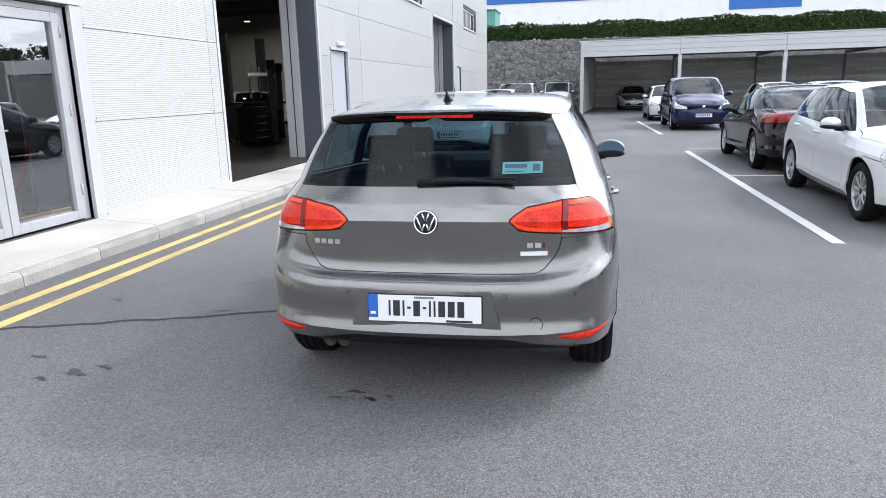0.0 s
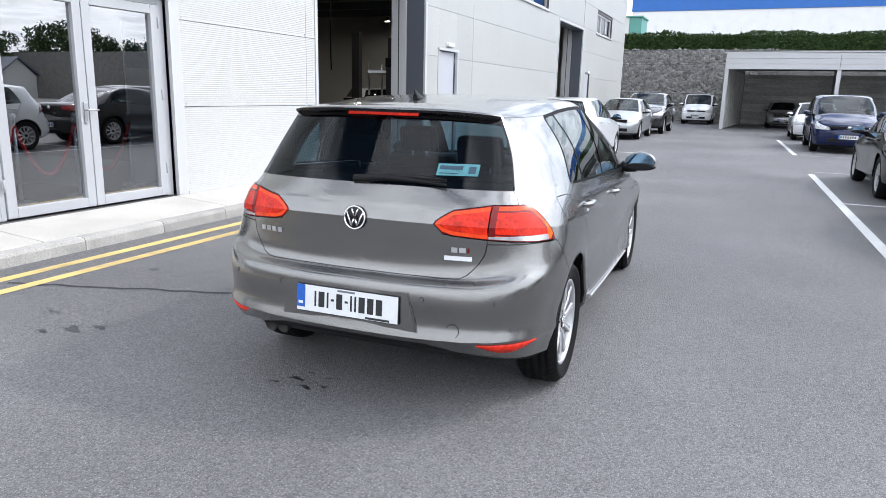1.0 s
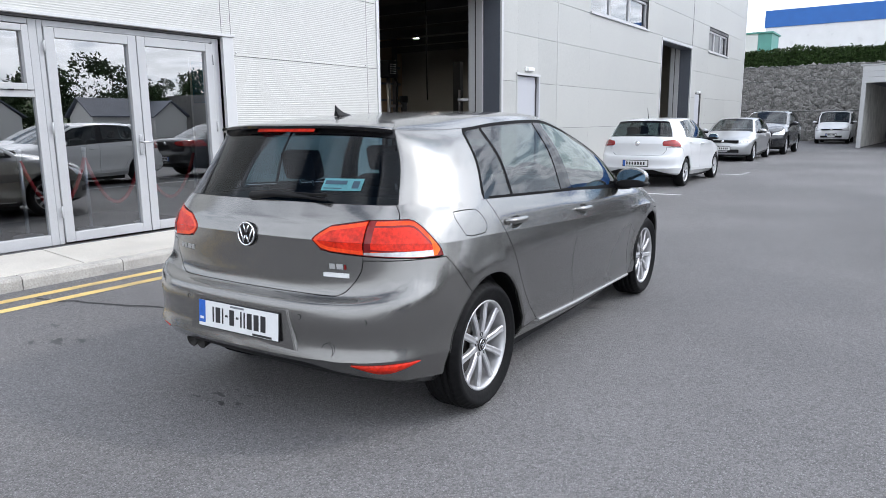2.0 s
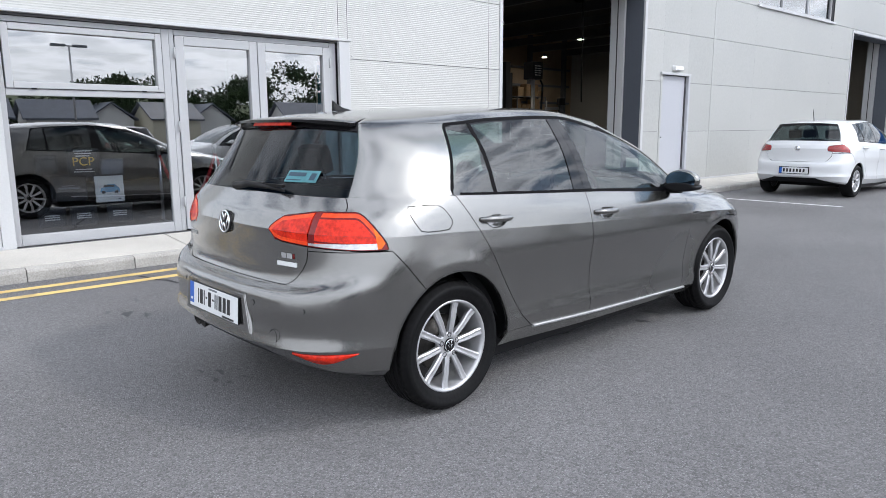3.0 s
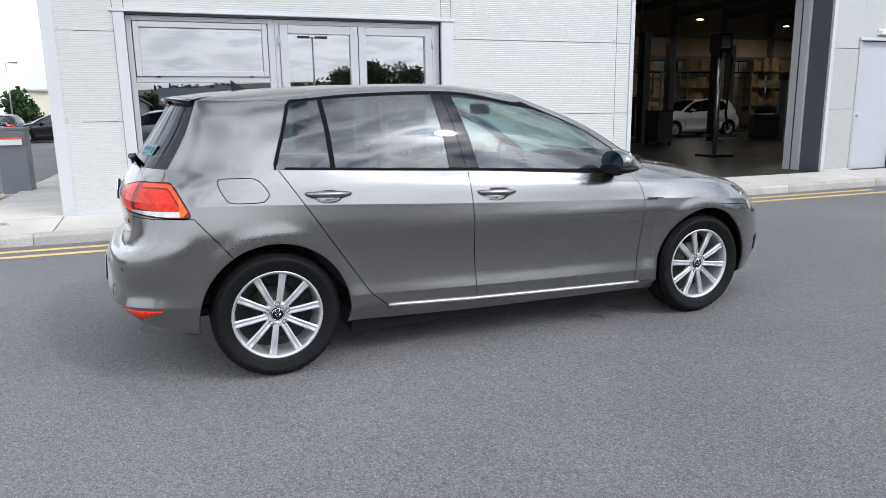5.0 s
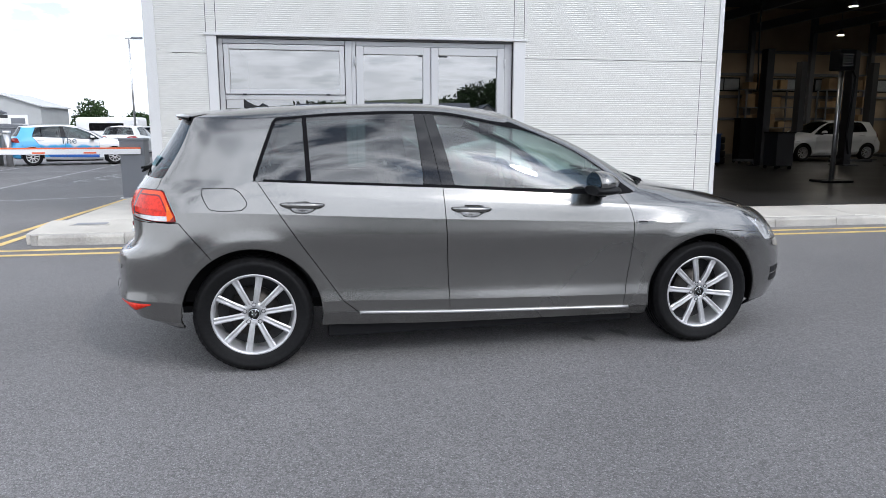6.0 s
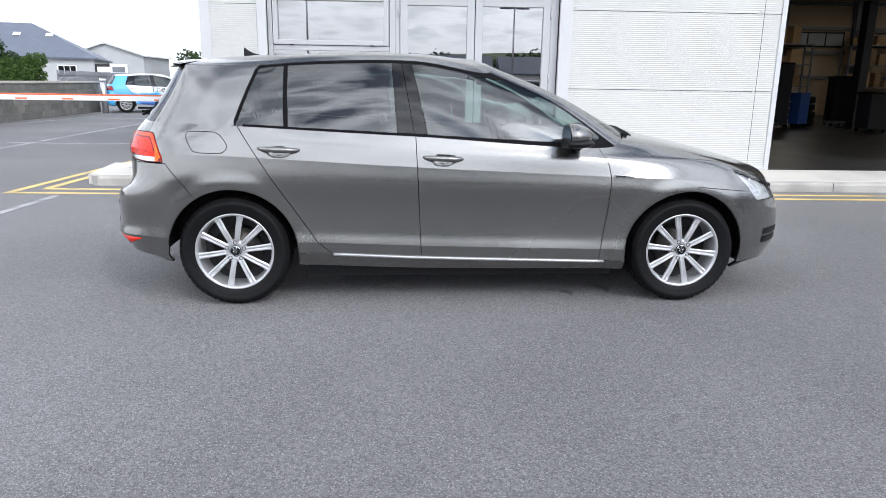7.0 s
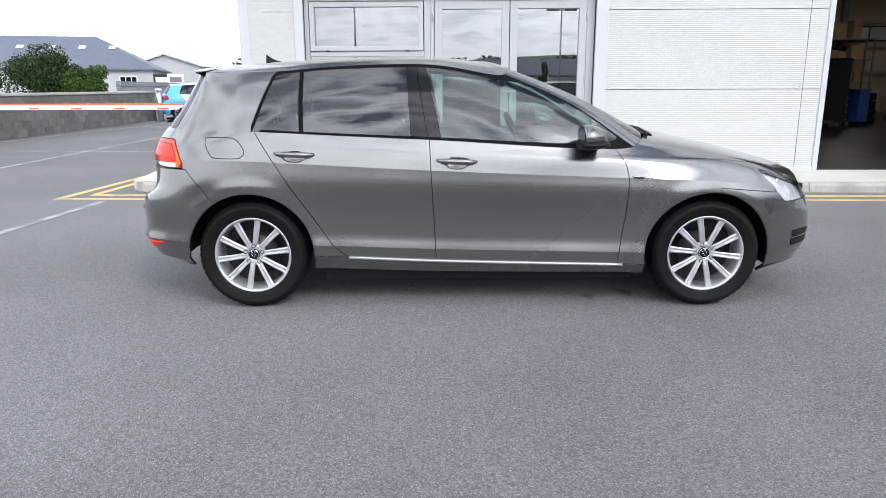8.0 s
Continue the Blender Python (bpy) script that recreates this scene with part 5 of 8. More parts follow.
    mirror_edge = path_x(wp([(1.87, 1.2), (1.95, 0.93)]))
    sh.cut(lambda v: mirror_edge(v) if on_side(v) else -1.0, (4,))
    # rear screen and windscreen
    sh.cut(lambda v: v[sh.s] - 2.82, (4,))
    sh.cut(lambda v: v[sh.v] - 0.875 if v[sh.s] < 4 else 1.0, (4,))
    sh.cut(lambda v: v[sh.s] - 9.15, (4,))
    # fuel flap
    fp = [pt(x, 0.85, z) for x, z in ((-0.245, 0.984), (-0.198, 0.880), (-0.022, 0.877), (0.002, 0.912), (-0.055, 0.992), (-0.228, 0.996))]

    def flap(v):
        if v.co.y < 0.5 or v.co.x > px(0.3):
            return 1.0
        ds = []
        for a, b in zip(fp, fp[1:] + fp[:1]):
            d = Vector((b.x - a.x, b.z - a.z)).normalized()
            ds.append(-(d.x * (v.co.z - a.z) - d.y * (v.co.x - a.x)))
        return smooth_max(0.010, *ds)

    if hero:
        sh.cut(flap, (3,))

    grips = ((0.275, 0.903), (1.187, 0.862))

    def scoop(v):
        return min(math.hypot((v.co.x - hx) / 0.070, (v.co.z - hz + 0.014) / 0.032) - 1.0 for hx, hz in grips) if v.co.y > 0.5 else 1.0

    if hero:
        sh.cut(scoop, (3,))
        sh.cut(lambda v: v.co.z - 0.853 if v.co.y > 0.5 and v.co.x < -0.3 else 1.0, (2, 3))
        sh.cut(lambda v: v.co.x + 0.41 if v.co.y > 0.5 and 0.8 < v.co.z < 1.0 and v.co.x < -0.3 else 1.0, (2, 3))
        sh.cut(lambda v: v.co.y - gate_y - 0.028 if v.co.x < -0.3 and 0.8 < v.co.z < 1.0 else 1.0, (2, 3))
        for deep in (0.006, 0.022, 0.030):
            sh.cut(lambda v: tail(v) + deep, (2, 3))

    skirt = lambda v: v.co.z - pz(0.366 - 0.27 * max(0.0, v.co.y - 0.36)) if v.co.x < px(-0.3) else 1.0
    sh.cut(skirt, (0, 1))

    def skin(x, z):
        near = sorted((v for v in sh.bm.verts if v.co.y > 0.6), key=lambda v: (v.co.x - x) ** 2 + (v.co.z - z) ** 2)[:4]
        ws = [1 / (1e-6 + (v.co.x - x) ** 2 + (v.co.z - z) ** 2) for v in near]
        return sum(w * v.co.y for w, v in zip(ws, near)) / sum(ws)

    def sort(c, s, v, k):
        class V(dict):
            pass
        q = V()
        q.co = c
        q[sh.s], q[sh.v] = s, v
        for w in wheels:
            if k <= 3 and c.y > 0.4 and math.hypot(c.x - w, c.z - wheel_r) < ra:
                return None
        if hero and k == 3 and scoop(q) < 0:
            return None
        if k == 5:
            return "roof"
        if k == 4:
            if s < 2.82:
                if v > 0.875:
                    return "spoiler_underside"
                return "rear_screen"
            if s > 9.15:
                return "windscreen"
            if dlo(q, 0.0) > 0:
                return "rear_wing" if s < 6 else "front_pillar"
            if dlo(q, rubber) > 0:
                return "window_surround"
            if bars[0](q) < 0:
                return "quarter_pane"
            if bars[1](q) < 0:
                return "window_surround"
            if bars[2](q) < 0:
                return "rear_pane"
            if bars[3](q) < 0:
                return "door_pillar_rear" if bars[4](q) < 0 else "door_pillar_front"
            return "front_pane" if mirror_edge(q) < 0 else "corner_pane"
        if k in (2, 3) and tail(q) < 0:
            return "tail_lamp_inner" if c.y < gate_y else "tail_lamp_outer"
        if k in (2, 3) and c.x > px(2.7) and head(q) < 0:
            return "headlamp"
        if k == 0:
            return ("rear_valance" if skirt(q) < 0 else "rear_bumper") if c.x < px(-0.28) else "front_valance" if c.x > px(2.9) else "sill"
        if c.x < px(-0.3) and k == 3:
            return "tailgate" if (c.y < gate_y or s < 2.72) else "rear_wing"
        if c.x < px(0.1) and k in (1, 2):
            if k == 2 and gate(q) < 0:
                return "tailgate"
            if k == 1 and c.x < px(-0.2):
                return "rear_valance" if skirt(q) < 0 else "rear_bumper"
            if c.z < pz(0.818) and bump_line(q) < 0 and c.x < px(-0.05):
                return "rear_bumper"
            if c.x < px(-0.36) and c.z < pz(0.818):
                return "rear_bumper"
            return "rear_wing"
        if k == 3 and s > 8.55 and v > 0.42:
            return "bonnet"
        if c.x > px(2.7) and k in (1, 2) and nose(q) < 0:
            return "front_bumper"
        if c.x > px(3.02) and k in (1, 2, 3):
            return "front_bumper"
        if hero and k == 3 and flap(q) < 0:
            return "fuel_flap"
        if rear_edge(q) < 0:
            return "rear_wing"
        if mid_edge(q) < 0:
            return "rear_door"
        if front_edge(q) < 0 and c.x < px(2.4):
            return "front_door"
        return "front_wing"

    panels = sh.panels(sort)
    g_front, g_rear, g_back = glass_mats or (CAR_GLASS, CAR_GLASS_DARK, CAR_GLASS_REAR)
    kinds = {"roof": mat, "spoiler_underside": GLOSS_BLACK, "rear_screen": g_back, "windscreen": g_front, "rear_pillar": mat, "front_pillar": mat,
             "window_surround": WINDOW_RUBBER, "quarter_pane": g_rear, "rear_pane": g_rear, "front_pane": g_front, "corner_pane": g_front, "door_pillar_rear": GLOSS_BLACK, "door_pillar_front": GLOSS_BLACK,
             "tail_lamp_inner": LAMP_RED if hero else LAMP_FAR, "tail_lamp_outer": LAMP_RED if hero else LAMP_FAR, "headlamp": HEAD_GLASS if hero else HEAD_LENS, "rear_valance": BLACK, "front_valance": BLACK, "sill": mat, "tailgate": mat, "rear_wing": mat,
             "rear_bumper": mat, "bonnet": mat, "front_bumper": mat, "fuel_flap": mat, "rear_door": mat, "front_door": mat, "front_wing": mat}
    joined = {"roof", "spoiler_underside", "rear_screen", "windscreen", "rear_valance", "front_valance", "tailgate", "rear_bumper", "bonnet", "front_bumper"}
    made = {}
    for key, faces in panels.items():
        m = kinds[key]
        panes = key.endswith("pane") or key.endswith("screen")
        tight = key in ("spoiler_underside", "window_surround", "rear_pillar", "front_pillar", "roof", "sill", "rear_valance", "front_valance", "door_pillar_rear", "door_pillar_front") or panes
        gap = 0.0 if tight else (0.0021 if hero else 0.004)
        if key in ("tail_lamp_inner", "tail_lamp_outer", "headlamp"):
            gap = 0.003 if hero else 0.002
        if key in ("door_pillar_rear", "door_pillar_front"):
            gap = 0.0015
        fl = 0.0 if panes or key in ("window_surround", "sill") else 0.014
        shift = 0.0015 if key in ("door_pillar_rear", "door_pillar_front") else -0.0015 if panes else 0.002 if key.startswith("tail_lamp") else 0.0
        mof, mm = None, [m]
        if key.startswith("tail_lamp") and hero:
            mm = [LAMP_RED, LAMP_CLEAR, LAMP_DARK, LAMP_RED_BRIGHT, LAMP_AMBER]

            def mof(q):
                """Dark rim, bright light guides, deep red core; a clear strip below and an amber end on the wing."""
                c = q.calc_center_median()
                k = len(q.verts)
                d = -sum(tail(v) for v in q.verts) / k
                if d < 0.006:
                    return 2
                if c.y > gate_y and c.z < 0.853 and c.x < -0.41:
                    return 1
                if c.x > -0.41:
                    return 4
                if gate_y < c.y < gate_y + 0.028:
                    return 2
                return 3 if d < 0.022 else 2 if d < 0.030 and c.y > gate_y else 0
        sides = ((False, True),) if key in joined else ((False, False), (True, False))
        for mir, both in sides:
            nm = key
            for a, b in (("tail_lamp_inner", "tail_lamp"), ("tail_lamp_outer", "tail_lamp"), ("door_pillar_rear", "door_pillar"), ("door_pillar_front", "door_pillar"), ("corner_pane", "quarter_pane")):
                nm = b if nm == a else nm
            me = panel_mesh(sh, faces, nm, mm, mir, both, gap, fl, mof, shift)
            ob = new(nm, me)
            ob.parent = car
            if panes:
                ob.visible_shadow = False
            made[(key, mir)] = ob
    if hero:
        for mir in (False, True):
            me = panel_mesh(sh, panels["headlamp"], "lamp_housing", [HEAD_LENS], mir, False, 0.004, 0.0, None, -0.022)
            lh = new("lamp_housing", me)
            lh.parent = made[("headlamp", mir)]
            for lx, ly, lz, lr in ((3.085, 0.70, 0.70, 0.045), (3.175, 0.60, 0.685, 0.05)):
                m_ = Matrix.Translation((lx, -ly if mir else ly, lz)) @ pose(0, 0, 0, 0, 0, -40 if mir else 40)
                part("reflector_bowl", turned(bmesh.new(), [(lr, 0.0), (lr * 0.98, 0.006), (lr * 0.86, 0.004), (lr * 0.6, -0.02), (lr * 0.3, -0.03), (0.0, -0.012)], 28, "X", m_), CHROME, made[("headlamp", mir)], smooth=True)
    # flared arch lips, liners and wheels
    for w in wheels:
        edge = {}
        for q in sh.bm.verts:
            if q.co.y > 0.4 and abs(math.hypot(q.co.x - w, q.co.z - wheel_r) - ra) < 0.0025 and q.co.z > 0.2:
                a = round(math.atan2(q.co.z - wheel_r, q.co.x - w), 3)
                a = a if a > -1.57 else round(a + 2 * math.pi, 3)
                if a not in edge or q.co.y > edge[a].y:
                    edge[a] = q.co.copy()
        ends = (0.235, 0.30) if w < 1 else (0.235, 0.215)
        ang = [a for a in sorted(edge) if wheel_r + ra * math.sin(a) > ends[math.cos(a) < 0]]
        rim_y = {a: sum(edge[b].y for b in ang if abs(a - b) < 0.04) / sum(1 for b in ang if abs(a - b) < 0.04) for a in ang}
        for side in (1, -1):
            bm = bmesh.new()
            rows = []
            for a in ang:
                c, s, yy = math.cos(a), math.sin(a), rim_y[a]
                row = []
                for rad, dy in ((ra + 0.004, 0.0015), (ra - 0.001, 0.001), (ra - 0.005, -0.003), (ra - 0.006, -0.010), (ra - 0.004, -0.022), (ra - 0.002, -0.026), (ra + 0.02, -0.06), (ra + 0.03, -0.20), (ra + 0.03, -0.36)):
                    row.append(bm.verts.new((w + rad * c, side * (yy + dy), wheel_r + rad * s)))
                rows.append(row)
            for p, q in zip(rows, rows[1:]):
                for j in range(8):
                    f = bm.faces.new((p[j], p[j + 1], q[j + 1], q[j]))
                    f.smooth = True
                    f.material_index = 0 if j < 4 else 1
            hub_ = bm.verts.new((w, side * 0.50, wheel_r))
            for p, q in zip(rows, rows[1:]):
                bm.faces.new((p[-1], hub_, q[-1])).material_index = 1
            part("arch_lip", bm, [mat, BLACK], car)
        for side in (1, -1):
            wheel_parts(car, w, side * track, side, tyre_r=wheel_r, hub_r=wheel_r * (0.715 if hero else 0.682), dense=hero, alloy=alloy, turn=24.6 if w > 1 else 3.4, spokes=10 if hero else 10)
    # floor pan, cabin tub, seats
    x0, x1 = px(-0.56), px(3.15)
    r0, r1 = wheels[0] + ra + 0.03, wheels[1] - ra - 0.03
    bm = bmesh.new()
    box(bm, r0, r1, -0.73, 0.73, pz(0.14), pz(0.25))
    box(bm, px(-0.42), r0 - 0.002, -0.47, 0.47, pz(0.25), pz(0.29))
    box(bm, r1 + 0.002, x1, -0.47, 0.47, pz(0.20), pz(0.26))
    part("floor_pan", bm, BLACK, car)
    for s in (-1, 1):
        bm = bmesh.new()
        vs = [bm.verts.new(pt(x, s * y, z)) for x, y, z in ((0.45, 0.80, 0.30), (2.1, 0.80, 0.28), (2.1, 0.80, 0.915), (1.05, 0.80, 0.965), (0.06, 0.79, 1.012), (-0.3, 0.70, 1.02), (-0.3, 0.70, 0.72), (0.1, 0.70, 0.72))]
        bm.faces.new(vs)
        part("door_lining", bm, TRIM_IN, car)
    bm = bmesh.new()
    for pts in (((-0.52, 0.60, 1.02), (-0.52, -0.60, 1.02), (0.12, -0.78, 1.0), (0.12, 0.78, 1.0)), ((-0.5, 0.6, 0.6), (-0.5, -0.6, 0.6), (-0.53, -0.6, 1.02), (-0.53, 0.6, 1.02))):
        bm.faces.new([bm.verts.new(pt(*p)) for p in pts])
    part("parcel_shelf", bm, TRIM_IN, car)
    bm = bmesh.new()
    d0 = pt(1.72, 0.78, 0.94)
    pr = [pt(x, 0, z) for x, z in ((2.38, 0.95), (2.12, 0.965), (1.85, 0.975), (1.72, 0.93), (1.70, 0.80), (1.78, 0.60), (2.2, 0.55))]
    rows = [[bm.verts.new((p.x, s * d0.y * w, p.z)) for p, w in zip(pr, (0.5, 0.78, 0.95, 0.97, 1, 1, 1))] for s in (-1, 1)]
    for j in range(len(pr) - 1):
        bm.faces.new((rows[0][j], rows[1][j], rows[1][j + 1], rows[0][j + 1]))
    bm.faces.new(rows[0][::-1])
    bm.faces.new(rows[1])
    part("dashboard", bm, TRIM_IN, car)
    hl = [f for f in panels["roof"]]
    if hero:
        me = panel_mesh(sh, hl, "headliner", [HEADLINER], False, True, 0.01, 0.0, None, -0.035)
        ob = new("headliner", me)
        ob.parent = car

    def seat(x, y, back=True, width=0.25):
        bm = bmesh.new()
        base, rec = pt(x, y, 0.45), 14
        box(bm, base.x - 0.25, base.x + 0.27, y - width, y + width, base.z - 0.12, base.z + 0.10, 0.05)
        top = pt(x, y, 1.03).z
        m = Matrix.Translation((base.x - 0.22, y, base.z + 0.05)) @ Matrix.Rotation(radians(-rec), 4, "Y")
        box(bm, -0.06, 0.07, -width, width, 0, top - base.z - 0.02, 0.045, m)
        st = part("seat", bm, SEAT, car)
        hh = top - base.z
        for q in ((0.0,) if width < 0.3 else (-0.34, 0.34)):
            bm = bmesh.new()
            box(bm, -0.045, 0.045, q - 0.125, q + 0.125, hh + 0.015, hh + 0.185, 0.04, m)
            hr = part("headrest", bm, SEAT, st)
            for e in (-0.05, 0.05):
                if hero:
                    part("headrest_post", tube(bmesh.new(), [m @ Vector((0, q + e, hh - 0.05)), m @ Vector((0, q + e, hh + 0.04))], 0.006, 6), STEEL, hr)

    seat(1.22, 0.37)
    seat(1.22, -0.37)
    seat(0.42, 0.0, width=0.62)
    c = pt(1.58, -0.37, 0.93)
    ring = [c + Matrix.Rotation(radians(-24), 3, "Y") @ Vector((0, 0.185 * math.cos(k * math.pi / 14), 0.185 * math.sin(k * math.pi / 14))) for k in range(28)]
    bm = tube(bmesh.new(), ring, 0.016, 8, True)
    part("steering_wheel", bm, BLACK, car)
    bm = bmesh.new()
    box(bm, c.x + 0.0, c.x + 0.05, c.y - 0.07, c.y + 0.07, c.z - 0.06, c.z + 0.06, 0.015)
    tube(bm, [c + Vector((0.03, 0, 0)), c + Vector((0.25, 0, -0.06))], 0.03, 8)
    box(bm, c.x + 0.01, c.x + 0.03, c.y - 0.17, c.y + 0.17, c.z - 0.02, c.z + 0.015)
    part("steering_boss", bm, BLACK, car)
    # mirrors and handles
    for side in (1, -1):
        mc = pt(1.915, side * 0.962, 1.000)
        bm = bmesh.new()
        bmesh.ops.create_uvsphere(bm, u_segments=24, v_segments=14, radius=1.0)
        for q in bm.verts:
            x, y, z = q.co
            f = max(-0.35, x)
            q.co = mc + Vector((f * 0.108 - 0.012, y * 0.112 * (1 - 0.3 * max(0, x)), z * (0.068 if z > 0 else 0.064) * (1 - 0.22 * max(0, x))))
        for f in bm.faces:
            f.smooth = True
        mr = part("door_mirror", bm, mat, car)
        bm = bmesh.new()
        bmesh.ops.create_circle(bm, cap_ends=True, segments=28, radius=1.0)
        for q in bm.verts:
            q.co = mc + Vector((-0.0535, q.co.x * 0.099, q.co.y * 0.058))
        part("mirror_glass", bm, MIRROR_BLUE, mr)
        bm = bmesh.new()
        bmesh.ops.create_uvsphere(bm, u_segments=24, v_segments=10, radius=1.0)
        for q in bm.verts:
            x, y, z = q.co
            q.co = mc + Vector((max(-0.42, x) * 0.119 - 0.012, y * 0.1145, -0.040 + z * 0.030))
        for f in bm.faces:
            f.smooth = True
        part("mirror_base", bm, BLACK, mr)
        e = pt(1.96, side * 0.815, 0.955)
        part("mirror_arm", tube(bmesh.new(), [mc + Vector((0.02, -side * 0.03, -0.055)), mc + Vector((0.04, -side * 0.10, -0.062)), e], [0.03, 0.032, 0.04], 10), BLACK, mr)
        for hx, hz in grips:
            hp = pt(hx, 0.884 if hx > 1 else 0.872, hz)
            yb = skin(hx, hz) if hero else hp.y
            out_ = [(hp.x + f * 0.112, side * (yb - 0.006 + 0.036 * (1 - abs(f) ** 3.5)), hp.z - 0.0043 * f) for f in [q / 9 for q in range(-9, 10)]]
            bm = tube(bmesh.new(), out_, [0.0165 - 0.008 * abs(q / 9) ** 4 for q in range(-9, 10)], 10)
            hd = part("door_handle", bm, mat, car, smooth=True)
            if hero:
                bm = bmesh.new()
                rows = []
                for rad, dp in ((1.4, -0.0015), (1.0, -0.003), (0.85, -0.009), (0.6, -0.016), (0.25, -0.020)):
                    rows.append([bm.verts.new((hx + 0.070 * rad * math.cos(a), side * (skin(hx + 0.070 * max(1, rad) * math.cos(a), hz - 0.014 + 0.032 * max(1, rad) * math.sin(a)) + dp - 0.001), hz - 0.014 + 0.032 * rad * math.sin(a))) for a in [q * math.pi / 12 for q in range(24)]])
                for a, b in zip(rows, rows[1:]):
                    for q in range(24):
                        bm.faces.new((a[q], a[(q + 1) % 24], b[(q + 1) % 24], b[q]))
                bm.faces.new(rows[-1])
                part("handle_recess", bm, mat, hd, smooth=True)
                bm = tube(bmesh.new(), [(x, y + side * 0.0105, z + 0.001) for x, y, z in out_[2:-2]], 0.004, 6)
                part("chrome_strip", bm, ALLOY, hd, "thin chrome strip")
    return car, sh, pt

# ---- the grey hatchback ----
EXHAUST = material("dark_exhaust_steel", (0.03, 0.028, 0.026), 0.55, metal=0.5, vary=0.2, large=20)
SILL_METAL = material("brushed_sill_metal", (0.42, 0.42, 0.42), 0.45, metal=0.85, vary=0.06, bump=0.01)
CAR = pose(-0.695, 3.73, 0, 0, 0, 90 + 1.91)
hero, hero_shell, hp_ = build_car("metallic grey five door hatchback standing on the asphalt", CAR, PAINT_GREY, hero=True)


def car_level(key, s):
    return Vector(catmull(hatch_levels()[key], s))


def on_rear(y, z, out=0.0):
    """A point of the tail's outer skin at half width y and height z, and the slope there."""
    best = min((v for v in hero_shell.bm.verts if v.co.x < -0.3), key=lambda v: (v.co.y - abs(y)) ** 2 + (v.co.z - z) ** 2)
    return best.co.x - out


def on_side(x, z, out=0.0):
    best = min((v for v in hero_shell.bm.verts if v.co.y > 0.5), key=lambda v: (v.co.x - x) ** 2 + (v.co.z - z) ** 2)
    return best.co.y + out


def rear_bar(name, y0, y1, z0, z1, mat, parent, out=0.004, lean=0.0, label=""):
    """A small raised bar on the tail, at car-right y (negative y)."""
    bm = bmesh.new()
    pts = []
    for yy, zz in ((y0, z0), (y1, z0), (y1, z1), (y0, z1)):
        pts.append((on_rear(yy, zz), -yy, zz))
    x = min(p[0] for p in pts)
    a = [bm.verts.new((p[0] - out, p[1], p[2])) for p in pts]
    b = [bm.verts.new((p[0] + 0.01, p[1], p[2])) for p in pts]
    bm.faces.new(a)
    for k in range(4):
        bm.faces.new((a[k], b[k], b[(k + 1) % 4], a[(k + 1) % 4]))
    return part(name, bm, mat, parent, label)


# round badge
bx = on_rear(0.0, 0.90)
badge = part("badge", turned(bmesh.new(), [(0.056, 0.0), (0.055, 0.010), (0.049, 0.012), (0.0, 0.009)], 48, "X", pose(bx + 0.002, 0, 0.897, 0, 0, 180) @ pose(0, 0, 0, 0, -6, 0)), GLOSS_BLACK, hero, "round dark badge with a chrome ring", smooth=True)
rot = pose(bx + 0.002, 0, 0.897, 0, 0, 180) @ pose(0, 0, 0, 0, -6, 0)
part("badge_ring", tube(bmesh.new(), [rot @ Vector((0.011, 0.051 * math.cos(k * math.pi / 24), 0.051 * math.sin(k * math.pi / 24))) for k in range(48)], 0.0045, 8, True), CHROME, badge)
for sy in (-1, 1):
    for (ya, za), (yb, zb) in (((0.003, 0.006), (0.016, 0.041)), ((0.015, -0.037), (0.040, 0.024)), ((0.015, -0.037), (0.004, -0.006))):
        part("badge_stroke", tube(bmesh.new(), [rot @ Vector((0.012, sy * ya, za)), rot @ Vector((0.012, sy * yb, zb))], 0.0042, 6), CHROME, badge)
# plate on its raised surround
z0, z1 = 0.425, 0.60
xs_ = on_rear(0, 0.5) - 0.006
bm = bmesh.new()
front = [bm.verts.new((xs_ + (0.002 if zz < 0.5 else 0.006), yy, zz)) for yy, zz in ((-0.345, z0), (0.345, z0), (0.300, z1), (-0.300, z1))]
back = [bm.verts.new((v.co.x + 0.03, v.co.y * 1.02, v.co.z)) for v in front]
bm.faces.new(front)
for k in range(4):
    bm.faces.new((front[k], back[k], back[(k + 1) % 4], front[(k + 1) % 4]))
bmesh.ops.bevel(bm, geom=[e for e in bm.edges if e.verts[0] in front and e.verts[1] in front], offset=0.004, segments=2, affect="EDGES")
part("plate_surround", bm, PAINT_GREY, hero)
pm = pose(xs_ + 0.002, 0.0, 0.517, 0, 0, 180) @ pose(0, 0, 0, 0, -4, 0)
pl = boxed("number_plate", (0.0, 0.009, -0.264, 0.264, -0.066, 0.064), BLACK, hero, 0.004, "white number plate in a thin black surround", m=pm)
boxed("plate_face", (0.009, 0.0105, -0.260, 0.260, -0.062, 0.060), PLATE_WHITE, pl, m=pm)
boxed("plate_band", (0.0105, 0.0115, -0.260, -0.215, -0.046, 0.060), PLATE_BLUE, pl, m=pm)
yy = -0.165
for k, w_ in enumerate((0.009, 0.031, 0.009, 0.016, 0.031, 0.016, 0.009, 0.009, 0.031, 0.031, 0.031)):
    dash = k in (3, 5)
    boxed("plate_bar", (0.0105, 0.0116, yy, yy + w_, -0.002 if dash else -0.036, 0.008 if dash else 0.036), POSTER_BLACK, pl, m=pm)
    yy += w_ + 0.0125
boxed("plate_bar", (0.0105, 0.0114, -0.045, 0.045, 0.046, 0.055), GREY_METAL, pl, m=pm)
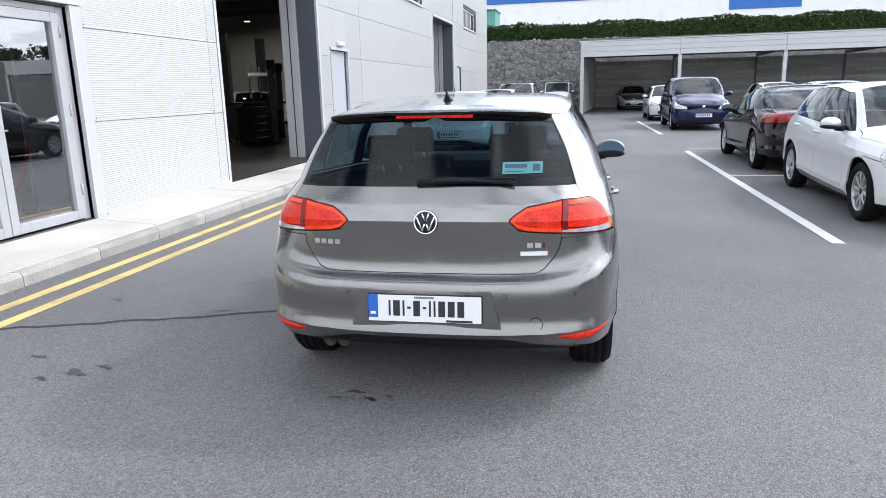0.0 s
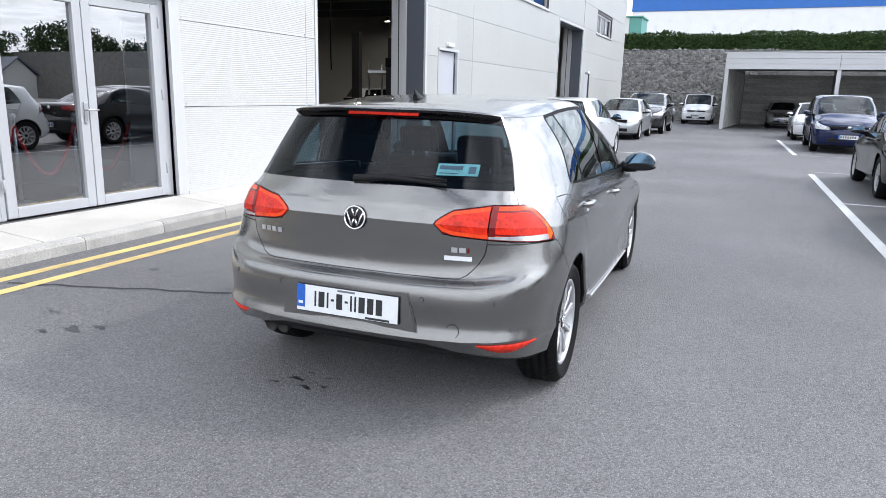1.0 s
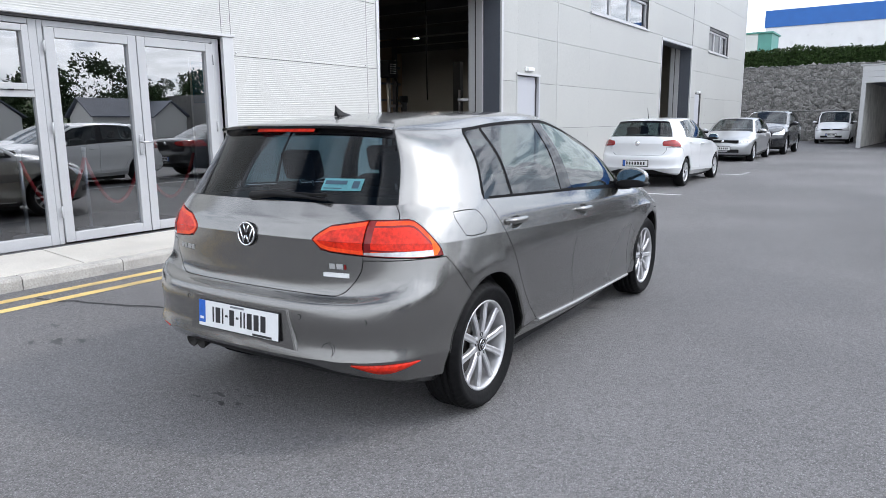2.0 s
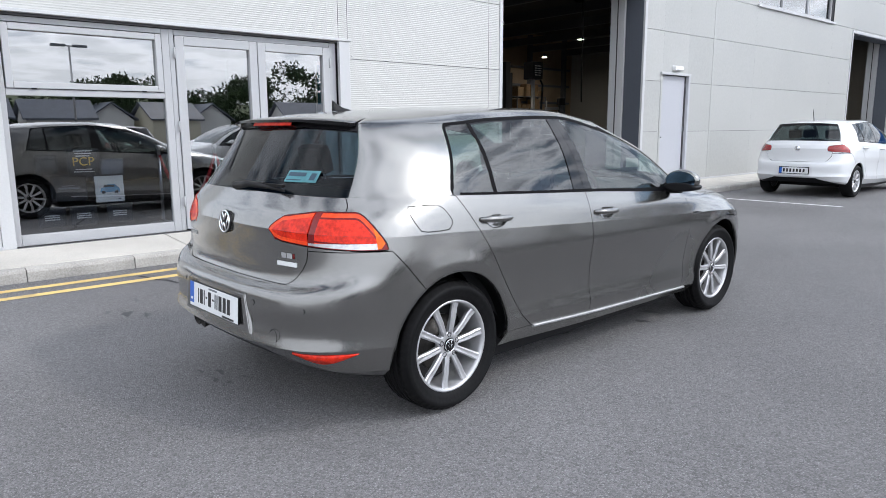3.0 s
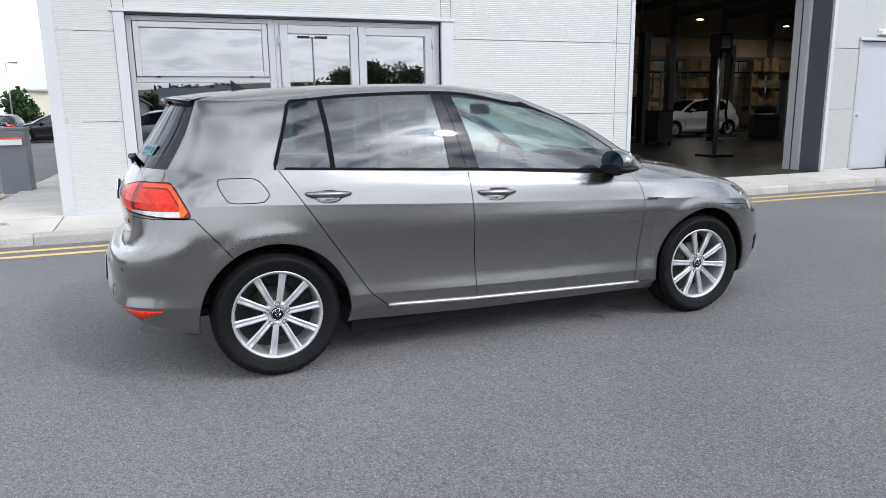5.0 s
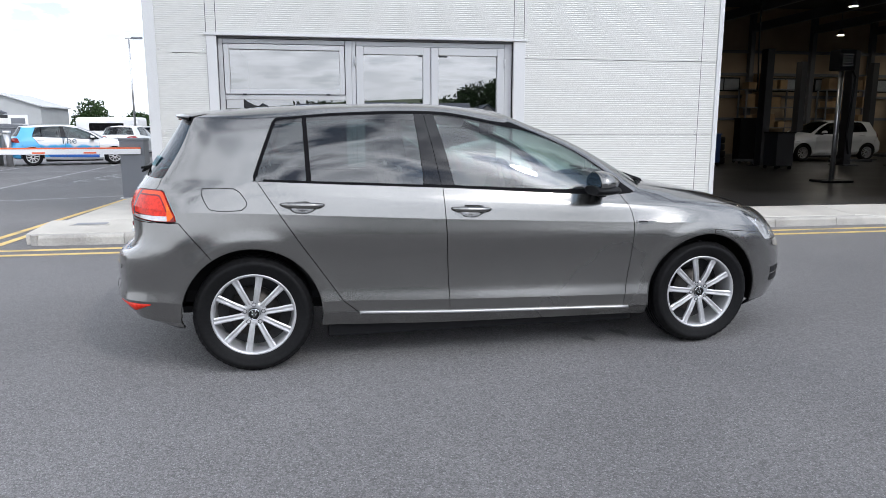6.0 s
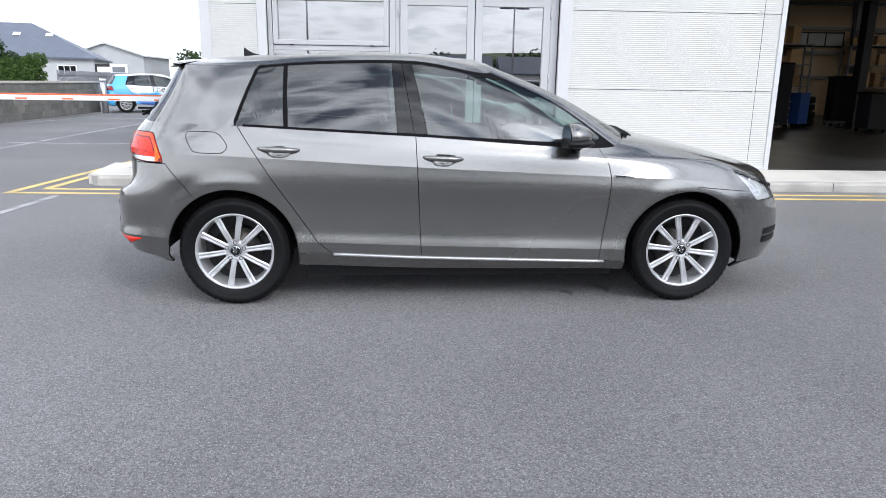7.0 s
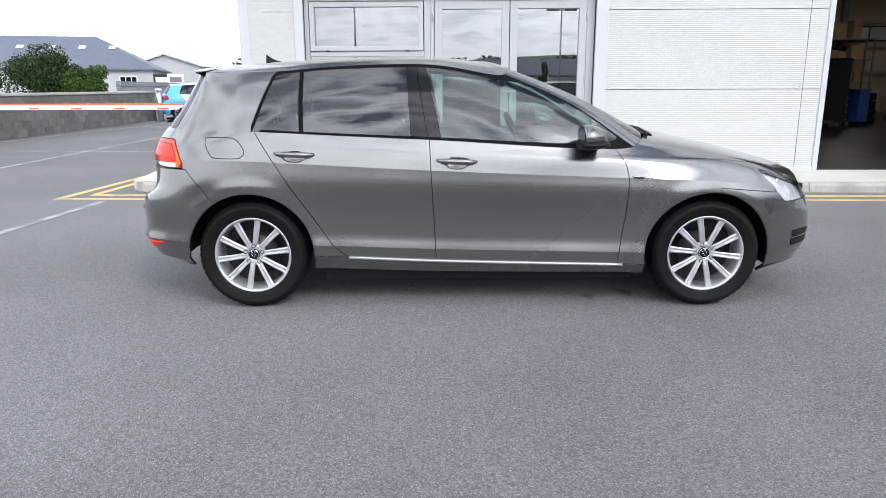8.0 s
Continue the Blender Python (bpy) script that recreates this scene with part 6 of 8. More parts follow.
boxed("plate_bar", (0.0105, 0.0114, 0.10, 0.22, -0.060, -0.050), POSTER_BLACK, pl, m=pm)
boxed("plate_bar", (0.0115, 0.0122, -0.250, -0.226, -0.030, -0.018), PLATE_WHITE, pl, m=pm)
# chrome lettering blocks, sensors, reflectors, towing cover
for k in range(4):
    rear_bar("model_badge", -0.555 + k * 0.036, -0.555 + k * 0.036 + 0.027, 0.783, 0.805, ALLOY, hero, 0.003)
for k, w_ in enumerate((0.026, 0.028, 0.010)):
    y_ = 0.455 + (0, 0.034, 0.068)[k]
    rear_bar("engine_badge", y_, y_ + w_, 0.777, 0.799, ALLOY if k < 2 else LAMP_DARK, hero, 0.003)
rear_bar("trim_badge", 0.425, 0.545, 0.742, 0.760, PLATE_WHITE, hero, 0.004)
rear_bar("badge_print", 0.432, 0.538, 0.747, 0.755, POSTER_BLACK, hero, 0.0048)


def rear_disc(name, y, z, r, mat, label=""):
    x = on_rear(y, z)
    ring = tube(bmesh.new(), [(x - 0.0015 + 0.10 * abs(r * math.cos(k * math.pi / 12)) * 0, -y + r * math.cos(k * math.pi / 12), z + r * math.sin(k * math.pi / 12)) for k in range(24)], 0.0013, 6, True)
    return part(name, ring, mat, hero, label)


rear_disc("towing_cover", 0.50, 0.445, 0.030, GLOSS_BLACK)
for y in (-0.36, 0.36, -0.66, 0.66):
    rear_disc("parking_sensor", y, 0.575, 0.011, GLOSS_BLACK)
for sy in (1, -1):
    bm = bmesh.new()
    n = 20
    rows = []
    for k in range(n + 1):
        u = k / n
        a, b = car_level("sill", 1.95 + 1.45 * u), car_level("kick", 1.95 + 1.45 * u)
        out = Vector((a.x - 0.2, a.y * 0.6, -0.15)).normalized() * 0.0035
        row = []
        for f in (0.74 - 0.46 * math.sin(math.pi * u ** 0.8) + 0.10 * u, 0.78 + 0.08 * u):
            p = a + (b - a) * f + out
            row.append(bm.verts.new((p.x, sy * p.y, p.z)))
        rows.append(row)
    for a, b in zip(rows, rows[1:]):
        bm.faces.new((a[0], a[1], b[1], b[0])).smooth = True
    ex = bmesh.ops.extrude_face_region(bm, geom=bm.faces[:])
    for v in ex["geom"]:
        if isinstance(v, bmesh.types.BMVert):
            v.co += Vector((0.02, -sy * 0.012, 0.004))
    part("rear_reflector", bm, LAMP_RED, hero, "slim red reflector")
part("exhaust_pipe", turned(bmesh.new(), [(0.026, -0.12), (0.031, -0.02), (0.033, 0.0), (0.028, 0.001), (0.027, -0.10), (0.0, -0.10)], 24, "X", pose(-0.66, 0.50, 0.300, 0, 12, 180)), EXHAUST, hero, smooth=True)
part("exhaust_pipe", turned(bmesh.new(), [(0.026, -0.12), (0.031, -0.02), (0.033, 0.0), (0.028, 0.001), (0.027, -0.10), (0.0, -0.10)], 24, "X", pose(-0.66, 0.43, 0.300, 0, 12, 180)), EXHAUST, hero, smooth=True)
# rear wiper, sticker
gx = lambda y, z: on_rear(y, z)
wp = [(gx(-0.02, 1.066) - 0.012, 0.05, 1.062), (gx(0.1, 1.075) - 0.022, -0.10, 1.078), (gx(0.25, 1.07) - 0.018, -0.26, 1.072), (gx(0.38, 1.06) - 0.014, -0.40, 1.062)]
wiper = part("rear_wiper", tube(bmesh.new(), wp, [0.020, 0.016, 0.010, 0.006], 8), BLACK, hero)
part("wiper_blade", box(bmesh.new(), -0.008, 0.008, -0.20, 0.20, -0.006, 0.006, 0.002, Matrix.Translation((gx(0.2, 1.075) - 0.010, -0.20, 1.082))), RUBBER, wiper)


def on_screen(y, z, out):
    """On the rear screen, at car-right y."""
    B, C, D = (catmull(hatch_levels()[k], 1.0 + (abs(y) - 0.30) / 0.27) for k in ("belt", "glass", "rail"))
    f = (z - B[2]) / (C[2] - B[2])
    return Vector((B[0] + (C[0] - B[0]) * f - out, -y, z))


def screen_patch(name, y0, y1, z0, z1, mat, parent, out, label=""):
    bm = bmesh.new()
    bm.faces.new([bm.verts.new(on_screen(yy, zz, out)) for yy, zz in ((y0, z0), (y1, z0), (y1, z1), (y0, z1))])
    return part(name, bm, mat, parent, label)


stk = screen_patch("screen_sticker", 0.335, 0.515, 1.098, 1.148, STICKER, hero, 0.011, "small turquoise dealer sticker")
screen_patch("sticker_print", 0.345, 0.445, 1.124, 1.140, STICKER_DARK, stk, 0.0125)
screen_patch("sticker_print", 0.345, 0.43, 1.106, 1.110, STICKER_DARK, stk, 0.0125)
screen_patch("sticker_print", 0.472, 0.502, 1.108, 1.138, STICKER_DARK, stk, 0.0125)
# shark-fin aerial
bm = bmesh.new()
secs = []
for x, w_, h in ((0.075, 0.004, 0.0), (0.05, 0.022, 0.010), (0.0, 0.028, 0.026), (-0.035, 0.022, 0.050), (-0.055, 0.012, 0.070), (-0.062, 0.004, 0.074)):
    secs.append([bm.verts.new((x, yy, 1.425 + 0.74 * zz)) for yy, zz in ((-w_, 0), (-w_ * 0.45, h * 0.7), (0, h), (w_ * 0.45, h * 0.7), (w_, 0))])
tail_ = [bm.verts.new((-0.06, yy, 1.422)) for yy in (-0.022, -0.01, 0, 0.01, 0.022)]
for a, b in zip(secs, secs[1:] + [tail_]):
    for k in range(4):
        bm.faces.new((a[k], a[k + 1], b[k + 1], b[k])).smooth = True
part("roof_aerial", bm, BLACK, hero, "black shark-fin aerial")
# spoiler lip over the rear screen
bm = bmesh.new()
rows = []
for k in range(25):
    s = 2.75 * k / 24
    a, b = car_level("rail", s), car_level("eave", s)
    d = (a - b).normalized()
    edge = a + d * (0.055 - 0.030 * (k / 24) ** 3) + Vector((0, 0, 0.004))
    rows.append([b + Vector((0, 0, 0.002)), a + Vector((0, 0, 0.006)), edge, edge + Vector((0.004, 0, -0.012)), a + Vector((0.0, 0, -0.030))])
for sy in (1, -1):
    vs = [[bm.verts.new((p.x, sy * p.y, p.z)) for p in r] for r in rows]
    for a, b in zip(vs, vs[1:]):
        for j in range(4):
            f = bm.faces.new((a[j], a[j + 1], b[j + 1], b[j]))
            f.smooth, f.material_index = j < 2, 0 if j < 2 else 1
bmesh.ops.remove_doubles(bm, verts=bm.verts, dist=0.0005)
part("roof_spoiler", bm, [PAINT_GREY, GLOSS_BLACK], hero)
lamp = []
bm = bmesh.new()
for k in range(-8, 9):
    y = 0.185 * k / 8
    s = abs(y) / 0.29
    a, b = car_level("rail", s), car_level("glass", s)
    p = a + (b - a).normalized() * 0.030
    lamp.append([bm.verts.new((a.x - 0.030, y, a.z - 0.010)), bm.verts.new((p.x - 0.030, y, p.z - 0.008)), bm.verts.new((p.x + 0.02, y, p.z - 0.010))])
for a, b in zip(lamp, lamp[1:]):
    for j in range(2):
        bm.faces.new((a[j], a[j + 1], b[j + 1], b[j])).smooth = True
part("high_brake_lamp", bm, LAMP_RED, hero, "red high brake lamp under the spoiler")
# bright sill strips, wing badges, cowl, wipers, grille
for sy in (1, -1):
    pts = []
    for k in range(25):
        s = 6.2 + 1.85 * k / 24
        p = car_level("sill", s)
        pts.append((p.x, sy * (p.y + 0.005), p.z - 0.004))
    part("sill_strip", tube(bmesh.new(), pts, 0.0085, 8), SILL_METAL, hero, "bright metal strip along the sill")
    bm = bmesh.new()
    yb = on_side(2.23, 0.765)
    vs = [bm.verts.new((x, sy * (yb + 0.009), z)) for x, z in ((2.172, 0.757), (2.27, 0.755), (2.295, 0.766), (2.172, 0.777))]
    bm.faces.new(vs)
    r_ = bmesh.ops.extrude_face_region(bm, geom=bm.faces[:])
    for v in r_["geom"]:
        if isinstance(v, bmesh.types.BMVert):
            v.co.y -= sy * 0.01
    wb = part("wing_badge", bm, CHROME, hero, "slim chrome blade badge")
    boxed("badge_print", (2.178, 2.235, yb + 0.0092 if sy > 0 else -yb - 0.0102, yb + 0.0102 if sy > 0 else -yb - 0.0092, 0.7615, 0.7715), POSTER_BLACK, wb)
    # side intake in the front bumper
    for j, (za, zb) in enumerate(((0.335, 0.375), (0.385, 0.425))):
        bm = bmesh.new()
        row = []
        for k in range(9):
            s = 10.35 + 0.75 * k / 8
            for q in (za, zb):
                P_ = [car_level(n_, s) for n_ in ("kick", "low")]
                f = (q - P_[0].z) / (P_[1].z - P_[0].z)
                p = P_[0] + (P_[1] - P_[0]) * f
                o_ = Vector((p.x - 2.6, p.y, 0)).normalized() * 0.004
                row.append(bm.verts.new((p.x + o_.x, sy * (p.y + o_.y), p.z + 0.01)))
        for k in range(8):
            bm.faces.new((row[2 * k], row[2 * k + 1], row[2 * k + 3], row[2 * k + 2]))
        part("bumper_intake", bm, BLACK, hero, "black slotted intake")
bm = bmesh.new()
rows = []
for k in range(33):
    s = 10.35 + (13 - 10.35) * k / 32
    a = car_level("belt", s)
    b = car_level("bonnet", s)
    d = (b - a).normalized()
    rows.append([a + Vector((-0.012, 0, 0.006)), a + d * 0.03 + Vector((0, 0, 0.010)), a + d * 0.06 + Vector((0, 0, 0.003))])
for sy in (1, -1):
    vs = [[bm.verts.new((p.x, sy * p.y, p.z)) for p in r] for r in rows]
    for a, b in zip(vs, vs[1:]):
        for j in range(2):
            bm.faces.new((a[j], a[j + 1], b[j + 1], b[j])).smooth = True
bmesh.ops.remove_doubles(bm, verts=bm.verts, dist=0.0005)
part("cowl", bm, BLACK, hero, "black plastic cowl below the windscreen")
for y0_, y1_ in ((-0.62, 0.02), (-0.05, 0.58)):
    part("wiper", tube(bmesh.new(), [(2.315, y0_, 0.988), (2.355, (y0_ + y1_) / 2, 1.008), (2.345, y1_, 1.014)], [0.012, 0.010, 0.006], 8), BLACK, hero)
boxed("grille", (3.33, 3.42, -0.36, 0.36, 0.615, 0.66), BLACK, hero, 0.01)
boxed("lower_grille", (3.36, 3.462, -0.28, 0.28, 0.30, 0.42), BLACK, hero, 0.01)
part("inner_mirror", box(bmesh.new(), -0.02, 0.02, -0.12, 0.12, -0.035, 0.035, 0.015, Matrix.Translation((1.50, 0, 1.30))), BLACK, hero)
boxed("permit_disc", (2.02, 2.022, -0.56, -0.47, 1.06, 1.12), PAPER, hero)
for v_ in (hero_shell,):
    v_.bm.free()

# ---- the other cars ----
def warp_of(xs, xt, zs, zt, wide=1.0, top=1.0):
    """Stretches the hatchback: x and z by steps, the width by a factor, the roof's width by another."""
    def go(c):
        o = np.array(c, float).copy()
        o[:, 0] = np.interp(c[:, 0], xs, xt, left=None, right=None)
        o[:, 0] = np.where(c[:, 0] < xs[0], xt[0] + (c[:, 0] - xs[0]), np.where(c[:, 0] > xs[-1], xt[-1] + (c[:, 0] - xs[-1]), o[:, 0]))
        o[:, 2] = np.interp(c[:, 2], zs, zt)
        o[:, 1] = c[:, 1] * wide * (1 + (top - 1) * np.clip((c[:, 2] - 0.95) / 0.4, 0, 1))
        return o
    return go


FAR = (CAR_GLASS_FAR, CAR_GLASS_FAR, CAR_GLASS_FAR)
ZS = (0.0, 0.3, 0.95, 1.4, 1.46)
SMALL_HATCH = warp_of((-0.77, 0, 2.637, 3.48), (-0.74, 0, 2.55, 3.33), ZS, (0.0, 0.3, 0.96, 1.395, 1.45), 0.975)
WAGON = warp_of((-0.77, -0.1, 0, 2.637, 3.48), (-1.05, -0.35, 0, 2.69, 3.6), ZS, (0.0, 0.3, 0.96, 1.42, 1.475), 1.01, 1.04)
MPV = warp_of((-0.77, -0.3, 0, 2.1, 2.637, 3.48), (-1.0, -0.62, 0, 2.45, 2.92, 3.86), ZS, (0.0, 0.32, 1.08, 1.65, 1.72), 1.055, 1.16)
SUV = warp_of((-0.77, -0.3, 0, 2.637, 3.48), (-0.95, -0.6, 0, 2.86, 3.78), ZS, (0.0, 0.42, 1.16, 1.66, 1.72), 1.075, 1.10)
VAN = warp_of((-0.77, -0.3, 0, 1.6, 2.637, 3.48), (-0.85, -0.72, 0, 2.0, 2.68, 3.55), ZS, (0.0, 0.34, 1.12, 1.74, 1.82), 1.0, 1.26)
SEDAN = warp_of((-0.77, 0, 2.637, 3.48), (-0.85, 0, 2.71, 3.62), ZS, (0.0, 0.3, 0.95, 1.40, 1.45), 1.03, 1.0)


def add_plate(car, x, z, rear):
    p = boxed("number_plate", (x - 0.01, x + 0.01, -0.272, 0.272, z - 0.067, z + 0.067), BLACK, car, 0.003, "white number plate in a black surround")
    x0 = x - 0.0115 if rear else x + 0.0095
    boxed("plate_face", (x0, x0 + 0.002, -0.26, 0.26, z - 0.055, z + 0.055), PLATE_WHITE, p)
    boxed("plate_band", (x0 - 0.0004, x0 + 0.0024, *((0.215, 0.26) if rear else (-0.26, -0.215)), z - 0.055, z + 0.055), PLATE_BLUE, p)
    for k in range(7):
        xx = x - 0.0130 if rear else x + 0.0110
        boxed("plate_bar", (xx, xx + 0.002, -0.20 + k * 0.06, -0.165 + k * 0.06, z - 0.03, z + 0.032), POSTER_BLACK, p)


def parked(label, at, mat, warp=None, levels=None, dense=0.34, wb=2.637, wr=0.316, track=0.762, name="hatchback_car", front_x=None, group="parked cars", badge=True, lamp_in=0.362):
    car, sh, pt = build_car(label, at, mat, levels, warp, dense, (0.0, wb), wr, track, glass_mats=FAR, name=name, group=group, lamp_in=lamp_in)
    q = pt(3.475, 0, 0.46)
    add_plate(car, q.x + 0.008, q.z - 0.02, False)
    r = pt(-0.772, 0, 0.50)
    add_plate(car, r.x - (0.30 if levels is not None else 0) - 0.008, r.z, True)
    g = pt(3.40, 0, 0.68)
    part("grille", box(bmesh.new(), g.x - 0.05, g.x + 0.045, -0.50, 0.50, g.z - 0.05, g.z + 0.03, 0.012), BLACK, car)
    part("front_badge", turned(bmesh.new(), [(0.05, 0.0), (0.05, 0.012), (0.0, 0.014)], 24, "X", Matrix.Translation((g.x + 0.045, 0, g.z - 0.01))), CHROME, car)
    l = pt(3.43, 0, 0.36)
    part("lower_grille", box(bmesh.new(), l.x - 0.05, l.x + 0.035, -0.52, 0.52, l.z - 0.06, l.z + 0.05, 0.012), BLACK, car)
    if badge:
        b = pt(-0.69, 0, 0.90)
        part("rear_badge", turned(bmesh.new(), [(0.05, 0.0), (0.05, 0.012), (0.0, 0.014)], 24, "X", Matrix.Translation((b.x - (0.3 if levels is not None else 0) - 0.002, 0, b.z)) @ pose(0, 0, 0, 0, 0, 180)), CHROME, car)
    sh.bm.free()
    return car


parked("white five door hatchback in a marked bay", pose(3.72, 10.75, 0, 0, 0, -90), PAINT_WHITE, dense=0.6)
parked("shiny black saloon parked nose to tail", pose(3.72, 13.05, 0, 0, 0, 90), PAINT_BLACK, SEDAN, sedan_levels(), 0.6, wb=2.71, wr=0.33, track=0.785, name="saloon_car")
parked("dark blue family van with roof rails", pose(3.56, 27.35, 0, 0, 0, -90), PAINT_BLUE, MPV, wb=2.92, wr=0.335, track=0.80, name="people_carrier", dense=0.45)
parked("white hatchback parked behind the blue people carrier", pose(3.3, 33.6, 0, 0, 0, -90), PAINT_WHITE)
small_hatch = parked("small white hatchback parked beside the kerb", pose(-3.02, 15.95, 0, 0, 0, 90), PAINT_WHITE, SMALL_HATCH, wb=2.55, wr=0.30, track=0.745, dense=0.6, lamp_in=0.50)
part("roof_aerial", tube(bmesh.new(), [(0.0, 0.0, 1.40), (-0.10, 0.0, 1.64)], [0.008, 0.003], 6), BLACK, small_hatch, "thin black mast aerial")
parked("silver hatchback parked beside the kerb", pose(-3.52, 28.7, 0, 0, 0, -90), PAINT_SILVER)
parked("large dark grey off-road car with a chrome grille", pose(-3.3, 34.0, 0, 0, 0, -90), PAINT_DARK, SUV, wb=2.86, wr=0.36, track=0.80, name="off_road_car", dense=0.45)
parked("white panel van before the stone wall", pose(-2.1, 48.1, 0, 0, 0, -90), PAINT_WHITE, VAN, wb=2.68, wr=0.32, track=0.75, name="van")
parked("silver car parked under the shelter", pose(2.6, 47.3, 0, 0, 0, -90), PAINT_SILVER)
for x, y, m, lb, kind in ((7.3, 24.6, PAINT_SILVER, "silver estate car with roof rails", "wagon"), (7.4, 18.4, PAINT_BLACK, "black estate car", "wagon"), (7.5, 12.2, PAINT_SILVER, "silver grey hatchback", ""),
                          (7.5, 6.6, PAINT_DARK, "dark grey hatchback", ""), (7.6, 1.2, PAINT_BLUE, "dark blue estate car", "wagon"), (7.6, -4.6, PAINT_WHITE, "white hatchback", ""), (7.4, 32.0, PAINT_WHITE, "white estate car", "wagon"),
                          (12.5, 9.5, PAINT_BLACK, "black hatchback", ""), (12.6, 3.8, PAINT_SILVER, "silver estate car", "wagon"), (12.6, 15.4, PAINT_DARK, "dark grey estate car", "wagon")):
    parked(lb + " in a row of parked cars", pose(x, y, 0, 0, 0, -90), m, WAGON if kind else None, dense=0.3, wb=2.69 if kind else 2.637, name="estate_car" if kind else "hatchback_car")
for k in range(6):
    parked(("black", "dark grey", "dark blue")[k % 3] + " car in the far row by the fence", pose(-37.5 - 3.0 * k, -1.6 - 0.16 * k, 0, 0, 0, -78), (PAINT_BLACK, PAINT_DARK, PAINT_BLUE)[k % 3], None, dense=0.25, group="far row of cars")
demo_car = parked("white and sky-blue demonstrator hatchback behind the barrier", pose(-23.6, -6.35, 0, 0, 0, 110), PAINT_WHITE, dense=0.5)
SKY_BLUE = paint("sky_blue_graphics", (0.07, 0.40, 0.75), 0.0, 0.3)
SWOOSH = paint("white_and_blue_graphics", (0.72, 0.73, 0.74), 0.0, 0.3)
sn, sl = SWOOSH.node_tree.nodes, SWOOSH.node_tree.links
s_co, s_sep, s_noise, s_sum = sn.new("ShaderNodeTexCoord"), sn.new("ShaderNodeSeparateXYZ"), sn.new("ShaderNodeTexNoise"), sn.new("ShaderNodeMath")
s_noise.inputs["Scale"].default_value = 1.6
sl.new(s_co.outputs["Object"], s_sep.inputs[0])
sl.new(s_co.outputs["Object"], s_noise.inputs["Vector"])
s_sum.operation, s_sum.inputs[1].default_value = "MULTIPLY_ADD", -0.55
sl.new(s_noise.outputs["Fac"], s_sum.inputs[0])
sl.new(s_sep.outputs["Z"], s_sum.inputs[2])
s_ramp = sn.new("ShaderNodeValToRGB")
s_ramp.color_ramp.elements[0].position, s_ramp.color_ramp.elements[0].color = 0.20, (0.01, 0.10, 0.42, 1)
s_ramp.color_ramp.elements[1].position, s_ramp.color_ramp.elements[1].color = 0.46, (0.72, 0.73, 0.74, 1)
s_ramp.color_ramp.elements.new(0.38).color = (0.05, 0.38, 0.72, 1)
sl.new(s_sum.outputs[0], s_ramp.inputs["Fac"])
sl.new(s_ramp.outputs["Color"], sn["Principled BSDF"].inputs["Base Color"])
for ch in demo_car.children:
    if ch.data is not None and ch.name.split(".")[0] in ("tailgate", "rear_wing", "rear_bumper", "front_door", "rear_door"):
        ch.data.materials[0] = SWOOSH if "door" in ch.name else SKY_BLUE
parked("white hatchback beyond the barrier", pose(-30.0, -5.0, 0, 0, 0, 178), PAINT_WHITE, dense=0.3)
parked("black hatchback beyond the barrier", pose(-36.5, -5.2, 0, 0, 0, 178), PAINT_BLACK, dense=0.3)

# ---- the open shelter, stone wall and hedge beyond the yard ----
shelter = thing("car_shelter", "open-fronted white steel car shelter with a dark board back wall", "shelter", pose(-0.45, 39.2, 0, 0, 0, -4.2))
for k in range(6):
    part("post", box(bmesh.new(), 5.0 * k - 0.09, 5.0 * k + 0.09, -0.10, 0.10, 0, 3.0, 0.01), TRIM, shelter)
    part("back_post", box(bmesh.new(), 5.0 * k - 0.06, 5.0 * k + 0.06, 9.6, 9.72, 0, 3.1, 0.01), GREY_METAL, shelter)
    part("rafter", box(bmesh.new(), 5.0 * k - 0.05, 5.0 * k + 0.05, 0.1, 9.6, 3.05, 3.25), GREY_METAL, shelter)
for k in range(5):
    for j in range(3):
        part("fascia_panel", box(bmesh.new(), 5.0 * k + 0.006 - (0.09 if k == 0 else 0), 5.0 * k + 4.994, -0.14, -0.08, 3.0 + 0.26 * j, 3.0 + 0.26 * j + 0.254, 0.012), TRIM, shelter)
part("roof", box(bmesh.new(), -0.2, 25.2, -0.16, 9.9, 3.79, 3.84), TRIM, shelter)
part("under_roof", box(bmesh.new(), -0.1, 25.1, -0.07, 9.8, 3.30, 3.34), CEIL_IN, shelter)
BOARD = material("dark_boards", (0.52, 0.51, 0.48), 0.8, vary=0.2, large=2.0, fine=30, bump=0.1, rand=0.15, stretch=(0.2, 1, 1))
bm = box(bmesh.new(), 0, 4.98, 0, 0.03, 0, 0.245, 0.006)
board_me = mesh_of(bm, "board", BOARD)
for k in range(5):
    for j in range(12):
        piece("board", board_me, shelter, (5.0 * k + 0.01, 9.73, 0.05 + 0.25 * j))
part("side_wall", box(bmesh.new(), -0.05, 0.03, 0.4, 9.7, 0.02, 3.3), BOARD, shelter)
for k in range(5):
    for j in range(2):
        part("strip_light", box(bmesh.new(), 5.0 * k + 1.0 + 1.9 * j, 5.0 * k + 2.2 + 1.9 * j, 1.2, 1.35, 3.20, 3.27, 0.01), WHITE_GLOSS, shelter)


